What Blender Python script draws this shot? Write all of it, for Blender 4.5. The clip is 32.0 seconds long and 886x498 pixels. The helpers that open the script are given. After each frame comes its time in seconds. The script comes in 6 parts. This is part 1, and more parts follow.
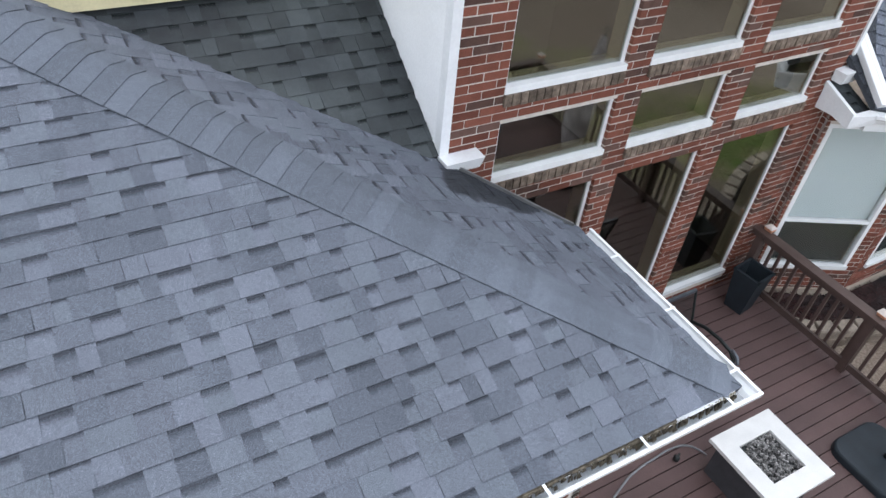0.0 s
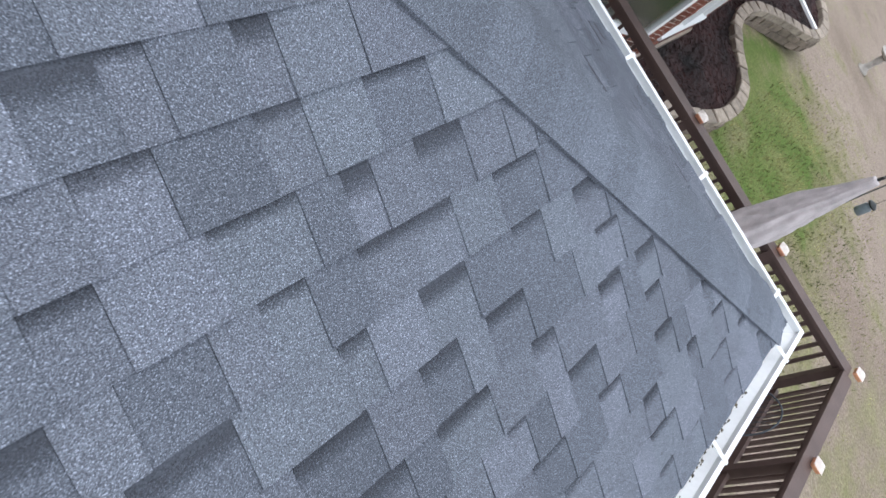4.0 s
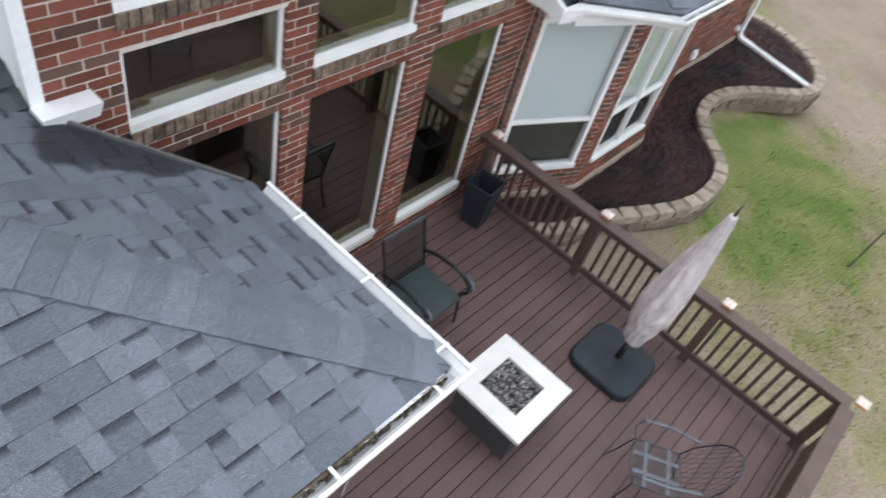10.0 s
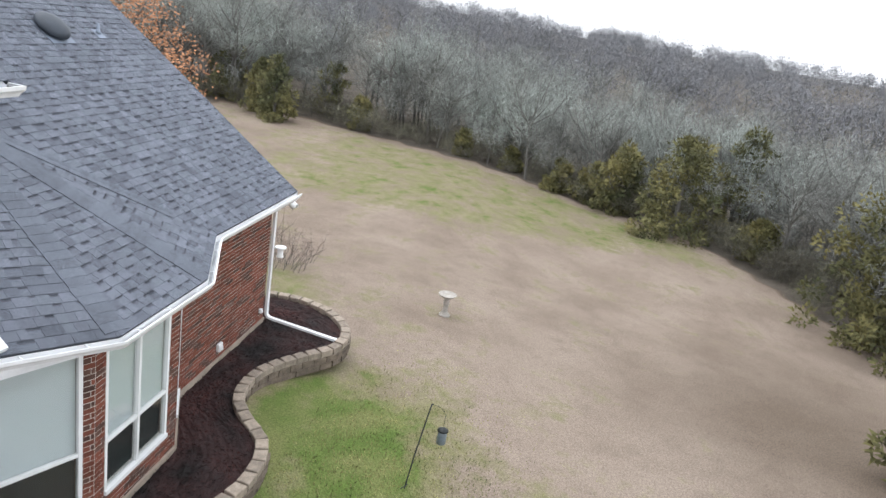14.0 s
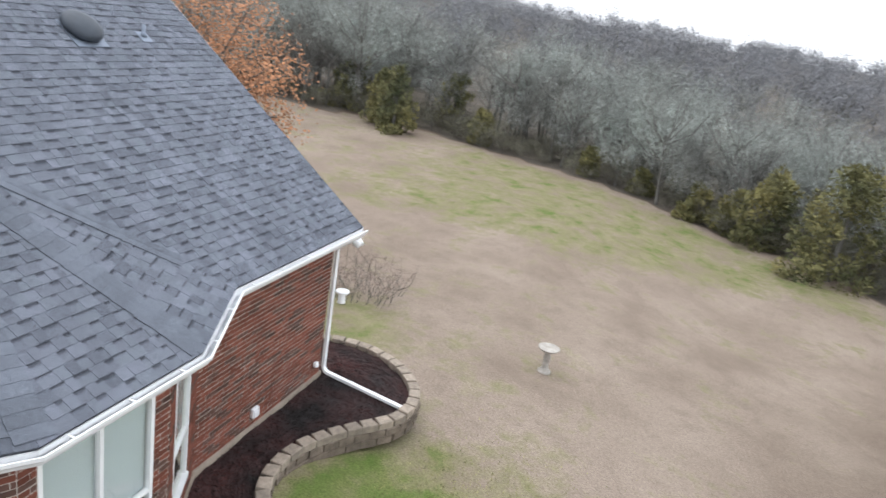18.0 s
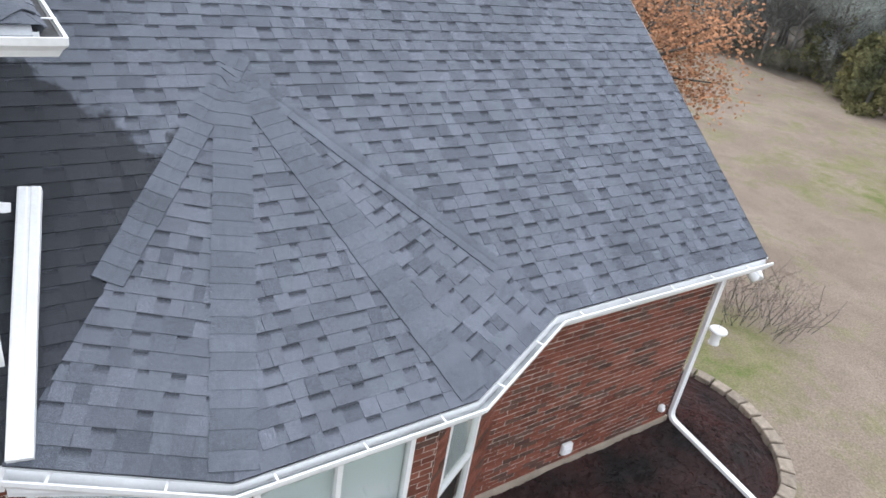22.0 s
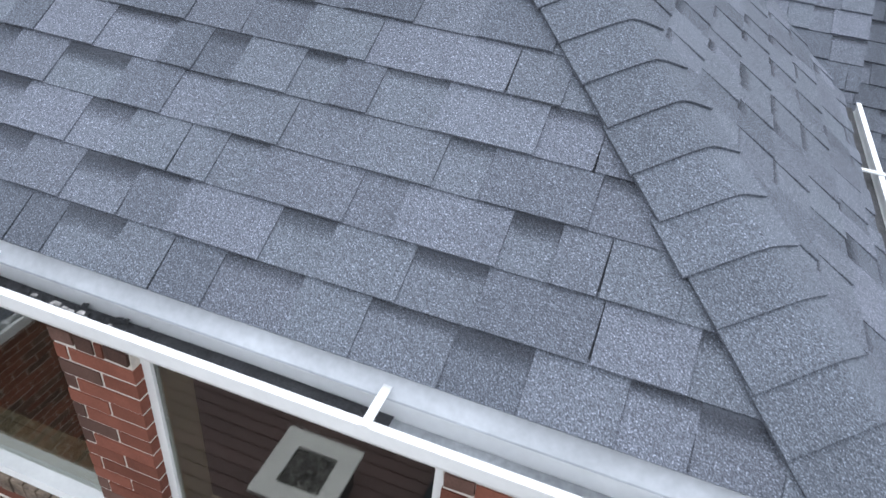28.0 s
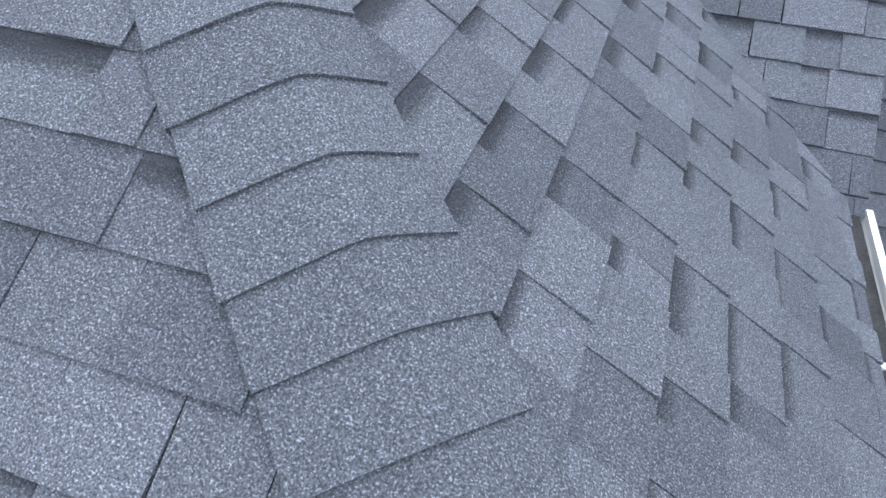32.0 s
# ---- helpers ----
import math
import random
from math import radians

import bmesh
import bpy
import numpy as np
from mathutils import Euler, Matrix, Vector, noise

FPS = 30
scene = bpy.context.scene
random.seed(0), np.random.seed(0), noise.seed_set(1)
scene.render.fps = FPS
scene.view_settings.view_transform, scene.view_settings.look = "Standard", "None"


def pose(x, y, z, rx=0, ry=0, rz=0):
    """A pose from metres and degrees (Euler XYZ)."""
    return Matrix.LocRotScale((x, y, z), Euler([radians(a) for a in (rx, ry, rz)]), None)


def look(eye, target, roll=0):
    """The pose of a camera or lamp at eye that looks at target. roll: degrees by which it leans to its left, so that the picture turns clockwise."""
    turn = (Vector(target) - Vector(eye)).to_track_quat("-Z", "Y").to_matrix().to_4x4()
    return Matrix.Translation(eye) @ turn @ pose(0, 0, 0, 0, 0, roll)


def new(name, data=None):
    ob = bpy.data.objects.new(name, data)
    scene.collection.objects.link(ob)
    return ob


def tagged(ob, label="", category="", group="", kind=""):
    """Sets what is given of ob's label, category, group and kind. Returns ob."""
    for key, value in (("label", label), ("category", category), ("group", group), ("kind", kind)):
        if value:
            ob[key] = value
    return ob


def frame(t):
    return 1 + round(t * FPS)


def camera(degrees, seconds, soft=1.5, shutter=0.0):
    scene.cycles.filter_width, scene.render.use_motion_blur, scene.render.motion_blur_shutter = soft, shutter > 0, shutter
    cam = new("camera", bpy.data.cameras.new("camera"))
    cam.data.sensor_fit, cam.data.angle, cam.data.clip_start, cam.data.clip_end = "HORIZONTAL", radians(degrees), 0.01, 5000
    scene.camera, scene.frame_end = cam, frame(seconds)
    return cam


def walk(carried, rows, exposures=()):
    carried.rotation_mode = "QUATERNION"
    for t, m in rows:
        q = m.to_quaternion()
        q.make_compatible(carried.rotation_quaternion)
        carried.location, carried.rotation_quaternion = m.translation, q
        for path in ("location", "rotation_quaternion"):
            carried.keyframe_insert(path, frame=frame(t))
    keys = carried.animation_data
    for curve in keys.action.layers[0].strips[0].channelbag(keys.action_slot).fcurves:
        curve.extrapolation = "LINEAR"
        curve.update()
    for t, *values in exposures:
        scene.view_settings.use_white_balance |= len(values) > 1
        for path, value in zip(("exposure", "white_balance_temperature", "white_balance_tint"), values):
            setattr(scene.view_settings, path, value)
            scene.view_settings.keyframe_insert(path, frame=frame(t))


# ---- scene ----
cam = camera(64.55, 32.0, soft=1.5, shutter=0.25)
PATH = [
    (0, (-4.126, -3.976, 2.627), (-3.303, -2.708, 1.318), 6.42),
    (0.5, (-4.032, -3.791, 2.607), (-3.232, -2.513, 1.293), 6.38),
    (1, (-4.026, -3.443, 2.446), (-3.383, -2.151, 1.061), 6.61),
    (1.5, (-4.023, -2.925, 2.139), (-3.427, -1.787, 0.606), 10.30),
    (2, (-3.892, -2.469, 1.790), (-3.160, -1.580, 0.155), 18.78),
    (2.5, (-3.814, -2.143, 1.521), (-2.781, -1.568, -0.092), 34.20),
    (3, (-3.782, -1.852, 1.235), (-2.592, -1.467, -0.326), 43.63),
    (3.5, (-3.770, -1.588, 0.952), (-2.427, -1.456, -0.524), 53.75),
    (5.5, (-2.876, -1.341, 0.274), (-1.595, -1.614, -1.238), 65.75),
    (6, (-2.670, -1.457, 0.294), (-1.381, -1.805, -1.195), 65.62),
    (6.5, (-2.445, -1.620, 0.342), (-1.208, -1.947, -1.195), 63.55),
    (7, (-2.192, -1.808, 0.374), (-1.011, -2.137, -1.206), 61.88),
    (7.5, (-1.939, -1.955, 0.349), (-0.887, -2.230, -1.329), 60.14),
    (8, (-1.782, -2.059, 0.305), (-0.918, -2.187, -1.494), 55.12),
    (8.5, (-1.899, -2.190, 0.588), (-1.105, -2.124, -1.246), 44.35),
    (9, (-2.188, -2.507, 1.137), (-1.381, -2.137, -0.655), 26.63),
    (9.5, (-2.508, -3.003, 1.756), (-1.661, -2.297, 0.087), 13.30),
    (10, (-2.839, -3.501, 2.287), (-1.635, -2.789, 0.858), 17.31),
    (10.5, (-3.071, -4.063, 2.634), (-1.600, -3.417, 1.444), 17.48),
    (11, (-3.279, -4.636, 2.862), (-1.592, -4.089, 1.936), 15.24),
    (11.5, (-3.352, -4.927, 3.057), (-1.533, -4.581, 2.300), 14.55),
    (12, (-3.251, -5.243, 3.128), (-1.428, -4.749, 2.469), 10.90),
    (12.5, (-3.006, -5.354, 3.107), (-1.132, -5.007, 2.500), 8.86),
    (13, (-2.781, -5.349, 3.127), (-0.883, -5.173, 2.522), 9.53),
    (13.5, (-2.521, -5.444, 3.088), (-0.644, -5.090, 2.494), 9.35),
    (14, (-2.070, -5.447, 3.074), (-0.180, -5.213, 2.464), 9.83),
    (14.5, (-1.635, -5.603, 3.008), (0.190, -5.116, 2.349), 8.02),
    (16.5, (0.094, -5.362, 2.773), (1.946, -4.907, 2.170), 7.95),
    (17, (0.320, -5.340, 2.933), (2.169, -4.884, 2.321), 10.45),
    (17.5, (0.692, -5.334, 2.914), (2.558, -4.939, 2.313), 10.58),
    (18, (0.994, -5.438, 2.984), (2.799, -4.858, 2.347), 9.78),
    (18.5, (1.399, -5.540, 2.891), (3.128, -4.742, 2.279), 7.27),
    (19, (1.698, -5.535, 2.969), (3.477, -4.850, 2.365), 8.94),
    (19.5, (2.124, -5.582, 2.992), (3.669, -4.512, 2.307), 9.41),
    (20, (2.445, -5.437, 2.958), (3.956, -4.352, 2.225), 9.66),
    (20.5, (2.685, -5.219, 2.889), (3.984, -3.906, 2.122), 9.79),
    (21, (2.940, -4.929, 2.826), (4.057, -3.496, 1.990), 9.33),
    (21.5, (3.216, -4.690, 2.879), (4.394, -3.337, 1.995), 9.64),
    (22, (3.486, -4.426, 2.836), (4.568, -3.027, 1.901), 9.53),
    (22.5, (3.605, -4.250, 2.848), (4.612, -2.781, 1.938), 9.58),
    (23, (3.667, -3.963, 2.885), (4.453, -2.380, 1.948), 10.11),
    (23.5, (3.807, -3.780, 2.889), (4.288, -2.077, 1.958), 7.62),
    (24, (3.847, -3.503, 2.926), (4.360, -1.802, 2.008), 8.23),
    (24.5, (3.847, -3.287, 2.919), (4.068, -1.529, 1.993), 7.44),
    (26.5, (3.664, -1.946, 2.913), (3.484, -0.269, 1.838), 6.77),
    (27, (3.479, -1.597, 2.841), (3.189, 0.020, 1.699), 7.36),
    (27.5, (3.376, -1.421, 2.831), (2.846, 0.133, 1.689), 4.88),
    (28, (3.255, -1.248, 2.857), (2.793, 0.301, 1.680), 6.34),
    (28.5, (3.210, -1.156, 2.872), (2.709, 0.384, 1.698), 6.51),
    (29, (3.279, -1.132, 2.928), (2.538, 0.349, 1.808), 2.26),
    (29.5, (3.311, -0.938, 2.949), (2.823, 0.636, 1.815), 4.59),
    (30, (3.334, -0.697, 2.952), (2.872, 0.859, 1.783), 4.94),
    (30.5, (3.394, -0.463, 2.936), (2.951, 1.081, 1.744), 3.34),
    (31, (3.389, -0.276, 2.930), (3.003, 1.249, 1.695), 3.66),
    (31.5, (3.356, -0.160, 2.916), (2.871, 1.328, 1.671), 2.19),
    (32, (3.329, -0.130, 2.913), (2.882, 1.371, 1.668), 2.86),
]
walk(cam, [(t, look(eye, target, roll)) for t, eye, target, roll in PATH], exposures=[(0, 1.0, 6000, 10), (5, 1.05, 6050, 10), (8, 1.13, 6150, 10), (9.3, 1.02, 6200, 10), (13, 1.07, 6300, 10), (19, 1.07, 6250, 10), (22, 1.02, 6150, 10), (24, 1.04, 6100, 10), (30, 1.02, 6000, 10)])

# ---- light ----
world = bpy.data.worlds.new("overcast_sky")
scene.world = world
world.use_nodes = True
wn, wl = world.node_tree.nodes, world.node_tree.links
wn.clear()
sky = wn.new("ShaderNodeTexSky")
sky.sky_type = "NISHITA"
sky.sun_disc = False
sky.sun_elevation = radians(70)
sky.sun_rotation = radians(12)
sky.dust_density = 4.0
soften = wn.new("ShaderNodeHueSaturation")
soften.inputs["Saturation"].default_value = 0.22
back = wn.new("ShaderNodeBackground")
back.inputs["Strength"].default_value = 0.15
wout = wn.new("ShaderNodeOutputWorld")
cloud = wn.new("ShaderNodeMix")
cloud.data_type = "RGBA"
cloud.inputs["Factor"].default_value = 0.8
cloud.inputs[7].default_value = (6.3, 6.45, 6.7, 1)
wl.new(sky.outputs[0], soften.inputs["Color"])
wl.new(soften.outputs[0], cloud.inputs[6])
wl.new(cloud.outputs[2], back.inputs["Color"])
wl.new(back.outputs[0], wout.inputs["Surface"])
sun = new("sun", bpy.data.lights.new("sun", "SUN"))
sun.data.energy = 0.35
sun.data.angle = radians(50)
sun.data.color = (1.0, 0.97, 0.93)
sun.matrix_world = look((0, 0, 30), (-2, -9, 0))


# ---- materials ----
def material(name, base, rough=0.7, metal=0.0, var=0.15, scale=6.0, fine=90.0, bump=0.0, tint=None, stain=0.0, spec=0.5, island=0.0, grain=0.0, wets=(), run=None):
    """A surface with large patches, fine grain and a little relief; island: tone from piece to piece."""
    m = bpy.data.materials.new(name)
    m.use_nodes = True
    n, l = m.node_tree.nodes, m.node_tree.links
    p = n["Principled BSDF"]
    p.inputs["Roughness"].default_value = rough
    p.inputs["Metallic"].default_value = metal
    p.inputs["Specular IOR Level"].default_value = spec
    big = n.new("ShaderNodeTexNoise")
    big.inputs["Scale"].default_value = scale
    big.inputs["Detail"].default_value = 5
    small = n.new("ShaderNodeTexNoise")
    small.inputs["Scale"].default_value = fine
    small.inputs["Detail"].default_value = 3
    gm = n.new("ShaderNodeNewGeometry")
    for q in (big, small):
        l.new(gm.outputs["Position"], q.inputs["Vector"])
    ramp = n.new("ShaderNodeValToRGB")
    t = tint or base
    ramp.color_ramp.elements[0].position = 0.3
    ramp.color_ramp.elements[1].position = 0.72
    ramp.color_ramp.elements[0].color = (*[c * (1 - var) for c in base], 1)
    ramp.color_ramp.elements[1].color = (*[min(1, c * (1 + var)) for c in t], 1)
    l.new(big.outputs["Fac"], ramp.inputs["Fac"])
    gr = n.new("ShaderNodeMapRange")
    g = grain or var * 0.6
    gr.inputs["From Min"].default_value, gr.inputs["From Max"].default_value = (0.36, 0.64) if grain > 0.4 else (0.3, 0.7)
    gr.inputs["To Min"].default_value, gr.inputs["To Max"].default_value = 1 - g, 1 + g
    l.new(small.outputs["Fac"], gr.inputs["Value"])
    mul = n.new("ShaderNodeMix")
    mul.data_type, mul.blend_type = "RGBA", "MULTIPLY"
    mul.inputs["Factor"].default_value = 1
    l.new(ramp.outputs["Color"], mul.inputs[6])
    l.new(gr.outputs["Result"], mul.inputs[7])
    out = mul.outputs[2]
    if grain > 0.4:                                 # pale granules among the slate ones
        gran = n.new("ShaderNodeTexNoise")
        gran.inputs["Scale"].default_value = fine * 1.08
        gran.inputs["Detail"].default_value = 1
        l.new(gm.outputs["Position"], gran.inputs["Vector"])
        gv = n.new("ShaderNodeMapRange")
        gv.inputs["From Min"].default_value, gv.inputs["From Max"].default_value = 0.565, 0.66
        gv.inputs["To Min"].default_value, gv.inputs["To Max"].default_value = 0.90, 2.15
        l.new(gran.outputs["Fac"], gv.inputs["Value"])
        m5 = n.new("ShaderNodeMix")
        m5.data_type, m5.blend_type = "RGBA", "MULTIPLY"
        m5.inputs["Factor"].default_value = 1
        l.new(out, m5.inputs[6])
        l.new(gv.outputs["Result"], m5.inputs[7])
        out = m5.outputs[2]
    if island:
        oi = n.new("ShaderNodeObjectInfo")
        add = n.new("ShaderNodeMath")
        add.operation = "ADD"
        l.new(gm.outputs["Random Per Island"], add.inputs[0])
        l.new(oi.outputs["Random"], add.inputs[1])
        fr = n.new("ShaderNodeMath")
        fr.operation = "FRACT"
        l.new(add.outputs[0], fr.inputs[0])
        mr = n.new("ShaderNodeMapRange")
        mr.inputs["To Min"].default_value, mr.inputs["To Max"].default_value = 1 - 1.25 * island, 1 + 0.75 * island
        l.new(fr.outputs[0], mr.inputs["Value"])
        if grain > 0.4:                             # some tabs are plainly darker
            few = n.new("ShaderNodeValToRGB")
            few.color_ramp.elements[0].color = (0.70, 0.71, 0.73, 1)
            few.color_ramp.elements[1].color = (1.10, 1.10, 1.12, 1)
            for at, c in ((0.18, (0.80, 0.81, 0.83)), (0.38, (0.90, 0.895, 0.915)), (0.70, (0.98, 1.0, 1.0)), (0.85, (1.05, 1.04, 1.07))):
                few.color_ramp.elements.new(at).color = (*c, 1)
            l.new(fr.outputs[0], few.inputs["Fac"])
        m2 = n.new("ShaderNodeMix")
        m2.data_type, m2.blend_type = "RGBA", "MULTIPLY"
        m2.inputs["Factor"].default_value = 1
        l.new(out, m2.inputs[6])
        l.new(few.outputs["Color"] if grain > 0.4 and island > 0.12 else mr.outputs["Result"], m2.inputs[7])
        out = m2.outputs[2]
    if stain:
        st = n.new("ShaderNodeTexNoise")
        st.inputs["Scale"].default_value = scale * 0.35
        st.inputs["Detail"].default_value = 6
        l.new(gm.outputs["Position"], st.inputs["Vector"])
        sr = n.new("ShaderNodeMapRange")
        sr.inputs["From Min"].default_value, sr.inputs["From Max"].default_value = 0.45, 0.7
        sr.inputs["To Min"].default_value, sr.inputs["To Max"].default_value = 1.0, 1 - stain
        l.new(st.outputs["Fac"], sr.inputs["Value"])
        m3 = n.new("ShaderNodeMix")
        m3.data_type, m3.blend_type = "RGBA", "MULTIPLY"
        m3.inputs["Factor"].default_value = 1
        l.new(out, m3.inputs[6])
        l.new(sr.outputs["Result"], m3.inputs[7])
        out = m3.outputs[2]
    if wets or run:                                 # rain-wet patches with a ragged, running outline
        rag = n.new("ShaderNodeTexNoise")
        rag.inputs["Scale"].default_value = 2.4
        rag.inputs["Detail"].default_value = 4
        rag.inputs["Roughness"].default_value = 0.62
        stretch = n.new("ShaderNodeMapping")
        stretch.inputs["Scale"].default_value = (1.0, 0.6, 0.6)
        l.new(gm.outputs["Position"], stretch.inputs["Vector"])
        l.new(stretch.outputs["Vector"], rag.inputs["Vector"])
        edges = []
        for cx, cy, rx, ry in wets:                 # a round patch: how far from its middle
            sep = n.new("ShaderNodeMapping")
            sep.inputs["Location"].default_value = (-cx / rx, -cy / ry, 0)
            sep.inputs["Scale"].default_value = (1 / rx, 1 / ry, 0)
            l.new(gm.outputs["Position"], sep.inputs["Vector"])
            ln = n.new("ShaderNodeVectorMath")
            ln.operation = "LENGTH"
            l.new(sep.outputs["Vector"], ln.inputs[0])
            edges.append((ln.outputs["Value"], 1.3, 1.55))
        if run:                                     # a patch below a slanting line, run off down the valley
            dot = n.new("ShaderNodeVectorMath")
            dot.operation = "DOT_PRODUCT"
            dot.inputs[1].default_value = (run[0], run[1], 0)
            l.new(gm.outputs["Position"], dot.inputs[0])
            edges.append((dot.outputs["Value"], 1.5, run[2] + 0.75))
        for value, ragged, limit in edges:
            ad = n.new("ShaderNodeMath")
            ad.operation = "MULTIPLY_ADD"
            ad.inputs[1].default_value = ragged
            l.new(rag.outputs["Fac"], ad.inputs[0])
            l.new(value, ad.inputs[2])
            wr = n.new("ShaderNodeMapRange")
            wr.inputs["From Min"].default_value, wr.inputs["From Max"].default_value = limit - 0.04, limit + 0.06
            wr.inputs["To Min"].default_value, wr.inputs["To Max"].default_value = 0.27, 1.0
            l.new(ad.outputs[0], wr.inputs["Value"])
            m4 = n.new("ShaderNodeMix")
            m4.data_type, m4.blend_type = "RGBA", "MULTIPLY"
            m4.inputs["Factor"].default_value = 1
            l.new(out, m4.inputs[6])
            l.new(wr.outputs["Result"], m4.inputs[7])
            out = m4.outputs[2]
            rr = n.new("ShaderNodeMath")
            rr.operation = "MULTIPLY_ADD"
            rr.inputs[1].default_value = rough * 0.3
            rr.inputs[2].default_value = rough * 0.7
            l.new(wr.outputs["Result"], rr.inputs[0])
            l.new(rr.outputs[0], p.inputs["Roughness"])
    l.new(out, p.inputs["Base Color"])
    if bump:
        b = n.new("ShaderNodeBump")
        b.inputs["Strength"].default_value = bump
        b.inputs["Distance"].default_value = 0.01
        l.new(small.outputs["Fac"], b.inputs["Height"])
        l.new(b.outputs["Normal"], p.inputs["Normal"])
    return m


SLATE = dict(rough=0.9, var=0.10, scale=1.3, fine=330, bump=0.5, island=0.21, grain=0.44, spec=0.25)
SHINGLE = material("asphalt_shingle", (0.130, 0.142, 0.168), **SLATE)
# rain-wet patch; its dark tone also holds painted shade beside the tall wall
SHINGLE_M = material("asphalt_shingle_rain_and_shade", (0.130, 0.142, 0.168), **SLATE, run=(0.75, 0.90, 4.85))
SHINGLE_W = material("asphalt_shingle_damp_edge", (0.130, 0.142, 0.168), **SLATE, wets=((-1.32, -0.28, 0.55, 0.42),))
CAP = material("hip_cap_shingle", (0.116, 0.129, 0.155), 0.9, var=0.12, scale=1.3, fine=330, bump=0.5, island=0.12, grain=0.44, spec=0.25)


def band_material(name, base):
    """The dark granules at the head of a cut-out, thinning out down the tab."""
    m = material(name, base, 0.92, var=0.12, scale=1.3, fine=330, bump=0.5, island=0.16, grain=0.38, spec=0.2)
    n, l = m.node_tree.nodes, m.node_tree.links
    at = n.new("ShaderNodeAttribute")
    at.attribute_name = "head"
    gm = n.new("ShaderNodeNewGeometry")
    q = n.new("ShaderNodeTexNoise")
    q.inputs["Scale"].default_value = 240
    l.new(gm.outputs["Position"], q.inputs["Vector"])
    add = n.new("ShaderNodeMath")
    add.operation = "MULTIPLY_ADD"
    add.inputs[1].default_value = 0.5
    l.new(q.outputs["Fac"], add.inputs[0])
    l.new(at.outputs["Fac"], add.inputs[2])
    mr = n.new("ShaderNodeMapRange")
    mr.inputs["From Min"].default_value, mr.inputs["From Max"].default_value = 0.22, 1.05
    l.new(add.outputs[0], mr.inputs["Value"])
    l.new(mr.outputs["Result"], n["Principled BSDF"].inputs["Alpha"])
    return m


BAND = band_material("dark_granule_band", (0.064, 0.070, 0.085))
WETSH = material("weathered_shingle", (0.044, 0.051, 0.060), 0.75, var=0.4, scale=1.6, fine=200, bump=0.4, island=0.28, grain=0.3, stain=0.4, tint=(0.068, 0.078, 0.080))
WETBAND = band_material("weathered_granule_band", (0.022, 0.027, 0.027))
FELT = material("roof_underlay", (0.05, 0.055, 0.065), 0.95)
BRICK = material("red_brick", (0.195, 0.073, 0.050), 0.9, var=0.12, scale=9, fine=160, bump=0.35, island=0.26, grain=0.14, spec=0.2)
BROWNBRICK = material("brown_brick", (0.125, 0.072, 0.058), 0.9, var=0.16, scale=9, fine=160, bump=0.35, island=0.28, grain=0.15, stain=0.2, spec=0.2)
SILLBRICK = material("weathered_sill_brick", (0.235, 0.185, 0.145), 0.95, var=0.45, scale=16, fine=120, bump=0.6, island=0.30, grain=0.25, stain=0.3, spec=0.15)
MORTAR = material("mortar", (0.60, 0.55, 0.49), 0.95, var=0.12, scale=14, fine=200, bump=0.3)
WHITE = material("white_painted_metal", (0.84, 0.85, 0.86), 0.38, var=0.05, scale=3, fine=40, stain=0.12)
VINYL = material("white_vinyl_siding", (0.83, 0.84, 0.85), 0.5, var=0.05, scale=2, fine=60)
CREAM = material("cream_painted_wood", (0.70, 0.62, 0.38), 0.6, var=0.1, scale=4, fine=60, stain=0.15)
FRAME = material("white_window_frame", (0.85, 0.86, 0.86), 0.45, var=0.04, scale=5, fine=50, stain=0.08)
TAN = material("tan_window_reveal", (0.47, 0.39, 0.245), 0.8, var=0.1, scale=5, fine=60)
SILT_SHADE = material("dark_silt_and_trough_shade", (0.045, 0.046, 0.050), 0.8, var=0.4, scale=20, fine=150, bump=0.5)
DRIP = material("weathered_drip_edge", (0.47, 0.49, 0.52), 0.5, var=0.12, scale=5, fine=60, stain=0.2)
GUTIN = material("gutter_inside", (0.40, 0.42, 0.44), 0.55, var=0.25, scale=7, fine=80, stain=0.35)
DEBRIS = material("leaf_debris", (0.055, 0.046, 0.034), 0.95, var=0.5, scale=30, fine=200, bump=0.6, tint=(0.12, 0.10, 0.07))
GRIT = material("ochre_grit", (0.30, 0.23, 0.12), 0.9, var=0.5, scale=40, fine=200, tint=(0.45, 0.40, 0.30), island=0.5)
PALE = material("pale_dried_debris", (0.30, 0.29, 0.28), 0.95, var=0.3, scale=40, fine=200, island=0.4)
DECKB = material("brown_deck_board", (0.105, 0.062, 0.058), 0.65, var=0.14, scale=2.2, fine=70, bump=0.25, island=0.12, stain=0.15)
RAILB = material("brown_stained_rail", (0.082, 0.052, 0.044), 0.6, var=0.18, scale=5, fine=90, bump=0.2)
COPPER = material("copper_cap", (0.72, 0.36, 0.22), 0.35, metal=0.6, var=0.15, scale=20, fine=90)
MULCH = material("dark_mulch", (0.015, 0.010, 0.010), 0.95, var=0.5, scale=1.4, fine=120, bump=1.0, tint=(0.038, 0.014, 0.013), grain=0.38)
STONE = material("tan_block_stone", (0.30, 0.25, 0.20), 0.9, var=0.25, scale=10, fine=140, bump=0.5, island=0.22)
DARKBLOCK = material("dark_block_stone", (0.17, 0.135, 0.105), 0.95, var=0.3, scale=8, fine=140, bump=0.5, island=0.22)
CONCRETE = material("concrete_footing", (0.36, 0.30, 0.24), 0.9, var=0.18, scale=4, fine=90, bump=0.2, stain=0.2)
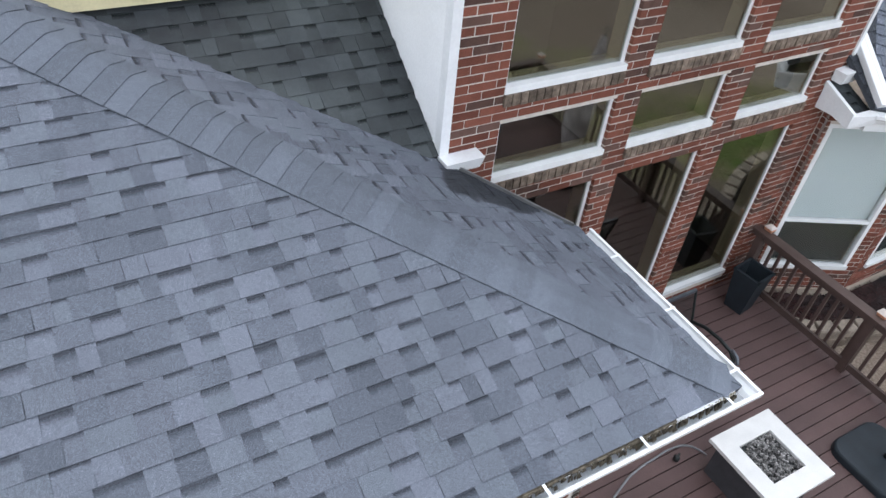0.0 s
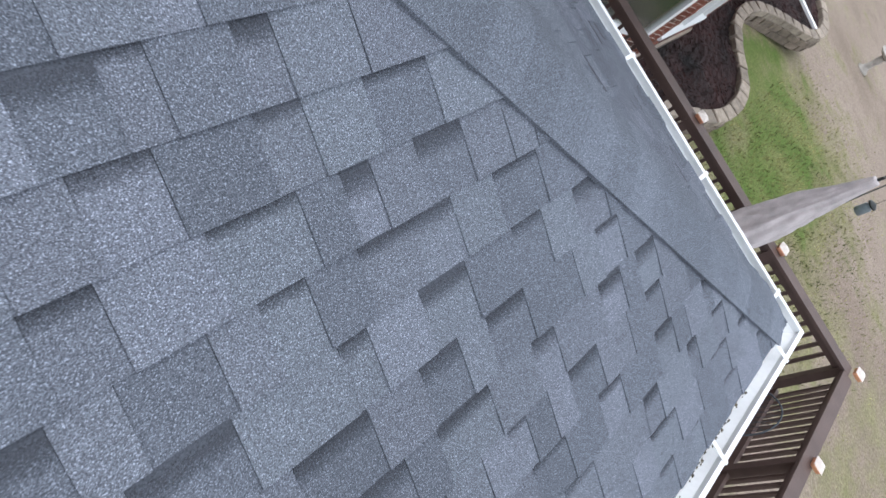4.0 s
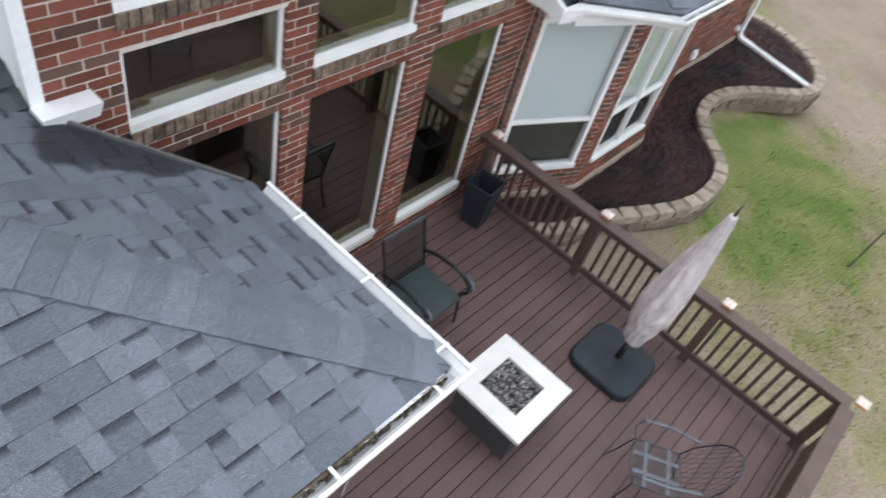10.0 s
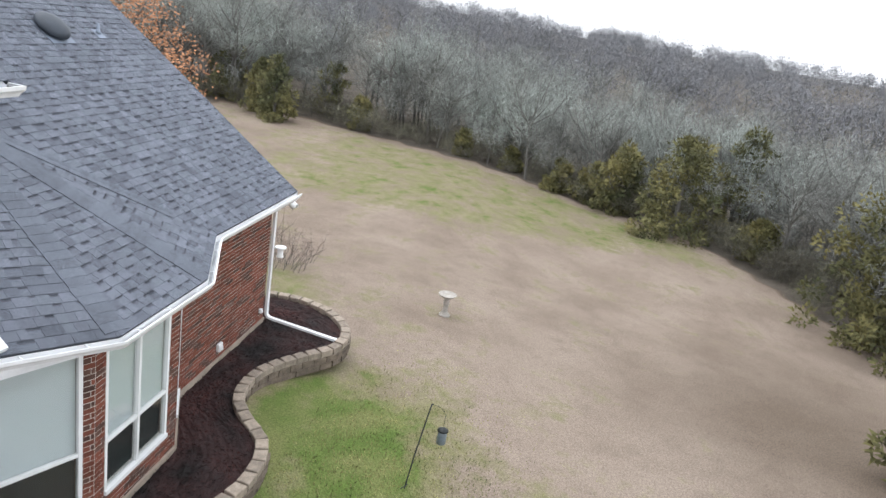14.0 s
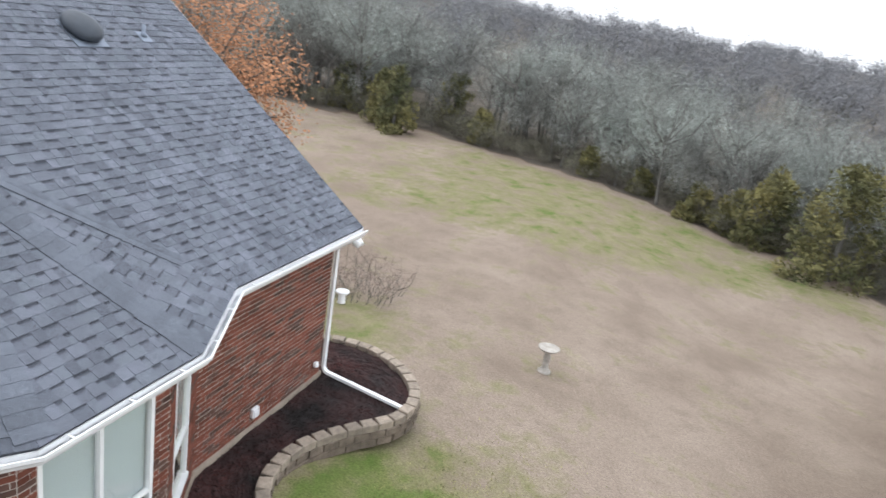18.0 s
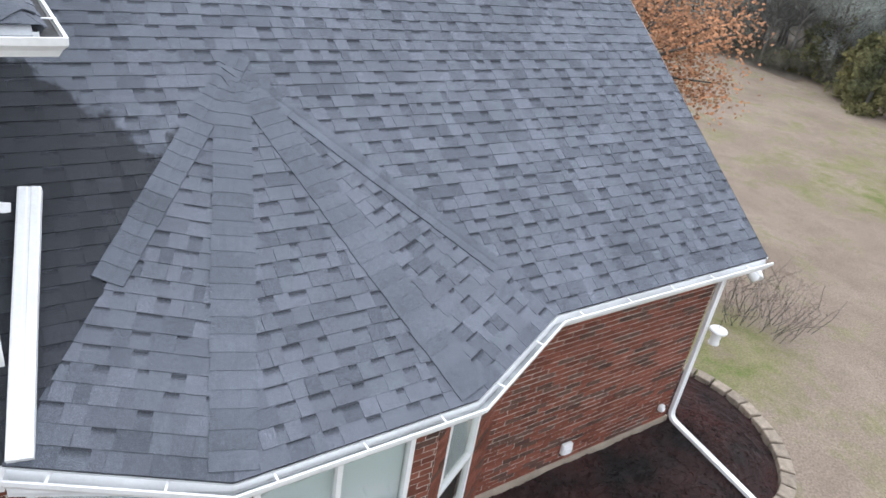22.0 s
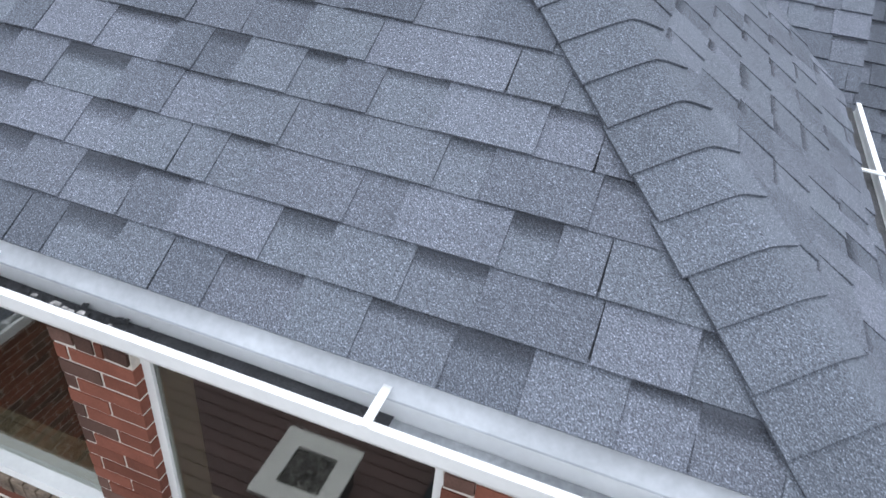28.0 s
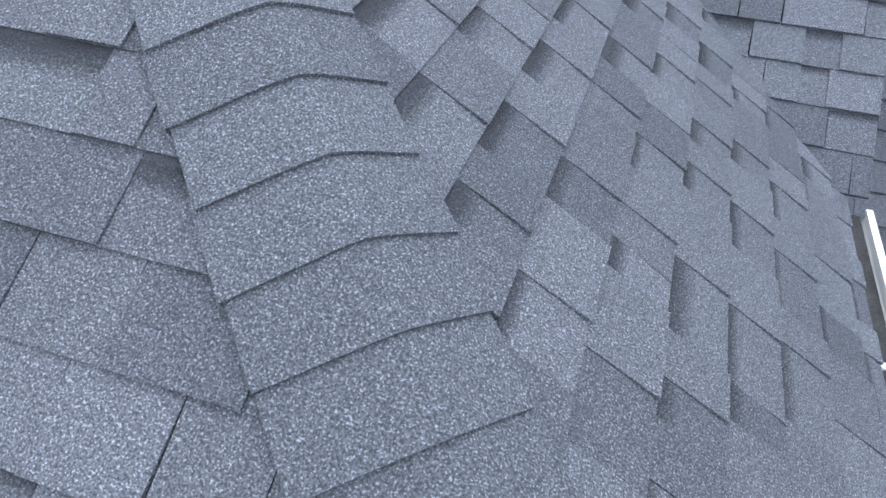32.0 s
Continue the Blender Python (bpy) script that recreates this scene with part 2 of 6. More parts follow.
PLASTIC = material("dark_grey_plastic", (0.016, 0.022, 0.028), 0.6, spec=0.35, var=0.2, scale=6, fine=90)
FABRIC = material("grey_umbrella_cover", (0.50, 0.455, 0.455), 0.85, var=0.22, scale=7, fine=180, bump=0.35)
IRON = material("black_iron", (0.018, 0.022, 0.022), 0.45, metal=0.3, var=0.2, scale=9, fine=90)
SLING = material("green_black_sling", (0.022, 0.032, 0.032), 0.7, var=0.2, scale=12, fine=200)
TILE = material("pale_stone_top", (0.66, 0.65, 0.63), 0.45, var=0.06, scale=6, fine=90)
LAVA = material("fire_glass_rock", (0.10, 0.10, 0.105), 0.55, var=0.6, scale=60, fine=150, island=0.7, tint=(0.23, 0.22, 0.21))
WICKER = material("charcoal_panel", (0.045, 0.045, 0.05), 0.7, var=0.2, scale=8, fine=90)
BLIND = material("white_blind", (0.66, 0.725, 0.735), 0.6, var=0.03, scale=3, fine=30)
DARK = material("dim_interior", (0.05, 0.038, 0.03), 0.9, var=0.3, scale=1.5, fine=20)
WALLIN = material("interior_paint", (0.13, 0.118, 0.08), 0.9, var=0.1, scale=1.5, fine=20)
BARK = material("grey_bark", (0.125, 0.12, 0.11), 0.95, var=0.3, scale=2, fine=30)
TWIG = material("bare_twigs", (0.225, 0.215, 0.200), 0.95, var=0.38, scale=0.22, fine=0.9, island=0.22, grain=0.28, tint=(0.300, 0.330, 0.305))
# distance haze is put into this slate tint of the far woods
FARTWIG = material("haze_tinted_far_twigs", (0.192, 0.196, 0.208), 0.95, var=0.16, scale=0.05, fine=0.4, island=0.18, grain=0.14)
BRUSH = material("dark_undergrowth", (0.115, 0.102, 0.080), 0.95, var=0.3, scale=0.4, fine=3, island=0.35, tint=(0.155, 0.150, 0.105))
CEDAR = material("cedar_foliage", (0.070, 0.086, 0.036), 0.9, var=0.3, scale=0.5, fine=4, island=0.35, tint=(0.150, 0.132, 0.048))
OAKLEAF = material("rust_oak_leaves", (0.345, 0.165, 0.080), 0.8, var=0.3, scale=0.8, fine=8, island=0.4)
BIRD = material("weathered_concrete", (0.36, 0.335, 0.30), 0.9, var=0.2, scale=9, fine=120, bump=0.3)
ZINC = material("pale_vent_flashing", (0.20, 0.235, 0.29), 0.55, metal=0.3, var=0.2, scale=9, fine=90)
LEAD = material("lead_flashing", (0.13, 0.13, 0.13), 0.65, metal=0.1, var=0.2, scale=9, fine=90)


def glass_material(name, shine, tint):
    m = bpy.data.materials.new(name)
    m.use_nodes = True
    n, l = m.node_tree.nodes, m.node_tree.links
    n.clear()
    o = n.new("ShaderNodeOutputMaterial")
    mix, tr, gl, fr, pw, mr = (n.new("ShaderNode" + k) for k in ("MixShader", "BsdfTransparent", "BsdfGlossy", "LayerWeight", "Math", "MapRange"))
    tr.inputs["Color"].default_value = (*tint, 1)
    gl.inputs["Roughness"].default_value = 0.03
    gl.inputs["Color"].default_value = (0.95, 0.95, 0.9, 1)
    fr.inputs["Blend"].default_value = 0.5
    pw.operation = "POWER"
    pw.inputs[1].default_value = 4.0
    mr.inputs["To Min"].default_value, mr.inputs["To Max"].default_value = shine, 0.9
    l.new(fr.outputs["Facing"], pw.inputs[0])
    l.new(pw.outputs[0], mr.inputs["Value"])
    l.new(mr.outputs["Result"], mix.inputs[0])
    l.new(tr.outputs[0], mix.inputs[1])
    l.new(gl.outputs[0], mix.inputs[2])
    l.new(mix.outputs[0], o.inputs["Surface"])
    return m


GLASS = glass_material("window_glass", 0.145, (0.74, 0.76, 0.73))
CLEAR = glass_material("clear_window_glass", 0.05, (0.92, 0.93, 0.93))


def ground_material():
    m = bpy.data.materials.new("winter_lawn")
    m.use_nodes = True
    n, l = m.node_tree.nodes, m.node_tree.links
    p = n["Principled BSDF"]
    p.inputs["Roughness"].default_value = 0.95
    p.inputs["Specular IOR Level"].default_value = 0.1
    gm = n.new("ShaderNodeNewGeometry")
    at = n.new("ShaderNodeAttribute")
    at.attribute_name = "green"

    def noise_node(scale, detail=5):
        q = n.new("ShaderNodeTexNoise")
        q.inputs["Scale"].default_value = scale
        q.inputs["Detail"].default_value = detail
        l.new(gm.outputs["Position"], q.inputs["Vector"])
        return q.outputs["Fac"]

    def mapped(v, a, b, c, d):
        q = n.new("ShaderNodeMapRange")
        for k, w in zip(("From Min", "From Max", "To Min", "To Max"), (a, b, c, d)):
            q.inputs[k].default_value = w
        l.new(v, q.inputs["Value"])
        return q.outputs["Result"]

    def summed(op, a, b):
        q = n.new("ShaderNodeMath")
        q.operation = op
        l.new(a, q.inputs[0])
        l.new(b, q.inputs[1])
        return q.outputs[0]

    def mixed(f, a, b, mode="MIX"):
        q = n.new("ShaderNodeMix")
        q.data_type, q.blend_type = "RGBA", mode
        if isinstance(f, float):
            q.inputs["Factor"].default_value = f
        else:
            l.new(f, q.inputs["Factor"])
        for k, w in ((6, a), (7, b)):
            if isinstance(w, tuple):
                q.inputs[k].default_value = (*w, 1)
            else:
                l.new(w, q.inputs[k])
        return q.outputs[2]

    dry = mixed(mapped(noise_node(0.35), 0.35, 0.7, 0, 1), (0.222, 0.176, 0.140), (0.306, 0.250, 0.204))
    dry = mixed(mapped(noise_node(1.5, 8), 0.48, 0.70, 0, 0.30), dry, (0.16, 0.125, 0.098))
    dry = mixed(mapped(at.outputs["Fac"], -0.19, 0.10, 0.7, 0), dry, (0.105, 0.080, 0.058))
    grn = mixed(mapped(noise_node(1.2), 0.35, 0.65, 0, 1), (0.098, 0.148, 0.036), (0.160, 0.174, 0.066))
    olive = mixed(mapped(noise_node(1.2), 0.35, 0.65, 0, 1), (0.176, 0.168, 0.082), (0.224, 0.206, 0.118))
    amount = summed("ADD", at.outputs["Fac"], mapped(noise_node(0.7, 7), 0.3, 0.7, -0.3, 0.3))
    amount = summed("ADD", amount, mapped(noise_node(3.4, 5), 0.3, 0.7, -0.17, 0.17))
    col = mixed(mapped(amount, 0.18, 0.62, 0, 1), dry, olive)
    col = mixed(mapped(amount, 0.62, 0.95, 0, 1), col, grn)
    floor_col = mixed(mapped(noise_node(0.5), 0.35, 0.65, 0, 1), (0.085, 0.075, 0.062), (0.14, 0.12, 0.10))
    col = mixed(mapped(at.outputs["Fac"], -0.6, -0.2, 1, 0), col, floor_col)
    fine = mapped(noise_node(28, 4), 0.3, 0.7, 0.72, 1.28)
    col = mixed(1.0, col, fine, "MULTIPLY")
    l.new(col, p.inputs["Base Color"])
    b = n.new("ShaderNodeBump")
    b.inputs["Strength"].default_value = 0.8
    b.inputs["Distance"].default_value = 0.05
    l.new(noise_node(30, 4), b.inputs["Height"])
    l.new(b.outputs["Normal"], p.inputs["Normal"])
    return m


# ---- mesh helpers ----
def mesh(name, verts, faces, mat, smooth=False):
    me = bpy.data.meshes.new(name)
    me.from_pydata([tuple(v) for v in verts], [], faces)
    me.materials.append(mat)
    if smooth:
        for f in me.polygons:
            f.use_smooth = True
    me.update()
    return me


def piece(name, verts, faces, mat, parent=None, label="", smooth=False):
    ob = new(name, mesh(name, verts, faces, mat, smooth))
    if parent is not None:
        ob.parent = parent
    return tagged(ob, label)


def part(name, bm, mat, parent=None, label="", smooth=False):
    me = bpy.data.meshes.new(name)
    bmesh.ops.recalc_face_normals(bm, faces=bm.faces)
    bm.to_mesh(me)
    bm.free()
    me.materials.append(mat)
    if smooth:
        for f in me.polygons:
            f.use_smooth = True
    ob = new(name, me)
    if parent is not None:
        ob.parent = parent
    return tagged(ob, label)


BOXF = [(0, 3, 2, 1), (4, 5, 6, 7), (0, 1, 5, 4), (1, 2, 6, 5), (2, 3, 7, 6), (3, 0, 4, 7)]


def boxv(x0, x1, y0, y1, z0, z1):
    return [(x0, y0, z0), (x1, y0, z0), (x1, y1, z0), (x0, y1, z0), (x0, y0, z1), (x1, y0, z1), (x1, y1, z1), (x0, y1, z1)]


class Lump:
    """Gathers many small solids into one mesh."""

    def __init__(self):
        self.v, self.f = [], []

    def add(self, verts, faces):
        k = len(self.v)
        self.v += verts
        self.f += [tuple(i + k for i in f) for f in faces]
        return self

    def box(self, x0, x1, y0, y1, z0, z1, m=None):
        vs = boxv(x0, x1, y0, y1, z0, z1)
        return self.add([tuple(m @ Vector(v)) for v in vs] if m else vs, BOXF)

    def bar(self, a, b, r, n=6, r2=None):
        """A round bar from a to b."""
        a, b = Vector(a), Vector(b)
        d = (b - a).normalized()
        s = d.orthogonal().normalized()
        t = d.cross(s)
        r2 = r if r2 is None else r2
        ring = [(math.cos(2 * math.pi * k / n), math.sin(2 * math.pi * k / n)) for k in range(n)]
        vs = [tuple(p + q * (s * c + t * e)) for p, q in ((a, r), (b, r2)) for c, e in ring]
        fs = [(k, (k + 1) % n, n + (k + 1) % n, n + k) for k in range(n)]
        return self.add(vs, fs + [tuple(range(n))[::-1], tuple(range(n, 2 * n))])

    def out(self, name, mat, parent=None, label="", smooth=False):
        return piece(name, self.v, self.f, mat, parent, label, smooth)


def bevel_box(x0, x1, y0, y1, z0, z1, w=0.01, seg=2):
    bm = bmesh.new()
    vs = [bm.verts.new(v) for v in boxv(x0, x1, y0, y1, z0, z1)]
    for f in BOXF:
        bm.faces.new([vs[i] for i in f])
    bmesh.ops.bevel(bm, geom=bm.edges[:], offset=w, segments=seg, affect="EDGES", profile=0.5)
    return bm


def thing(name, at, label, category, group="", turn=0):
    ob = new(name)
    ob.matrix_world = pose(*at, 0, 0, turn)
    return tagged(ob, label, category, group)


def setting(name, verts, faces, mat, label, category=""):
    return tagged(piece(name, verts, faces, mat), label, category, kind="structure")


def tube(points, r, n=8):
    """A round tube along points as verts and faces."""
    vs, fs = [], []
    pts = [Vector(p) for p in points]
    for i, p in enumerate(pts):
        d = (pts[min(i + 1, len(pts) - 1)] - pts[max(i - 1, 0)]).normalized()
        s = d.cross(Vector((0.13, 0.21, 0.97))).normalized()
        t = d.cross(s)
        vs += [tuple(p + r * (s * math.cos(2 * math.pi * k / n) + t * math.sin(2 * math.pi * k / n))) for k in range(n)]
    for i in range(len(pts) - 1):
        fs += [(i * n + k, i * n + (k + 1) % n, (i + 1) * n + (k + 1) % n, (i + 1) * n + k) for k in range(n)]
    return vs, fs + [tuple(range(n))[::-1], tuple(range((len(pts) - 1) * n, len(pts) * n))]


def lathe(profile, n=20):
    vs, fs = [], []
    for r, z in profile:
        vs += [(r * math.cos(2 * math.pi * k / n), r * math.sin(2 * math.pi * k / n), z) for k in range(n)]
    for i in range(len(profile) - 1):
        fs += [(i * n + k, i * n + (k + 1) % n, (i + 1) * n + (k + 1) % n, (i + 1) * n + k) for k in range(n)]
    return vs, fs + [tuple(range(n))[::-1], tuple(range((len(profile) - 1) * n, len(profile) * n))]


def spline(pts, step):
    """Even steps along a smooth curve through pts."""
    P = [Vector((*p, 0)) for p in pts]
    out = []
    for i in range(len(P) - 1):
        p0, p1, p2, p3 = P[max(i - 1, 0)], P[i], P[i + 1], P[min(i + 2, len(P) - 1)]
        for k in range(12):
            t = k / 12
            out.append(0.5 * ((2 * p1) + (p2 - p0) * t + (2 * p0 - 5 * p1 + 4 * p2 - p3) * t * t + (3 * p1 - p0 - 3 * p2 + p3) * t ** 3))
    res, need = [out[0]], step
    for a, b in zip(out, out[1:]):
        L = (b - a).length
        while need <= L:
            res.append(a + (b - a) * (need / L))
            need += step
        need -= L
    return res


DECK, SOFFIT = -3.65, 1.735


def lawn(x, y):
    """The height of the ground: level by the house, falling away into the yard, rising into the wooded hill."""
    z = -4.02 - 0.085 * min(8.0, max(0.0, -y - 0.6)) - 0.10 * min(17.0, max(0.0, x - 8.5))
    far = math.hypot(x, y) - 53
    rise = 0.0570 + 0.0003 * min(max(math.degrees(math.atan2(y, x)), 0), 25)
    return max(z, -6.6) + (rise * min(far, 210) if far > 0 else 0)

# ---- ground ----
LINE = [(12, -27), (20, -22.5), (28, -19.5), (36, -16.5), (41, -12.5), (45, -5), (48, 4), (51, 14), (50, 24), (47, 36), (40, 48)]


def at_line(f):
    f = min(max(f, 0), 0.9999) * (len(LINE) - 1)
    i = int(f)
    a, b = Vector((*LINE[i], 0)), Vector((*LINE[i + 1], 0))
    d = (b - a).normalized()
    return a.lerp(b, f - i), Vector((d.y, -d.x, 0))


def past_line(x, y):
    """How far a place lies beyond the edge of the woods."""
    p = Vector((x, y, 0))
    best = (1e9, 0)
    for a, b in zip(LINE, LINE[1:]):
        a, b = Vector((*a, 0)), Vector((*b, 0))
        d = b - a
        q = a + d * min(1, max(0, (p - a).dot(d) / d.length_squared))
        n = Vector((d.y, -d.x, 0)).normalized()
        best = min(best, ((p - q).length, (p - q).dot(n)))
    return best[1]


def build_ground():
    xs = [-600, -300, -150, -80, -40, -20, -12, -8] + [-6 + 0.75 * k for k in range(46)] + [28.75 + k for k in range(22)] + [52, 55, 60, 65, 70, 77, 85, 95, 105, 117, 130, 145, 160, 180, 200, 220, 240, 260, 280, 310, 340, 450, 600]
    ys = [-600, -400, -300, -250, -220, -190, -160, -135, -110, -95, -80, -70, -60, -48, -40, -34, -30] + [-27 + 0.75 * k for k in range(50)] + [11 + 1.5 * k for k in range(14)] + [34, 39, 46, 53, 60, 70, 80, 95, 110, 130, 150, 175, 200, 225, 250, 300, 450, 600]
    vs, fs, green = [], [], []
    for y in ys:
        for x in xs:
            vs.append((x, y, lawn(x, y)))
            g = 0.10 - 0.28 * math.exp(-(((x - 15.5) / 6.0) ** 2 + ((y + 14.0) / 5.0) ** 2))
            g += 1.15 * math.exp(-(((x - 8.5) / 3.0) ** 2 + ((y + 2.7) / 1.75) ** 4))
            g += 0.30 * math.exp(-(((x - 5.0) / 5.0) ** 2 + ((y + 5.8) / 2.6) ** 2))
            g += 0.60 * math.exp(-(((x - 15.8) / 2.6) ** 2 + ((y - 1.5) / 1.5) ** 2))
            near = 28.5 + 0.5 * min(8, max(0, -y - 2)) + 1.2 * noise.noise(Vector((x * 0.3, y * 0.3, 2)))
            far = past_line(x, y)
            band = min(1, max(0, (x - near) / 2.0)) * min(1, max(0, (-far - 1.2) / 1.5)) if -24 < y < 30 else 0
            g += 0.46 * band * (1 if y < 6 else max(0.25, 1 - (y - 6) / 8))
            g += 0.35 * math.exp(-(((x - 17.6) / 0.7) ** 2 + ((y + 3.3) / 0.7) ** 2))
            g += 0.34 * min(1, max(0, (7 - x) / 6)) * min(1, max(0, (-4 - y) / 1.5))
            g -= 0.36 * math.exp(-(((x - 2.2) / 1.9) ** 2 + ((y + 6.1) / 1.3) ** 2))
            g += 0.30 * math.exp(-(((x - 4.4) / 2.2) ** 2 + ((y + 8.6) / 1.4) ** 2))
            green.append(min(1, g) if far < -0.5 else -1.0)
    w = len(xs)
    for j in range(len(ys) - 1):
        for i in range(w - 1):
            fs.append((j * w + i, j * w + i + 1, (j + 1) * w + i + 1, (j + 1) * w + i))
    ob = setting("ground", vs, fs, ground_material(), "dry winter lawn with green patches falling toward woods", "lawn")
    at = ob.data.attributes.new("green", "FLOAT", "POINT")
    at.data.foreach_set("value", green)
    for f in ob.data.polygons:
        f.use_smooth = True


build_ground()

# ---- roofs ----
EXPO = 0.143
WIDTHS = (0.075, 0.10, 0.125, 0.15, 0.18, 0.23)


def wedge(u0, u1, w0, w1, v0, v1, h, hb):
    """A shingle tab: thick at its lower edge, running thin under the course above."""
    vs = [(u0, v0, 0), (u1, v0, 0), (u1, v0, h), (u0, v0, h), (w1, v1, hb), (w0, v1, hb)]
    return vs, [(0, 1, 2, 3), (3, 2, 4, 5), (0, 3, 5), (1, 4, 2)]


TABS = {}
RISE, LOW, SLANT = 0.012, 0.0065, 0.003


def tab_mesh(w, raised, expo, mat):
    """One whole tab, shared by all of its size: raised tabs narrow toward the lower edge, cut-outs run on below them."""
    key = (w, raised, expo, mat.name)
    if key not in TABS:
        i = SLANT if raised else -SLANT
        TABS[key] = mesh("shingle", *wedge(i, w - i, 0.001, w - 0.001, 0, expo + 0.012, RISE if raised else LOW, 0.002), mat)
    return TABS[key]


def shingled(roof, origin, along, up, left, right, height, seed, near=None, mats=None, lift=0.0, limit=290, expo=EXPO, first=0.0):
    """Courses of laminated shingles on one slope of a roof. left, right: the slope's bounds along the eave, for a distance up the slope.
    near: a stretch of the plan whose whole tabs are pieces of their own. first: height of a cut first course."""
    rng = random.Random(seed)
    along, up = Vector(along).normalized(), Vector(up).normalized()
    base = Matrix((along, up, along.cross(up))).transposed().to_4x4()
    base.translation = Vector(origin) + lift * along.cross(up)
    tabs, bands, made, heads = Lump(), Lump(), 0, []
    mats = mats or (SHINGLE, BAND)
    v0, full = 0.0, not first
    while v0 < height:
        step = expo if full else first
        v1 = min(v0 + step + 0.012, height + 0.01)
        lo, hi = min(left(v0), left(v1)), max(right(v0), right(v1))
        u, raised = lo - rng.random() * 0.3, rng.random() < 0.5
        while u < hi:
            w = rng.choice(WIDTHS[1:] if raised else WIDTHS[:5])
            a, b, c, d = (min(max(q, left(v)), right(v)) for q, v in ((u, v0), (u + w, v0), (u, v1), (u + w, v1)))
            if b - a > 0.004 or d - c > 0.004:
                whole = full and b - a > w - 1e-6 and d - c > w - 1e-6
                p = base @ Vector((u + w / 2, v0, 0))
                dark = not raised and rng.random() < 0.92
                if whole and near and made < limit and near[0] < p.x < near[1] and near[2] < p.y < near[3]:
                    ob = new("shingle", tab_mesh(w, raised, expo, mats[0]))
                    ob.parent = roof
                    ob.matrix_world = base @ pose(u, v0, 0)
                    made += 1
                else:
                    i = 0.0015 if not whole else SLANT if raised else -SLANT
                    vs, fs = wedge(a + i, max(b - i, a + i), c + 0.001, max(d - 0.001, c + 0.001), v0, v1, RISE if raised else LOW, 0.002)
                    tabs.add([tuple(base @ Vector(v)) for v in vs], fs)
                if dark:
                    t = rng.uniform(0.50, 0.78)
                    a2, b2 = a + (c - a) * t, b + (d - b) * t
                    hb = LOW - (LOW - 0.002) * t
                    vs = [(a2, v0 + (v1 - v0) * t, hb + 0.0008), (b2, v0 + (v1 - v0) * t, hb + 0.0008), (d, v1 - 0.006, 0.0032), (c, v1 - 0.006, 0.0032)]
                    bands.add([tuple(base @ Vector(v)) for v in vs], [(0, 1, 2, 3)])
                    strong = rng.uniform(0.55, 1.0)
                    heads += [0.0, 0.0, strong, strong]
            u += w
            raised = not raised if rng.random() < 0.85 else raised
        v0 += step
        full = True
    tagged(tabs.out("shingle_field", mats[0], roof), kind="stuff")
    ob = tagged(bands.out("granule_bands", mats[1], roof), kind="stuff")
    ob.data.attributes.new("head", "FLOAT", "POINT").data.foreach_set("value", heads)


def hip_caps(roof, a, b, n1, n2, width=0.16, expo=EXPO, mat=None, start=0.0, high=0.027, lip=0.007, left=None, right=1.0):
    """Folded cap shingles up a hip from a to b; n1, n2: the normals of the slopes to its left and right as one climbs."""
    a, b = Vector(a), Vector(b)
    d = (b - a).normalized()
    n1, n2 = Vector(n1).normalized(), Vector(n2).normalized()
    s1, s2 = n1.cross(d).normalized(), d.cross(n2).normalized()
    side = Vector((-d.y, d.x, 0))
    if s1.dot(side) < 0:
        s1 = -s1
    if s2.dot(side) > 0:
        s2 = -s2
    top = (n1 + n2).normalized()
    peak = 1 / max(0.3, top.dot(n1))
    rng = random.Random(7)
    count = int((b - a).length / expo)
    prof = [(s1, n1, r) for r in (1.0, 0.66, 0.36, 0.16)] + [(None, top, 0)] + [(s2, n2, r) for r in (0.16, 0.36, 0.66, 1.0)]
    for k in range(count + 1):
        w = width * (1 + rng.uniform(-0.04, 0.04))
        vs = []
        for t, h in ((0.0, high), (expo + 0.02, high - lip)):
            c = a + d * (start + k * expo + t + rng.uniform(-0.004, 0.004))
            sk = rng.uniform(-0.006, 0.006)
            for s, n, r in prof:
                dip = {0.16: 0.001}.get(r, 0.0)
                reach = left(start + k * expo) if left and s is s1 else w * right if s is s2 else w
                q = c + (s * reach * r + n * (h - dip) if s is not None else top * (h * peak - 0.006)) + d * sk * r
                vs.append(tuple(q))
        fs = [(i, i + 1, i + 10, i + 9) for i in range(8)]
        front = [Vector(v) for v in vs[:9]]
        vs += [tuple(v) for v in front] + [tuple(v - n * (lip if 0 < i < 8 else high)) for i, (v, (s, n, r)) in enumerate(zip(front, prof))]
        fs += [(27 + i, 28 + i, 19 + i, 18 + i) for i in range(8)]
        m = len(vs)                                   # side edges reach down to the slopes
        for i, n in ((0, n1), (8, n2)):
            lo, hi = Vector(vs[i]), Vector(vs[i + 9])
            vs += [tuple(lo), tuple(hi), tuple(hi - n * high), tuple(lo - n * high)]
        fs += [(m, m + 1, m + 2, m + 3), (m + 7, m + 6, m + 5, m + 4)]
        piece("cap_shingle", vs, fs, mat or CAP, roof, smooth=True)


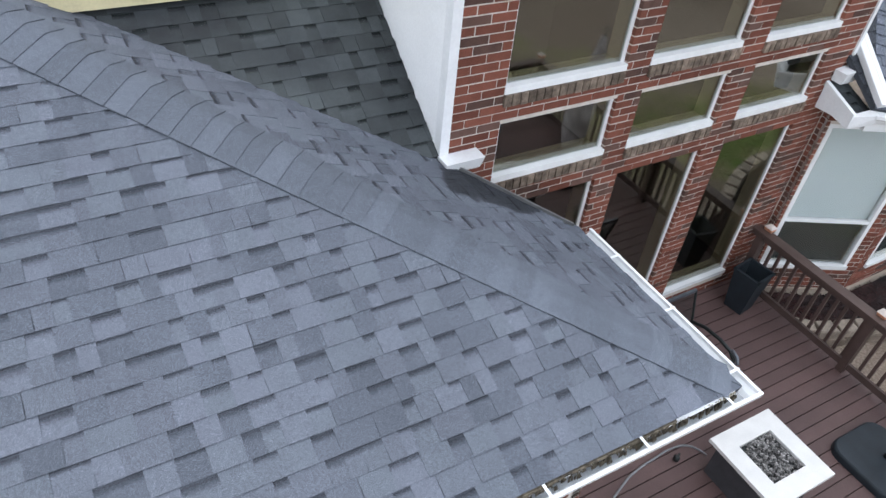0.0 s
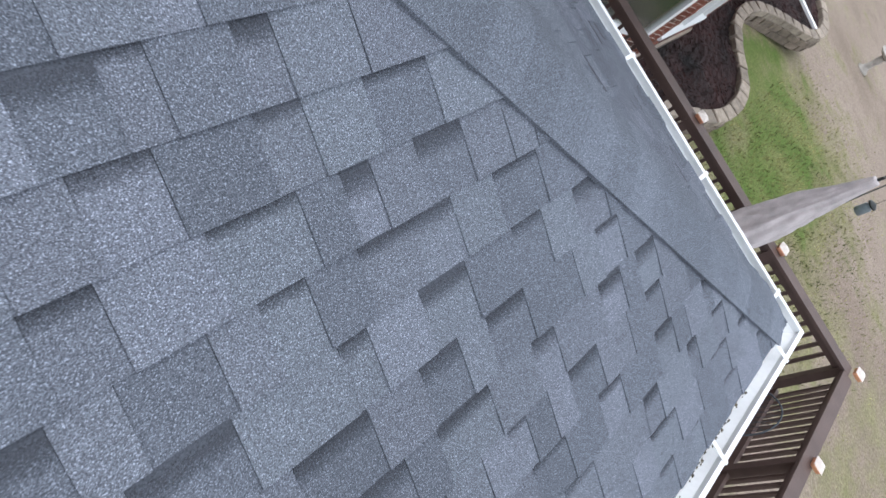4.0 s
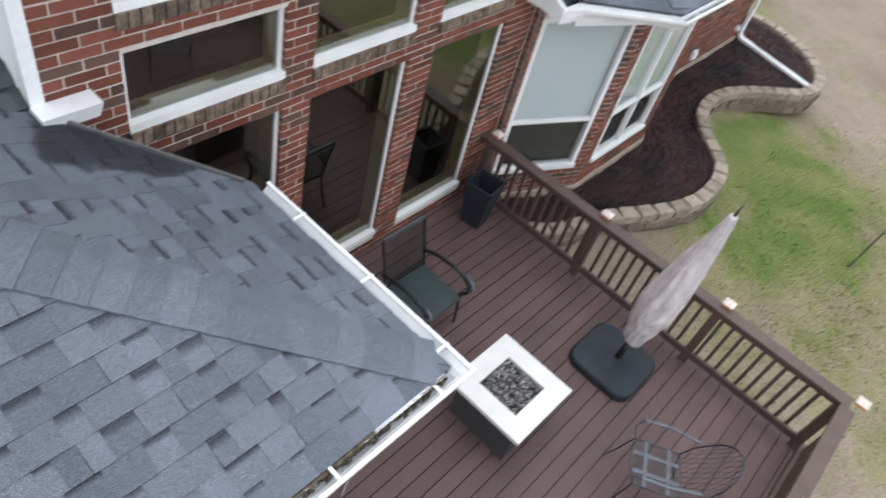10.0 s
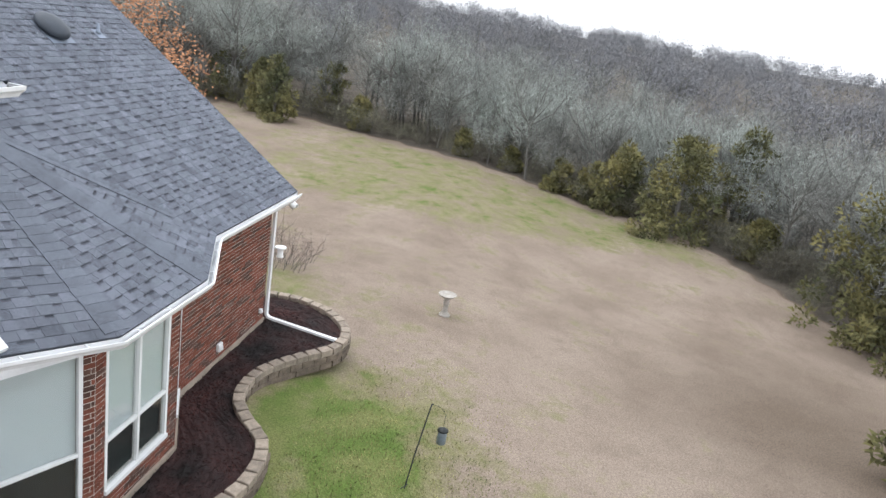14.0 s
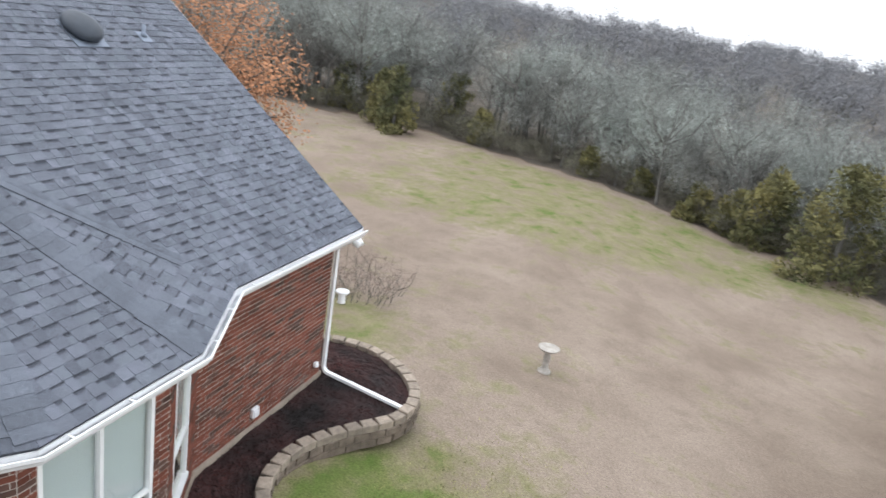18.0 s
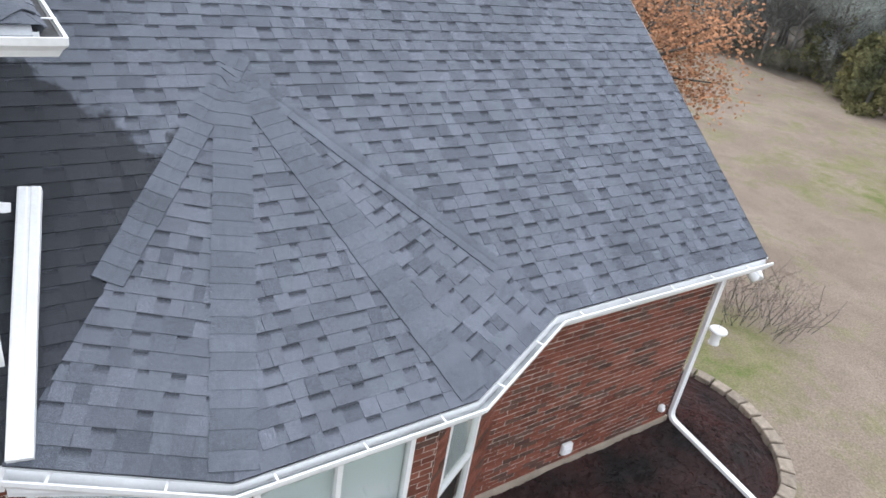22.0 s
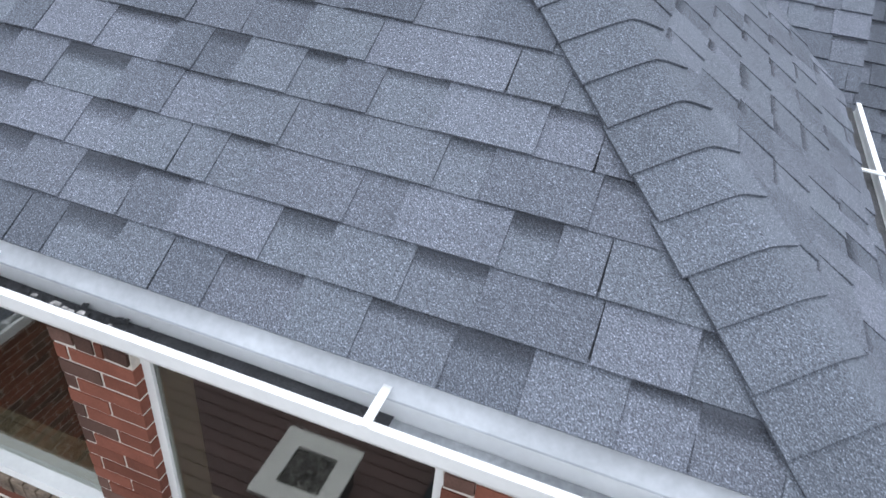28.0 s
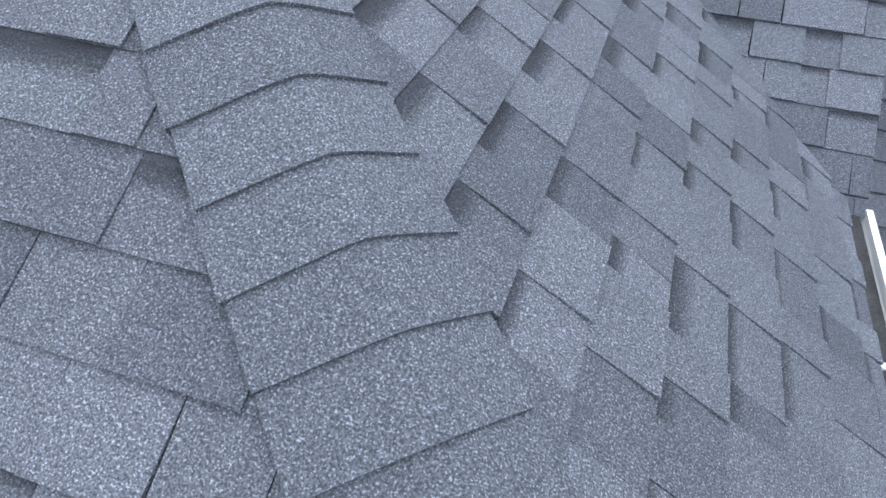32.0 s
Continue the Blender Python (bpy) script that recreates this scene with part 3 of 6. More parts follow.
def slab(corners, thick):
    """A roof's boarding: a flat polygon with thickness below it."""
    c = [Vector(p) for p in corners]
    nrm = (c[1] - c[0]).cross(c[2] - c[0]).normalized()
    if nrm.z < 0:
        c.reverse()
        nrm = -nrm
    n = len(c)
    vs = [tuple(p) for p in c] + [tuple(p - nrm * thick) for p in c]
    fs = [tuple(range(n)), tuple(range(n, 2 * n))[::-1]] + [(i, n + i, n + (i + 1) % n, (i + 1) % n) for i in range(n)]
    return vs, fs


def roof_of(name, slopes, label):
    lump = Lump()
    for corners in slopes:
        lump.add(*slab(corners, 0.05))
    return setting(name, lump.v, lump.f, FELT, label, "roof")


# lower wing: two slopes of 5 in 12 with a hip between them
WS = 0.423
WX, WY = -0.79, -2.56          # eave lines of the shingles
wz = -0.868


def wing_front(y):
    return wz + WS * (y - WY)


def wing_side(x):
    return wz + WS * (WX - x)


hip_top = (WX - 5.2, WY + 5.2)
wing = roof_of("roof_wing", [
    [(-9, WY, wz), (WX, WY, wz), (*hip_top, wing_front(hip_top[1])), (-9, hip_top[1], wing_front(hip_top[1]))],
    [(WX, WY, wz), (WX, -0.80, wz), (-1.68, 0.0, wing_side(-1.68)), (-4.2, 1.7, wing_side(-4.2)), (*hip_top, wing_side(hip_top[0]))]],
    "low hip roof of slate grey laminated shingles")
up = Vector((0, 1, WS)).normalized()
run = up.y
shingled(wing, (WX, WY, wz), (1, 0, 0), (0, 1, WS), lambda v: -8.2, lambda v: -v * run + 0.0, 5.2 / run, 3, near=(-3.6, -0.9, -2.5, -0.9))
# the side slope is cut off at an angle toward the tall wall, then runs up along the valley
def wing_cut(v):
    x = WX - v * run
    return (-0.80 - WY) + (min(1.0, max(0.0, (WX - x) / 0.85)) * 0.80) + max(0.0, (-1.68 - x)) * 0.66


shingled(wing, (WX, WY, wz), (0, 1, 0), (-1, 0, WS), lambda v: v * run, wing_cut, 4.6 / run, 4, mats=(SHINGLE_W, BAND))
hip_caps(wing, (WX - 0.06, WY + 0.06, wz + 0.06 * WS - 0.006), (*hip_top, wing_front(hip_top[1])), (0, -WS, 1), (WS, 0, 1), width=0.17, left=lambda v: 0.125 + 0.035 * v)

# main roof: one long slope of 8 in 12 behind everything, with a gable end
MS = 0.675


def main_z(y):
    return -0.405 + MS * y


MY, RIDGE = -0.53, 4.15
main = roof_of("roof_main", [[(3.38, MY, main_z(MY)), (11.60, MY, main_z(MY)), (11.98, RIDGE, main_z(RIDGE)), (3.38, RIDGE, main_z(RIDGE))],
                             [(11.98, RIDGE, main_z(RIDGE)), (11.6, 8.6, main_z(MY)), (-9, 8.6, main_z(MY)), (-9, RIDGE, main_z(RIDGE))],
                             [(-9, 0.0, main_z(0) - 0.05), (-1.68, 0.0, main_z(0) - 0.05), (-1.68, RIDGE, main_z(RIDGE) - 0.05), (-9, RIDGE, main_z(RIDGE) - 0.05)]],
               "steep slate grey shingle roof with a gable end")
mrun = Vector((0, 1, MS)).normalized().y
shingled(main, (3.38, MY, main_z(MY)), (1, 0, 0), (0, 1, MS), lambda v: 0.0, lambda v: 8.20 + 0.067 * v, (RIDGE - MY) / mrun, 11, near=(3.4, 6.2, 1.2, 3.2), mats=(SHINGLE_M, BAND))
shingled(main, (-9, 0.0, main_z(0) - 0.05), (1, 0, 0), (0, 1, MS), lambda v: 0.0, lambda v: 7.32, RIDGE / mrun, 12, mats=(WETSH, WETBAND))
lump = Lump()
for k in range(62):
    x = 11.8 - k * EXPO
    lump.add(*slab([(x, RIDGE - 0.15, main_z(RIDGE) - 0.085), (x - 0.16, RIDGE - 0.15, main_z(RIDGE) - 0.095), (x - 0.16, RIDGE, main_z(RIDGE) + 0.012), (x, RIDGE, main_z(RIDGE) + 0.022)], 0.006))
tagged(lump.out("ridge_caps", CAP, main), kind="stuff")

# bay roof: three faces meeting at a point on the main slope
APEX = Vector((5.66, 2.02, main_z(2.02)))
BAYZ = -0.93
E_L, E_1, E_2, E_R = Vector((3.37, -0.53, main_z(-0.53))), Vector((4.63, -1.11, BAYZ)), Vector((6.70, -1.10, BAYZ)), Vector((8.04, -0.53, main_z(-0.53)))
bay = roof_of("roof_bay", [[E_L, E_1, APEX], [E_1, E_2, APEX], [E_2, E_R, APEX]], "faceted bay roof of slate grey shingles")
for k, (p, q) in enumerate(((E_L, E_1), (E_1, E_2), (E_2, E_R))):
    al = (q - p).normalized()
    foot = p + al * (APEX - p).dot(al)
    upv = APEX - foot
    hgt, f0, wid = upv.length, (foot - p).length, (q - p).length
    if (foot - p).dot(al) < 0:
        f0 = -f0
    shingled(bay, p, al, upv, lambda v, f0=f0, hgt=hgt: f0 * v / hgt, lambda v, f0=f0, hgt=hgt, wid=wid: wid + (f0 - wid) * v / hgt, hgt, 21 + k, near=(4.2, 6.9, -1.2, 1.2), limit=95, lift=0.004)


def face_normal(p, q):
    n = (q - p).cross(APEX - p).normalized()
    return n if n.z > 0 else -n


NB = [face_normal(p, q) for p, q in ((E_L, E_1), (E_1, E_2), (E_2, E_R))]
MN = Vector((0, -MS, 1)).normalized()
for a, n1, n2, s in ((E_1, NB[0], NB[1], 0), (E_2, NB[1], NB[2], 0)):
    hip_caps(bay, a + (APEX - a) * 0.02, APEX, n1, n2, width=0.165, start=s, high=0.024, lip=0.005)
hip_caps(bay, E_L + (APEX - E_L) * 0.36, APEX, MN, NB[0], width=0.12, high=0.024, lip=0.005)
hip_caps(bay, E_R + (APEX - E_R) * 0.20, APEX, NB[2], MN, width=0.10, high=0.024, lip=0.005)

# upper roof over the tall room
US = 0.671
UX, UY, uz = 3.905, -0.405, 1.870
UXL = -2.11
half = (UX - UXL) / 2
upper = roof_of("roof_upper", [
    [(UXL, UY + 0.075, uz + 0.050), (UX - 0.075, UY + 0.075, uz + 0.050), (UX - half, UY + half, uz + US * half)],
    [(UX, UY + 0.035, uz), (UX, 1.80, uz), (UX - half, UY + half, uz + US * half)],
    [(UX - 0.02, 1.80, 1.905), (UX - 0.02, 4.6, 1.87 + 0.67 * 2.86), (-2.0, 4.6, 1.87 + 0.67 * 2.86), (-2.0, 1.74, 1.87)]],
    "steep upper hip roof of slate grey laminated shingles")
back_roof = Lump()
for corners in ([(UX, 1.80, uz), (UX, 5.2, uz), (UX - half, 5.2, uz + US * half), (UX - half, UY + half, uz + US * half)], [(UXL, UY, uz), (UXL, 5.2, uz), (UX - half, 5.2, uz + US * half), (UX - half, UY + half, uz + US * half)]):
    back_roof.add(*slab(corners, 0.05))
setting("roof_back", back_roof.v, back_roof.f, SHINGLE, "grey shingled rear slopes of upper roof", "roof")
urun = Vector((0, 1, US)).normalized().y
shingled(upper, (UX - 0.021, UY + 0.021, uz + 0.014), (1, 0, 0), (0, 1, US), lambda v: -2 * half + v * urun, lambda v: -v * urun, half / urun - 0.03, 31, near=(1.9, 3.6, -0.36, 0.8), expo=0.1285)
shingled(upper, (UX, UY, uz), (0, 1, 0), (-1, 0, US), lambda v: v * urun, lambda v: 2.17 + v * urun * 1.0, half / urun, 32, near=(2.6, 3.7, 0.0, 1.6), expo=0.1285, first=0.055)
shingled(upper, (UX + 0.06, 1.74, 1.87), (1, 0, 0), (0, 1, 0.67), lambda v: -0.12 - v * urun, lambda v: 0.0, 2.86 / urun, 33, lift=0.014, expo=0.1285)
hip_caps(upper, (UX - 0.07, UY + 0.07, uz + 0.07 * US - 0.008), (UX - half, UY + half, uz + US * half), (0, -US, 1), (US, 0, 1), width=0.16, expo=0.116, start=0.041, right=0.77)

# ---- walls ----
BL, BC, BD = 0.254, 0.0762, 0.10       # brick length and course, joints included; depth
COLS = ((-1.14, 0.10), (0.373, 1.517), (1.843, 2.963))
ROWS = ((-3.44, -1.15), (-0.855, -0.285), (0.0, 1.06))
XL, XR = -1.60, 3.43


def slab_xz(lump, x0, x1, z0, z1, y0, y1):
    lump.box(x0, x1, y0, y1, z0, z1)


def build_tall_wall():
    back = Lump()
    edges = [XL - 0.02, COLS[0][0], COLS[0][1], COLS[1][0], COLS[1][1], COLS[2][0], COLS[2][1], XR + 0.02]
    for k in range(0, 8, 2):
        slab_xz(back, edges[k], edges[k + 1], -4.2, SOFFIT, 0.005, 0.2)
    for a, b in COLS:
        for z0, z1 in ((-4.2, ROWS[0][0]), (ROWS[0][1], ROWS[1][0]), (ROWS[1][1], ROWS[2][0])):
            slab_xz(back, a, b, z0, z1, 0.005, 0.2)
        cx, r, n = (a + b) / 2, (b - a) / 2, 14
        for k in range(n):
            t0, t1 = math.pi * k / n, math.pi * (k + 1) / n
            xa, xb = cx + r * math.cos(t1), cx + r * math.cos(t0)
            za, zb = 1.06 + r * math.sin(t1), 1.06 + r * math.sin(t0)
            back.add([(xa, 0.005, za), (xb, 0.005, zb), (xb, 0.2, zb), (xa, 0.2, za), (xa, 0.005, SOFFIT), (xb, 0.005, SOFFIT), (xb, 0.2, SOFFIT), (xa, 0.2, SOFFIT)], BOXF)
    wall = setting("wall_south", back.v, back.f, MORTAR, "tall red brick wall with three columns of windows", "wall")
    rng = random.Random(5)
    whole = mesh("brick", boxv(0, BL - 0.012, 0, BD, 0, BC - 0.012), BOXF, BRICK)
    brown = mesh("brick", boxv(0, BL - 0.012, 0, BD, 0, BC - 0.012), BOXF, BROWNBRICK)
    rest, rest2, made = Lump(), Lump(), 0
    row = 0
    z = -4.13
    while z < SOFFIT - BC * 0.5:
        x = XL - (BL / 2 if row % 2 else 0)
        sol = z > 1.44
        while x < XR:
            a, b = max(x, XL), min(x + BL, XR)
            sills = any(lo - 0.11 < z + BC / 2 < lo + 0.0 for lo, _ in ROWS)
            cuts = [(a, b)]
            for ca, cb in COLS:
                new_cuts = []
                hitrow = any(z + BC > lo + 0.01 and z < hi - 0.01 for lo, hi in ROWS) or sills
                for p, q in cuts:
                    if hitrow and q > ca and p < cb:
                        if ca - p > 0.02:
                            new_cuts.append((p, ca))
                        if q - cb > 0.02:
                            new_cuts.append((cb, q))
                    elif z + BC > 1.06:
                        cx, r = (ca + cb) / 2, (cb - ca) / 2 + 0.10
                        h = max(0.0, z + BC * 0.5 - 1.06)
                        reach = math.sqrt(max(0.0, r * r - h * h))
                        if q > cx - reach and p < cx + reach and reach > 0.02:
                            if cx - reach - p > 0.02:
                                new_cuts.append((p, cx - reach))
                            if q - cx - reach > 0.02:
                                new_cuts.append((cx + reach, q))
                        else:
                            new_cuts.append((p, q))
                    else:
                        new_cuts.append((p, q))
                if hitrow:
                    new_cuts = [(cb if abs(p - cb) < 0.03 else p, ca if abs(q - ca) < 0.03 else q) for p, q in new_cuts]
                cuts = new_cuts
            for p, q in cuts if not sol else ():
                tone = rng.random() < 0.22
                off = rng.uniform(-0.003, 0.003)
                jamb_a = any(abs(p - cb) < 1e-6 for _, cb in COLS)
                jamb_b = any(abs(q - ca) < 1e-6 for ca, _ in COLS)
                if q - p > BL - 0.005 and made < 290 and x > 0.0 and not (jamb_a or jamb_b):
                    ob = new("brick", brown if tone else whole)
                    ob.parent = wall
                    ob.location = (p, off, z)
                    made += 1
                elif q - p > 0.02:
                    start, end = p - 0.003 if jamb_a else p, q + 0.003 if jamb_b else q - 0.012      # no joint at a jamb
                    (rest2 if tone else rest).box(start, end, off, off + BD, z, z + BC - 0.012)
            x += BL
        z += BC
        row += 1
    for k in range(int((XR - XL) / BC)):            # soldier course under the soffit
        x = XL + k * BC
        if not any((x + BC / 2 - (a + b) / 2) ** 2 + (1.55 - 1.06) ** 2 < ((b - a) / 2 + 0.09) ** 2 for a, b in COLS):
            rest2.box(x, x + BC - 0.012, -0.006, BD, 1.445, SOFFIT)
    sill, arch = Lump(), Lump()
    for a, b in COLS:
        for lo, _ in ROWS[1:]:                        # rowlock bricks under the sills
            n = round((b - a) / BC)
            for k in range(n):
                x = a + (b - a) * k / n
                o = rng.uniform(-0.004, 0.004)
                sill.box(x, x + (b - a) / n - 0.012, -0.028 + o, BD, lo - 0.118, lo - 0.016)
        cx, r, n = (a + b) / 2, (b - a) / 2, 26       # header bricks round the arch
        for k in range(n):
            t = math.pi * (k + 0.5) / n
            m = Matrix.Translation((cx, 0, 1.06)) @ Matrix.Rotation(-t, 4, "Y")
            arch.box(r + 0.004, r + 0.098, -0.008, BD, -0.029, 0.029, m) if 1.06 + (r + 0.09) * math.sin(t) < SOFFIT + 0.02 else None
    rest.out("brickwork", BRICK, wall)
    tagged(wall.children[-1], kind="stuff")
    tagged(rest2.out("brown_brickwork", BROWNBRICK, wall), kind="stuff")
    tagged(sill.out("rowlock_bricks", SILLBRICK, wall, "weathered grey-tan sill bricks"), kind="stuff")
    tagged(arch.out("arch_bricks", BROWNBRICK, wall), kind="stuff")


def window_unit(name, x0, x1, z0, z1, arch=False, y=0.0):
    """A fixed light in the tall wall: white frame, reveal and pane."""
    w = tagged(new(name), "fixed white framed " + ("arched window" if arch else "window") + " with dark glass", "window", kind="structure")
    f, e, d0, d1 = 0.046, 0.040, y + 0.044, y + 0.078
    piece("window_sill", boxv(x0, x1, y - 0.008, d1, z0 - 0.015, z0 + f), BOXF, FRAME, w)
    top = z1 if not arch else 1.06
    piece("window_frame", boxv(x0, x0 + e, d0, d1, z0 + f, top), BOXF, FRAME, w)
    piece("window_frame", boxv(x1 - e, x1, d0, d1, z0 + f, top), BOXF, FRAME, w)
    rv = Lump()
    rv.box(x0 + 0.01, x1 - 0.01, 0.21, 0.25, z0 + 0.01, z0 + 0.03)
    rv.box(x0 + 0.0, x0 + 0.02, 0.081, 0.25, z0 + 0.03, top)
    rv.box(x1 - 0.02, x1 + 0.0, 0.081, 0.25, z0 + 0.03, top)
    rv.box(x0 + 0.02, x1 - 0.02, 0.081, 0.205, z0 + 0.01, z0 + 0.028)
    if not arch:
        piece("window_frame", boxv(x0 + e, x1 - e, d0, d1, z1 - 0.025, z1), BOXF, FRAME, w)
        piece("pane", boxv(x0 + e, x1 - e, y + 0.058, y + 0.064, z0 + f, z1 - 0.025), BOXF, GLASS, w)
    else:
        cx, r, n = (x0 + x1) / 2, (x1 - x0) / 2, 18
        arc, rim = Lump(), []
        for k in range(n):
            t0, t1 = math.pi * k / n, math.pi * (k + 1) / n
            q = [(cx + s * math.cos(t), 1.06 + s * math.sin(t)) for t in (t0, t1) for s in (r - e, r)]
            arc.add([(q[0][0], d0, q[0][1]), (q[1][0], d0, q[1][1]), (q[1][0], d1, q[1][1]), (q[0][0], d1, q[0][1]),
                     (q[2][0], d0, q[2][1]), (q[3][0], d0, q[3][1]), (q[3][0], d1, q[3][1]), (q[2][0], d1, q[2][1])], BOXF)
        arc.out("window_frame", FRAME, w)
        rim = [(x0 + e, z0 + f), (x1 - e, z0 + f)] + [(cx + (r - e) * math.cos(math.pi * k / n), 1.06 + (r - e) * math.sin(math.pi * k / n)) for k in range(n + 1)]
        m = len(rim)
        piece("pane", [(p[0], y + 0.058, p[1]) for p in rim] + [(p[0], y + 0.064, p[1]) for p in rim],
              [tuple(range(m)), tuple(range(m, 2 * m))[::-1]] + [(i, (i + 1) % m, m + (i + 1) % m, m + i) for i in range(m)], GLASS, w)
    rv.out("reveal", TAN, w, "tan painted reveal")
    return w


build_tall_wall()
for i, (a, b) in enumerate(COLS):
    for j, (lo, hi) in enumerate(ROWS):
        window_unit(f"window_{3 * i + j + 1}", a, b, lo, hi if j < 2 else 1.62, arch=j == 2)

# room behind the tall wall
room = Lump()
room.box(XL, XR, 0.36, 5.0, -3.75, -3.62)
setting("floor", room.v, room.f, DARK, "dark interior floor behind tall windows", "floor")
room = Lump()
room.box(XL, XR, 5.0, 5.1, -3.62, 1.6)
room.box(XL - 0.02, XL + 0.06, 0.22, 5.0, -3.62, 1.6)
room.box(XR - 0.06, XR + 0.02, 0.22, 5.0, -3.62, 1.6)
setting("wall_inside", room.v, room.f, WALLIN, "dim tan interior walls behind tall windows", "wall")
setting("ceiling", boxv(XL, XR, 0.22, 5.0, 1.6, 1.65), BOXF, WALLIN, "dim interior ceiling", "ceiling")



def ring_lamp(x, y, z, r):
    """A hanging ring lamp in the tall room."""
    c = thing("ring_chandelier", (x, y, z), "glowing brass ring chandelier hanging inside tall room", "chandelier")
    piece("ring", *tube([(r * math.cos(k * math.pi / 16), r * math.sin(k * math.pi / 16), 0) for k in range(33)], 0.022, 8), GLOW, c, smooth=True)
    for k in range(3):
        a = k * 2.1 + 0.4
        piece("rod", *tube([(r * math.cos(a), r * math.sin(a), 0), (0, 0, 0.45)], 0.004, 5), IRON, c)
    piece("stem", *tube([(0, 0, 0.45), (0, 0, 1.6 - z)], 0.006, 6), IRON, c)


GLOW = material("warm_lamp_ring", (0.7, 0.42, 0.12), 0.3, metal=0.7, var=0.2, scale=8, fine=60)
GLOW.node_tree.nodes["Principled BSDF"].inputs["Emission Color"].default_value = (1.0, 0.50, 0.13, 1)
GLOW.node_tree.nodes["Principled BSDF"].inputs["Emission Strength"].default_value = 0.12
ring_lamp(1.55, 1.45, 0.50, 0.19)

# soffit and fascia of the upper roof
lump = Lump()
lump.box(UXL + 0.035, UX - 0.06, UY + 0.06, 0.0, SOFFIT, SOFFIT + 0.02)
lump.box(XR + 0.06, UX - 0.06, 0.0, 1.8, SOFFIT, SOFFIT + 0.02)
lump.box(UXL + 0.035, UX - 0.037, UY + 0.037, UY + 0.06, SOFFIT - 0.006, uz - 0.03)
lump.box(UX - 0.06, UX - 0.037, UY + 0.06, 1.8, SOFFIT - 0.006, uz - 0.03)
setting("trim_upper", lump.v, lump.f, WHITE, "white soffit and fascia under upper roof", "trim")

# side walls of the tall part
lump = Lump()
lump.box(XR + 0.004, XR + 0.045, 0.10, 3.0, -1.2, SOFFIT)
setting("wall_east", lump.v, lump.f, VINYL, "white sided return wall above the main roof", "wall")
lump = Lump()
lump.box(XR + 0.002, XR + 0.052, -0.012, 0.10, -0.60, SOFFIT)
lump.box(XL - 0.085, XL - 0.004, -0.012, 0.08, -0.52, SOFFIT)
setting("trim_corner", lump.v, lump.f, WHITE, "white corner boards of tall wall", "trim")
side = setting("wall_west", boxv(XL - 0.06, XL - 0.02, 0.08, 4.2, -1.2, SOFFIT), BOXF, VINYL, "white lap sided wall rising from mossy roof", "wall")
for k in range(21):
    z = -0.48 + k * 0.105
    y0 = 0.08
    vs = [(XL - 0.062, y0, z), (XL - 0.062, 4.2, z), (XL - 0.088, 4.2, z), (XL - 0.088, y0, z), (XL - 0.062, y0, z + 0.100), (XL - 0.062, 4.2, z + 0.100), (XL - 0.066, 4.2, z + 0.100), (XL - 0.066, y0, z + 0.100)]
    piece("siding_board", vs, [f[::-1] for f in BOXF], VINYL, side)

# eave return boots at the foot of the tall wall's corners
x0, x1, z = XL - 0.09, XL + 0.24, -0.56
vs = [(x0, -0.12, z), (x1, -0.12, z), (x1, 0.0, z), (x0, 0.0, z), (x0 - 0.0, -0.15, z + 0.11), (x1 + 0.02, -0.15, z + 0.11), (x1 + 0.02, 0.0, z + 0.11), (x0, 0.0, z + 0.11)]
setting("trim_return_1", vs, BOXF, WHITE, "white boxed eave return at wall corner", "trim")
vs = [(3.25, -0.13, -0.66), (3.46, -0.13, -0.66), (3.46, -0.006, -0.66), (3.25, -0.006, -0.66), (3.24, -0.16, -0.53), (3.49, -0.16, -0.50), (3.49, -0.006, -0.50), (3.24, -0.006, -0.53)]
setting("trim_return_2", vs, BOXF, WHITE, "white boxed eave return above bay roof", "trim")
# small boxed return roof where the bay's eave meets the tall wall
RZ0, RZ1, RY1 = -0.865, -0.685, -0.43
ret = roof_of("roof_return", [[(3.21, RY1, RZ0), (3.50, RY1, RZ0), (3.50, -0.008, RZ1), (3.21, -0.008, RZ1)]], "small dark shingled eave return beside bay")
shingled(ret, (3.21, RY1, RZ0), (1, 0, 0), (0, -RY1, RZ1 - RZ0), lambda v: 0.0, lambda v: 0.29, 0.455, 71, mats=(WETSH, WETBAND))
lump = Lump()
lump.add([(3.185, RY1 - 0.02, -1.02), (3.21, RY1 - 0.02, -1.02), (3.21, -0.22, -0.97), (3.185, -0.22, -0.97), (3.185, RY1 - 0.02, RZ0 + 0.015), (3.21, RY1 - 0.02, RZ0 + 0.015), (3.21, -0.22, RZ0 + 0.10), (3.185, -0.22, RZ0 + 0.10)], BOXF)
lump.add([(3.185, -0.22, -0.97), (3.21, -0.22, -0.97), (3.21, -0.008, -0.98), (3.185, -0.008, -0.98), (3.185, -0.22, RZ0 + 0.10), (3.21, -0.22, RZ0 + 0.10), (3.21, -0.008, RZ1 + 0.015), (3.185, -0.008, RZ1 + 0.015)], BOXF)
setting("trim_return_3", lump.v, lump.f, WHITE, "white closed end of eave return", "trim")
lump = Lump()
lump.add([(3.17, RY1 - 0.03, RZ0 - 0.035), (3.22, RY1 - 0.03, RZ0 - 0.035), (3.22, -0.008, RZ1 - 0.035), (3.17, -0.008, RZ1 - 0.035), (3.17, RY1 - 0.03, RZ0 + 0.028), (3.22, RY1 - 0.03, RZ0 + 0.028), (3.22, -0.008, RZ1 + 0.028), (3.17, -0.008, RZ1 + 0.028)], BOXF)
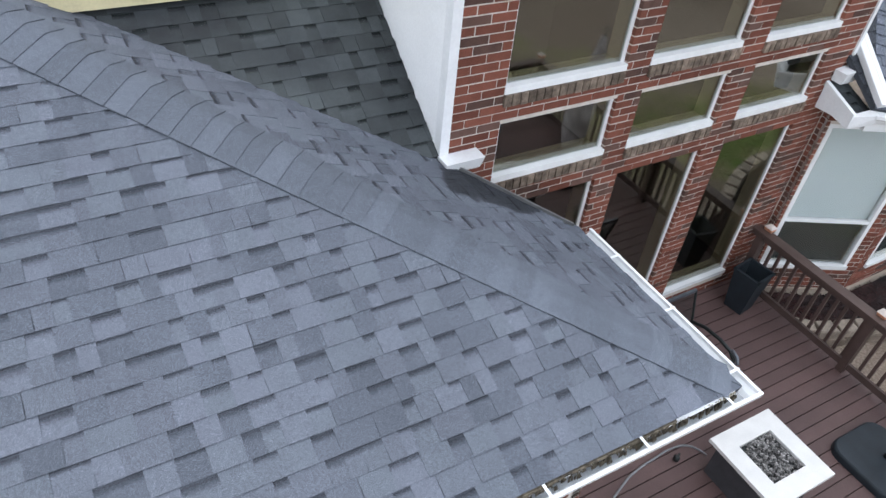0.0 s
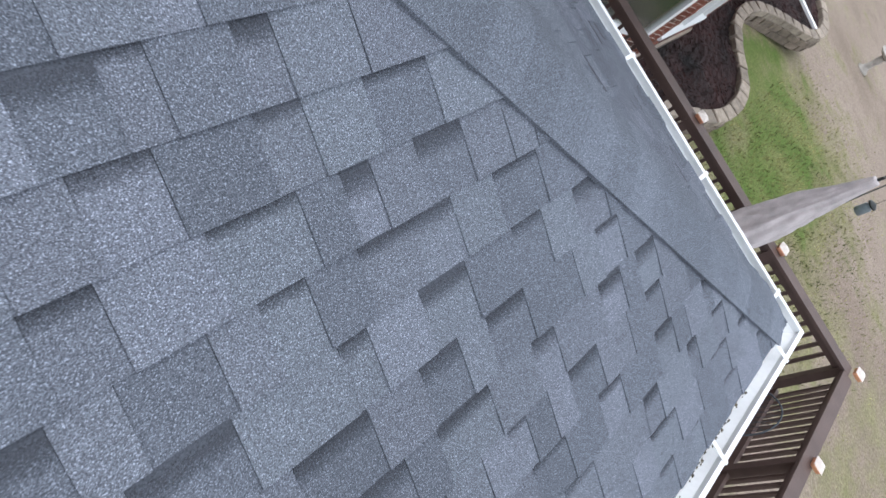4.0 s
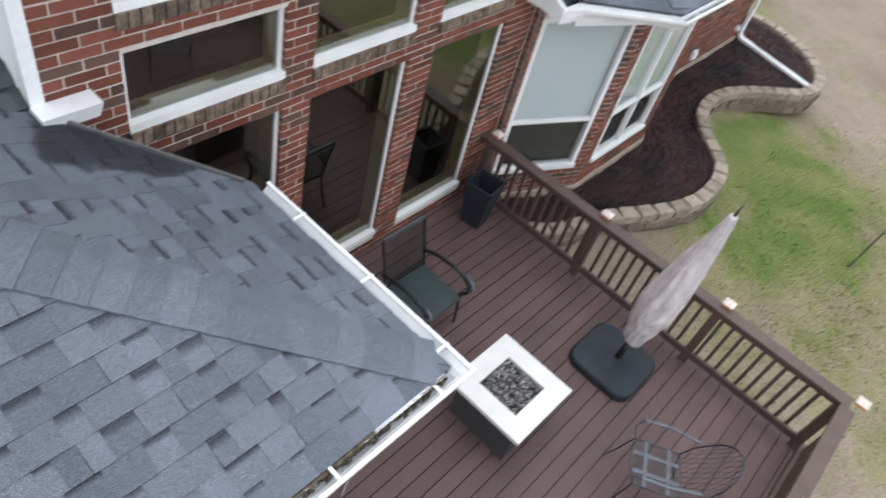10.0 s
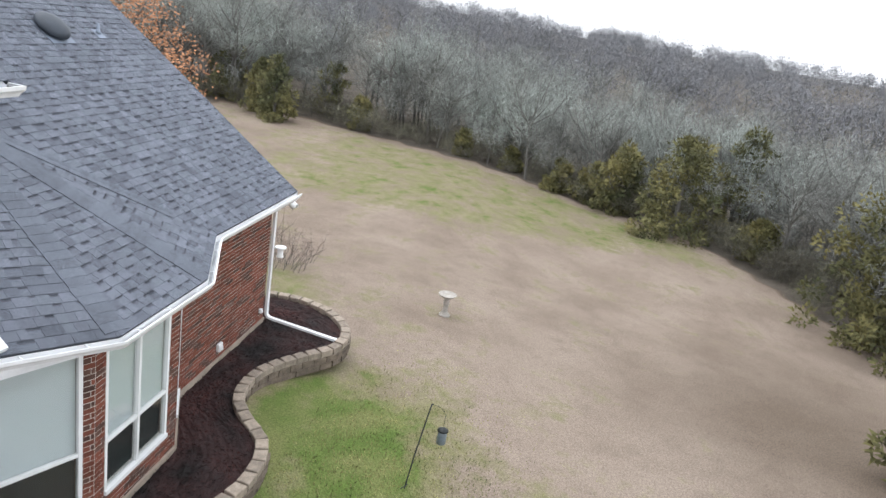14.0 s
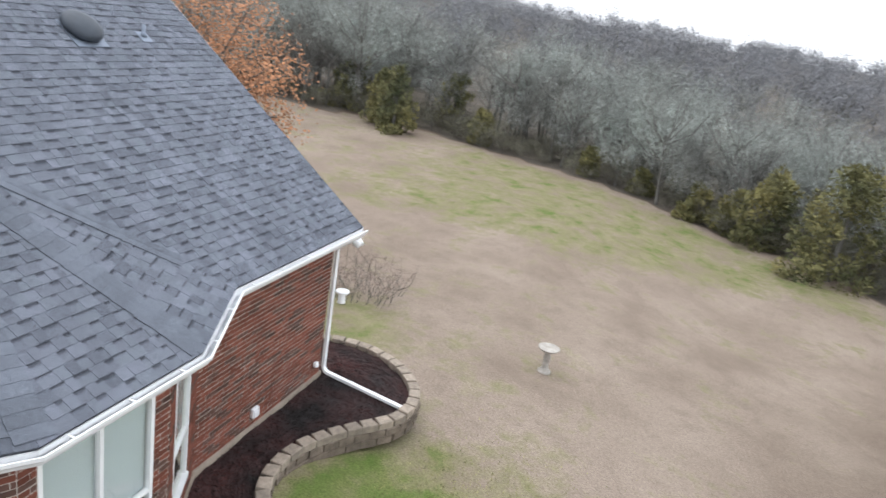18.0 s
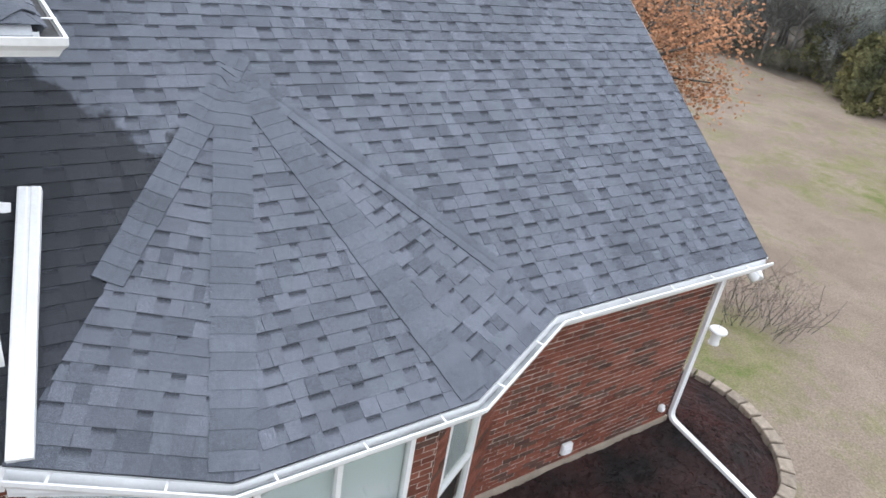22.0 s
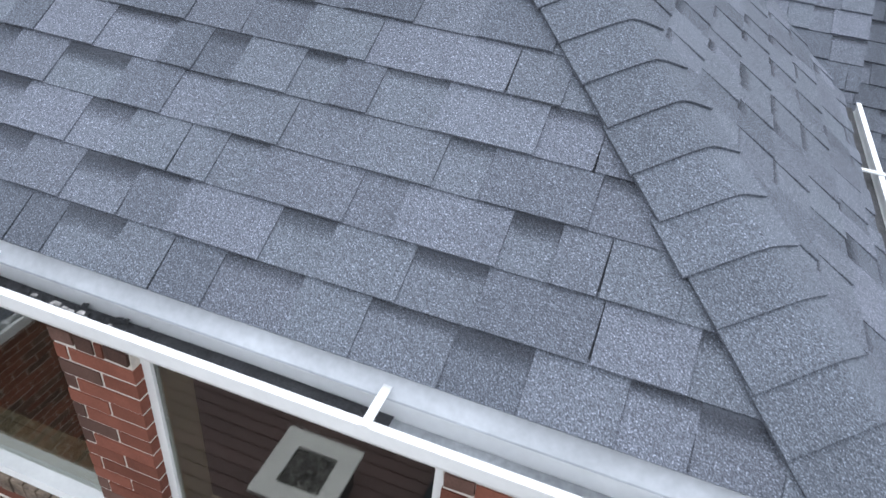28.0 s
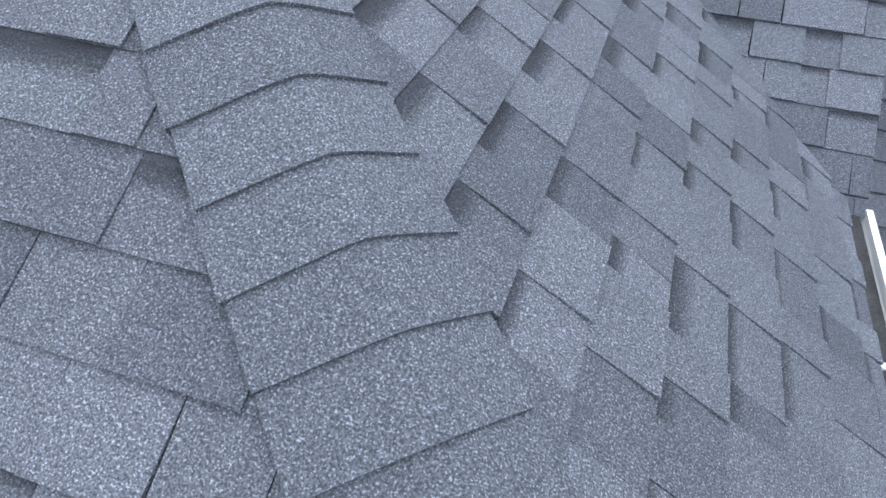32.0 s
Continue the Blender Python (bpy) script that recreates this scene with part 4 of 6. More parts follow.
setting("trim_return_4", lump.v, lump.f, WHITE, "white rake board of eave return", "trim")
vs = [(3.19, RY1 - 0.022, -1.02), (3.36, -0.60, -0.92), (3.40, -0.50, -0.92), (3.22, RY1 + 0.02, -1.02), (3.19, RY1 - 0.022, RZ0 - 0.005), (3.36, -0.64, -0.79), (3.40, -0.50, -0.79), (3.22, RY1 + 0.02, RZ0 - 0.005)]
setting("trim_return_5", vs, BOXF, WHITE, "white fascia wrapping round eave return", "trim")
# flashing along the cut edge of the low roof
pts = [(-0.85, -0.80), (-1.27, -0.40), (-1.69, -0.01)]
lump = Lump()
for (xa, ya), (xb, yb) in zip(pts, pts[1:]):
    za, zb = wing_side(xa), wing_side(xb)
    d = Vector((xb - xa, yb - ya, 0)).normalized()
    o = Vector((d.y, -d.x, 0)) * 0.05
    lump.add([(xa, ya, za - 0.08), (xb, yb, zb - 0.08), (xb + o.x * 0.3, yb + o.y * 0.3, zb - 0.08), (xa + o.x * 0.3, ya + o.y * 0.3, za - 0.08),
              (xa, ya, za + 0.035), (xb, yb, zb + 0.035), (xb + o.x * 0.3, yb + o.y * 0.3, zb + 0.035), (xa + o.x * 0.3, ya + o.y * 0.3, za + 0.035)], BOXF)
setting("trim_flashing", lump.v, lump.f, LEAD, "grey metal flashing at cut roof edge", "flashing")


# brick walls of the east wing and the bay
def brick_wall(name, p, q, z0, z1, openings, label, seed, parts=0):
    """A brick wall from p to q in plan; openings: stretches along it with sill and head."""
    p, q = Vector((*p, 0)), Vector((*q, 0))
    d = (q - p).normalized()
    L = (q - p).length
    nrm = Vector((d.y, -d.x, 0))
    m = Matrix((d, -nrm, Vector((0, 0, 1)))).transposed().to_4x4()
    m.translation = p
    rng = random.Random(seed)
    back = Lump()
    cuts = sorted({0.0, L, *[v for o in openings for v in o[:2]]})
    for a, b in zip(cuts, cuts[1:]):
        zs = [(z0, z1)]
        for o in openings:
            if o[0] < (a + b) / 2 < o[1]:
                zs = [(z0, o[2]), (o[3], z1)]
        for lo, hi in zs:
            if hi - lo > 0.01:
                back.box(a, b, 0.006, 0.16, lo, hi, m)
    wall = setting(name, back.v, back.f, MORTAR, label, "wall")
    rest, rest2 = Lump(), Lump()
    one = [mesh('brick', boxv(0, BL - 0.012, 0, 0.1, 0, BC - 0.012), BOXF, q) for q in (BRICK, BROWNBRICK)]
    made = 0
    z, row = z0, 0
    while z < z1 - 0.02:
        x = -(BL / 2 if row % 2 else 0)
        while x < L:
            cut = [(max(x, 0), min(x + BL, L))]
            for o in openings:
                if z + BC > o[2] + 0.01 and z < o[3] - 0.01:
                    cut = [c for a, b in cut for c in ((a, min(b, o[0])), (max(a, o[1]), b)) if c[1] - c[0] > 0.02]
            for a, b in cut:
                if b - a > 0.02:
                    o = rng.uniform(-0.003, 0.003)
                    tone = rng.random() < 0.25
                    if b - a > BL - 0.005 and z + BC < z1 and made < parts:
                        ob = new("brick", one[int(tone)])
                        ob.parent = wall
                        ob.matrix_world = m @ pose(a, o, z)
                        made += 1
                    else:
                        (rest2 if tone else rest).box(a, b - 0.012, o, 0.1, z, min(z + BC - 0.012, z1), m)
            x += BL
        z += BC
        row += 1
    tagged(rest.out("brickwork", BRICK, wall), kind="stuff")
    tagged(rest2.out("brown_brickwork", BROWNBRICK, wall), kind="stuff")
    return m


BSOF = -1.03
B0, B1, B2, B3 = (3.42, -0.105), (4.72, -0.75), (6.65, -0.75), (8.0, -0.05)


def sash_window(name, m, a, b, z0, z1, meet, lights=1):
    """A white sash window with closed blinds above the meeting rail."""
    w = tagged(new(name), "white sash window with closed white blinds", "window", kind="structure")
    w.matrix_world = m
    f = 0.05
    xs = [a + (b - a) * k / lights for k in range(lights + 1)]
    for x in xs:
        lo, hi = (x, x + f) if x == a else (x - f, x) if x == b else (x - f / 2, x + f / 2)
        piece("window_frame", boxv(lo, hi, 0.0, 0.07, z0 + f, z1), BOXF, FRAME, w)
    piece("window_sill", boxv(a, b, -0.03, 0.07, z0 - 0.01, z0 + f), BOXF, FRAME, w)
    piece("window_frame", boxv(a, b, 0.004, 0.066, z1, z1 + f), BOXF, FRAME, w)
    piece("meeting_rail", boxv(a + f, b - f, 0.006, 0.064, meet - 0.02, meet + 0.025), BOXF, FRAME, w)
    for p, q in zip(xs, xs[1:]):
        piece("pane", boxv(p + 0.03, q - 0.03, 0.040, 0.046, meet + 0.02, z1), BOXF, CLEAR, w)
        piece("pane", boxv(p + 0.03, q - 0.03, 0.036, 0.042, z0 + f, meet - 0.02), BOXF, CLEAR, w)
    bl = Lump()
    n = int((z1 - meet) / 0.045)
    for k in range(n):
        z = meet - 0.02 + k * 0.045
        bl.add([(a + f, 0.078, z), (b - f, 0.078, z), (b - f, 0.082, z), (a + f, 0.082, z), (a + f, 0.092, z + 0.0405), (b - f, 0.092, z + 0.0405), (b - f, 0.096, z + 0.0405), (a + f, 0.096, z + 0.0405)], BOXF)
    bl.out("blind", BLIND, w, "closed white slatted blind")
    piece("screen", boxv(a + f, b - f, 0.10, 0.11, z0 + f, z1), BOXF, SLING, w, "dark insect screen and room behind")
    return w


m = brick_wall("wall_bay_west", B0, B1, -4.05, BSOF, [(0.055, 1.295, -3.40, -1.20)], "red brick bay wall with a large window", 61, 100)
sash_window("window_10", m, 0.055, 1.295, -3.40, -1.25, -2.62)
brick_wall("wall_bay_return", (3.445, 0.0), (3.445, -0.11), -4.05, -0.98, [], "narrow red brick return beside bay window", 69)
m = brick_wall("wall_bay_south", B1, B2, -4.05, BSOF, [(0.20, 1.67, -3.44, -1.20)], "red brick bay wall with paired windows", 62, 100)
sash_window("window_11", m, 0.20, 1.67, -3.44, -1.25, -2.67, 2)
m = brick_wall("wall_bay_east", B2, B3, -4.05, BSOF, [(0.25, 1.05, -3.44, -1.20)], "red brick bay wall facing the yard", 63, 100)
sash_window("window_12", m, 0.25, 1.05, -3.44, -1.25, -2.67)
brick_wall("wall_east_wing", (7.95, -0.05), (11.533, -0.05), -3.75, -0.925, [], "red brick wing wall above concrete footing", 64, 290)
brick_wall("wall_gable", (11.52, -0.03), (11.52, 8.3), -3.75, -1.10, [], "red brick gable end wall", 65)
lump = Lump()
lump.box(7.5, 11.56, -0.075, 0.1, -4.3, -3.745)
setting("footing", lump.v, lump.f, CONCRETE, "exposed concrete footing below brick wall", "footing")
ring = [(3.36, -0.12), (4.71, -0.785), (6.66, -0.785), (8.02, -0.075)]
lump = Lump()
for (xa, ya), (xb, yb) in zip(ring, ring[1:]):
    lump.add([(xa, ya, -4.3), (xb, yb, -4.3), (xb, yb + 0.2, -4.3), (xa, ya + 0.2, -4.3), (xa, ya, -3.78), (xb, yb, -3.78), (xb, yb + 0.2, -3.78), (xa, ya + 0.2, -3.78)], BOXF)
setting("footing_bay", lump.v, lump.f, CONCRETE, "concrete footing below brick bay", "footing")
# gable triangle
setting("wall_gable_top", [(11.48, -0.05, -1.1), (11.48, 8.3, -1.1), (11.48, RIDGE, main_z(RIDGE) - 0.06), (11.53, -0.05, -1.1), (11.53, 8.3, -1.1), (11.53, RIDGE, main_z(RIDGE) - 0.06)],
        [(0, 2, 1), (3, 4, 5), (0, 1, 4, 3), (1, 2, 5, 4), (2, 0, 3, 5)], VINYL, "white gable end", "wall")
# soffits of bay and wing
eave = [E_L, E_1, E_2, E_R, Vector((11.60, MY, main_z(MY)))]
wallp = [Vector((3.40, -0.06, 0)), Vector((4.72, -0.71, 0)), Vector((6.65, -0.71, 0)), Vector((8.0, -0.02, 0)), Vector((11.60, -0.02, 0))]
lump = Lump()
for k in range(4):
    a, b, c, d = eave[k], eave[k + 1], wallp[k + 1], wallp[k]
    low = BSOF if k < 3 else -0.925
    z0, z1 = low, low + 0.02
    lump.add([(q.x, q.y, z) for z in (z0, z1) for q in (a, b, c, d)], BOXF)
    di = (b - a).normalized()
    o = Vector((-di.y, di.x, 0)) * 0.022
    lump.add([(a.x, a.y, low - 0.01), (b.x, b.y, low - 0.01), (b.x + o.x, b.y + o.y, low - 0.01), (a.x + o.x, a.y + o.y, low - 0.01),
              (a.x, a.y, a.z - 0.03), (b.x, b.y, b.z - 0.03), (b.x + o.x, b.y + o.y, b.z - 0.03), (a.x + o.x, a.y + o.y, a.z - 0.03)], BOXF)
setting("trim_bay", lump.v, lump.f, WHITE, "white soffit and fascia of bay and wing", "trim")
# rake board of the gable
lump = Lump()
lump.add([(x + dx, y, main_z(y) + dz) for dz in (-0.20, -0.01) for x, y, dx in ((11.585, MY, 0), (11.585, MY, 0.025), (11.975, RIDGE, 0.025), (11.975, RIDGE, 0))], BOXF)
setting("trim_rake", lump.v, lump.f, WHITE, "white rake board of gable", "trim")

# walls under the low wing
m = brick_wall("wall_wing", (-9.0, -2.05), (-1.25, -2.05), DECK - 0.3, -1.08, [], "red brick wing wall behind the deck", 66)
brick_wall("wall_wing_side", (-1.25, -2.05), (-1.25, -0.55), DECK - 0.3, -1.08, [], "red brick side wall of wing", 67)
brick_wall("wall_wing_corner", (-1.25, -0.55), (-1.62, -0.02), DECK - 0.3, -1.08, [], "angled red brick wall of wing", 68)
lump = Lump()
lump.box(-9, WX - 0.065, WY + 0.064, -2.05, -1.08, -1.06)
lump.box(-1.3, WX - 0.065, -2.05, -0.82, -1.08, -1.06)
lump.box(-9, WX - 0.065, WY + 0.042, WY + 0.064, -1.09, wz - 0.03)
lump.box(WX - 0.064, WX - 0.042, WY + 0.042, -0.82, -1.09, wz - 0.03)
setting("trim_wing", lump.v, lump.f, WHITE, "white soffit and fascia of low wing", "trim")
# roof over the cream eave
vs, fs = slab([(-3.96, 1.25, 0.725), (-1.70, 1.25, 0.725), (-1.70, 4.15, main_z(4.15) + 0.05), (-5.7, 4.15, main_z(4.15) + 0.05), (-5.62, 1.99, 0.83)], 0.05)
setting("roof_dormer", vs, fs, SHINGLE, "grey shingle roof above cream eave", "roof")
# cream eave above the mossy roof
lump = Lump()
lump.box(-3.98, -1.72, 1.28, 1.31, 0.48, 0.66)
lump.box(-3.98, -1.72, 1.24, 1.36, 0.66, 0.72)
lump.add([(-3.98, 1.28, 0.48), (-3.95, 1.31, 0.48), (-5.6, 2.0, 0.62), (-5.63, 1.97, 0.62), (-3.98, 1.28, 0.68), (-3.95, 1.31, 0.68), (-5.6, 2.0, 0.82), (-5.63, 1.97, 0.82)], BOXF)
lump.box(-3.95, -1.72, 1.31, 3.2, 0.50, 0.54)
lump.box(-3.9, -1.72, 1.7, 1.75, 0.54, 2.6)
setting("trim_dormer", lump.v, lump.f, CREAM, "cream painted eave above mossy roof", "trim")


# ---- gutters ----
GPROF = [(0.0, 0.0), (0.0, -0.105), (0.075, -0.105), (0.092, -0.070), (0.118, -0.040), (0.122, 0.0), (0.104, 0.0), (0.104, -0.008), (0.112, -0.012), (0.110, -0.036), (0.084, -0.066), (0.070, -0.099), (0.006, -0.099), (0.006, 0.0)]


def gutter(name, line, outs, zs, label, straps=(0.6,), starts=(0.28,), wide=1.0, floor=None, level=-0.096):
    """An open K-style gutter along line; outs: the outward mitre vector at each corner; straps and starts: pitch and first place run by run."""
    g = thing(name, (0, 0, 0), label, "gutter")
    n = len(GPROF)
    vs, fs = [], []
    zs = [zs] * len(line) if isinstance(zs, float) else zs
    for (x, y), (ox, oy), z in zip(line, outs, zs):
        vs += [(x + wide * o * ox, y + wide * o * oy, z + h) for o, h in GPROF]
    for k in range(len(line) - 1):
        fs += [(k * n + i, k * n + (i + 1) % n, (k + 1) * n + (i + 1) % n, (k + 1) * n + i) for i in range(n)]
    fs += [tuple(range(n)), tuple(range((len(line) - 1) * n, len(line) * n))[::-1]]
    piece("trough", vs, fs, WHITE, g)
    inner = Lump()
    for k in range(len(line) - 1):
        (xa, ya), (xb, yb) = line[k], line[k + 1]
        (pa, qa), (pb, qb) = outs[k], outs[k + 1]
        za, zb, far = zs[k], zs[k + 1], wide * (0.066 if level < -0.08 else 0.098)
        inner.add([(xa + 0.008 * pa, ya + 0.008 * qa, za + level), (xb + 0.008 * pb, yb + 0.008 * qb, zb + level), (xb + far * pb, yb + far * qb, zb + level), (xa + far * pa, ya + far * qa, za + level)], [(0, 1, 2, 3)])
        d = Vector((xb - xa, yb - ya, 0))
        L = d.length
        d.normalize()
        o = Vector((d.y, -d.x, 0))
        if o.x * pa + o.y * qa < 0:
            o = -o
        s = starts[k % len(starts)]
        while s < L - 0.1:
            c = Vector((xa, ya, 0)) + d * s
            z = za + (zb - za) * s / L
            mm = Matrix((o, d, Vector((0, 0, 1)))).transposed().to_4x4()
            mm.translation = (c.x, c.y, z)
            st = Lump()
            st.box(-0.012, 0.124 * wide, -0.009, 0.009, 0.001, 0.006, mm)
            st.box(-0.012, -0.002, -0.016, 0.016, -0.03, 0.007, mm)
            st.out("strap", WHITE, g)
            s += straps[k % len(straps)]
    inner.out("trough_floor", floor or GUTIN, g, "dirty gutter floor")
    return g


gw = gutter("gutter", [(-9.0, WY + 0.04), (WX - 0.04, WY + 0.04), (WX - 0.04, -0.84)], [(0, -1), (1, -1), (1, 0)], -0.868, "white open gutter round low roof corner", (0.715, 0.62), (0.19, 0.08), 1.17)
# pale drip edge hanging from the shingles into the trough
lump = Lump()
lump.add([(-9.0, WY + 0.03, wz - 0.012), (WX - 0.03, WY + 0.03, wz - 0.012), (WX - 0.03, WY + 0.03, wz - 0.006), (-9.0, WY + 0.03, wz - 0.006),
          (-9.0, WY - 0.014, wz - 0.026), (WX - 0.06, WY - 0.014, wz - 0.026), (WX - 0.06, WY - 0.014, wz - 0.021), (-9.0, WY - 0.014, wz - 0.021)], BOXF)
lump.add([(WX - 0.03, WY + 0.06, wz - 0.012), (WX - 0.03, -0.86, wz - 0.012), (WX - 0.03, -0.86, wz - 0.006), (WX - 0.03, WY + 0.06, wz - 0.006),
          (WX + 0.006, WY + 0.06, wz - 0.022), (WX + 0.006, -0.86, wz - 0.022), (WX + 0.006, -0.86, wz - 0.017), (WX + 0.006, WY + 0.06, wz - 0.017)], BOXF)
lump.out("drip_edge", WHITE, gw, "white metal drip edge")
# leaves and silt lying in the front run
rng = random.Random(9)
silt = Lump()
for k in range(170):
    x = WX - abs(rng.gauss(0, 1.3)) - 0.02
    y = WY + 0.03 - rng.uniform(0.0, 0.05)
    s = rng.uniform(0.006, 0.022)
    silt.add([(x - s, y - s * 0.6, -0.963), (x + s, y - s * 0.4, -0.961), (x + s * 0.8, y + s * 0.7, -0.945), (x - s * 0.7, y + s * 0.5, -0.948), (x, y, -0.925 + rng.uniform(-0.01, 0.03))], [(0, 1, 4), (1, 2, 4), (2, 3, 4), (3, 0, 4)])
x, ragged = -1.36, random.Random(31)
while x > -6.0:                                          # a mat of dark crumbs caught along the shingles' lower edge
    x1 = x - ragged.uniform(0.012, 0.03)
    w0, w1 = (0.012 + 0.022 * abs(noise.noise(Vector((q * 5.0, 1, 0)))) + 0.010 * abs(noise.noise(Vector((q * 31.0, 2, 0)))) for q in (x, x1))
    h = ragged.uniform(0.004, 0.009)
    if noise.noise(Vector((x * 2.2, 4, 0))) > -0.28:
        silt.add([(x1, WY + 0.004, wz - 0.008), (x, WY + 0.004, wz - 0.008), (x, WY - w0, wz - 0.020), (x1, WY - w1, wz - 0.020), (x1, WY - w1 * 0.5, wz - 0.014 + h), (x, WY - w0 * 0.5, wz - 0.014 + h)], [(0, 1, 5, 4), (4, 5, 2, 3), (0, 4, 3), (1, 2, 5)])
    x = x1
for k in range(110):
    x = -1.25 - abs(ragged.gauss(0, 0.8))
    y, z = WY - ragged.uniform(0.010, 0.034), wz - 0.018
    s = ragged.uniform(0.003, 0.008)
    silt.add([(x - s, y - s * 0.7, z), (x + s, y - s * 0.5, z), (x + s * 0.8, y + s, z + 0.004), (x - s * 0.7, y + s * 0.8, z + 0.003), (x, y, z + s * 1.3)], [(0, 1, 4), (1, 2, 4), (2, 3, 4), (3, 0, 4)])
tagged(silt.out("leaf_litter", DEBRIS), "dark leaf litter and silt in the gutter", "debris", kind="stuff")
rust = Lump()
for k in range(150):                                     # ochre grit gathered at the corner
    x, y = WX - 0.05 - abs(rng.gauss(0, 0.12)), WY - rng.uniform(-0.012, 0.016)
    s, z = rng.uniform(0.002, 0.006), wz - 0.019
    rust.add([(x - s, y - s * 0.7, z), (x + s, y - s * 0.5, z), (x + s * 0.8, y + s, z + 0.003), (x - s * 0.7, y + s * 0.8, z + 0.003), (x, y, z + s * 0.7)], [(0, 1, 4), (1, 2, 4), (2, 3, 4), (3, 0, 4)])
tagged(rust.out("gutter_grit", GRIT), "ochre and pale grit at the gutter corner", "debris", kind="stuff")
silt = Lump()
x = -2.0
while x < 2.9:                                          # uneven silt lying in the upper front run
    x1 = x + rng.uniform(0.05, 0.11)
    h0, h1 = (-0.086 + 0.007 * noise.noise(Vector((q * 2.1, 0, 3))) for q in (x, x1))
    silt.add([(x, UY + 0.026, 1.848 + h0), (x1, UY + 0.026, 1.848 + h1), (x1, UY - 0.040, 1.848 + h1 + 0.004), (x, UY - 0.040, 1.848 + h0 + 0.004)], [(3, 2, 1, 0)])
    x = x1
for k in range(240):
    x, y = 2.4 - abs(rng.gauss(0, 1.2)), UY - rng.uniform(-0.02, 0.05)
    s, z = rng.uniform(0.004, 0.010), 1.848 - 0.080
    silt.add([(x - s, y - s * 0.7, z), (x + s, y - s * 0.5, z), (x + s * 0.8, y + s, z + 0.006), (x - s * 0.7, y + s * 0.8, z + 0.004), (x, y, z + s * 1.3)], [(0, 1, 4), (1, 2, 4), (2, 3, 4), (3, 0, 4)])
tagged(silt.out("gutter_silt", SILT_SHADE), "dark wet silt lying in the upper gutter", "debris", kind="stuff")
rust = Lump()
for k in range(90):                                      # pale dried lumps along the upper gutter's lip
    x, y = rng.choice((1.30, 1.55, 1.72, 1.80, 1.95, 2.25)) + rng.gauss(0, 0.045), UY + 0.035 - 0.108 + rng.uniform(-0.004, 0.016)
    s, z = rng.uniform(0.003, 0.010), 1.846
    rust.add([(x - s, y - s * 0.5, z), (x + s, y - s * 0.4, z), (x + s * 0.8, y + s * 0.6, z), (x - s * 0.7, y + s * 0.6, z), (x, y, z + s * 0.45)], [(0, 1, 4), (1, 2, 4), (2, 3, 4), (3, 0, 4)])
tagged(rust.out("dried_debris", PALE), "pale grey dried debris on the gutter lip", "debris", kind="stuff")
gf = gutter("gutter", [(UXL + 0.035, UY + 0.035), (UX - 0.035, UY + 0.035)], [(-1, -1), (1, -1)], 1.848, "white open gutter along upper roof front", straps=(0.943,))
lump = Lump()
lump.add([(UXL + 0.02, UY + 0.050, uz + 0.010), (UX - 0.06, UY + 0.050, uz + 0.010), (UX - 0.06, UY + 0.050, uz + 0.016), (UXL + 0.02, UY + 0.050, uz + 0.016),
          (UXL + 0.02, UY + 0.002, 1.832), (UX - 0.06, UY + 0.002, 1.832), (UX - 0.06, UY + 0.002, 1.838), (UXL + 0.02, UY + 0.002, 1.838)], BOXF)
lump.out("drip_edge", DRIP, gf, "pale grey weathered drip edge")
# silt floor set near the rim; its dark colour also stands for trough shade
gutter("gutter", [(UX - 0.035, UY + 0.035), (UX - 0.035, 1.74)], [(1, -1), (1, 0)], 1.848, "white gutter with dark silt and painted shade along upper roof side", floor=SILT_SHADE, level=-0.026)


def mitre(a, b):
    """Outward mitre of two outward normals."""
    a, b = Vector(a), Vector(b)
    s = a + b
    return tuple((s * (1 / (1 + a.dot(b)))).to_2d())


def outn(p, q):
    d = (q - p).normalized()
    return Vector((d.y, -d.x, 0))


N4 = [outn(eave[k], eave[k + 1]) for k in range(4)]
gutter("gutter", [(e.x, e.y + 0.02) for e in eave], [tuple(N4[0].to_2d())] + [mitre(N4[k], N4[k + 1]) for k in range(3)] + [(0, -1)], [e.z - 0.03 for e in eave], "white gutter along bay and wing eaves", straps=(0.7,))


# ---- downspouts ----
SECTION = ((-0.5, -0.42), (-0.42, -0.5), (-0.1, -0.5), (-0.06, -0.43), (0.06, -0.43), (0.1, -0.5), (0.42, -0.5), (0.5, -0.42),
           (0.5, 0.42), (0.42, 0.5), (0.1, 0.5), (0.06, 0.43), (-0.06, 0.43), (-0.1, 0.5), (-0.42, 0.5), (-0.5, 0.42))


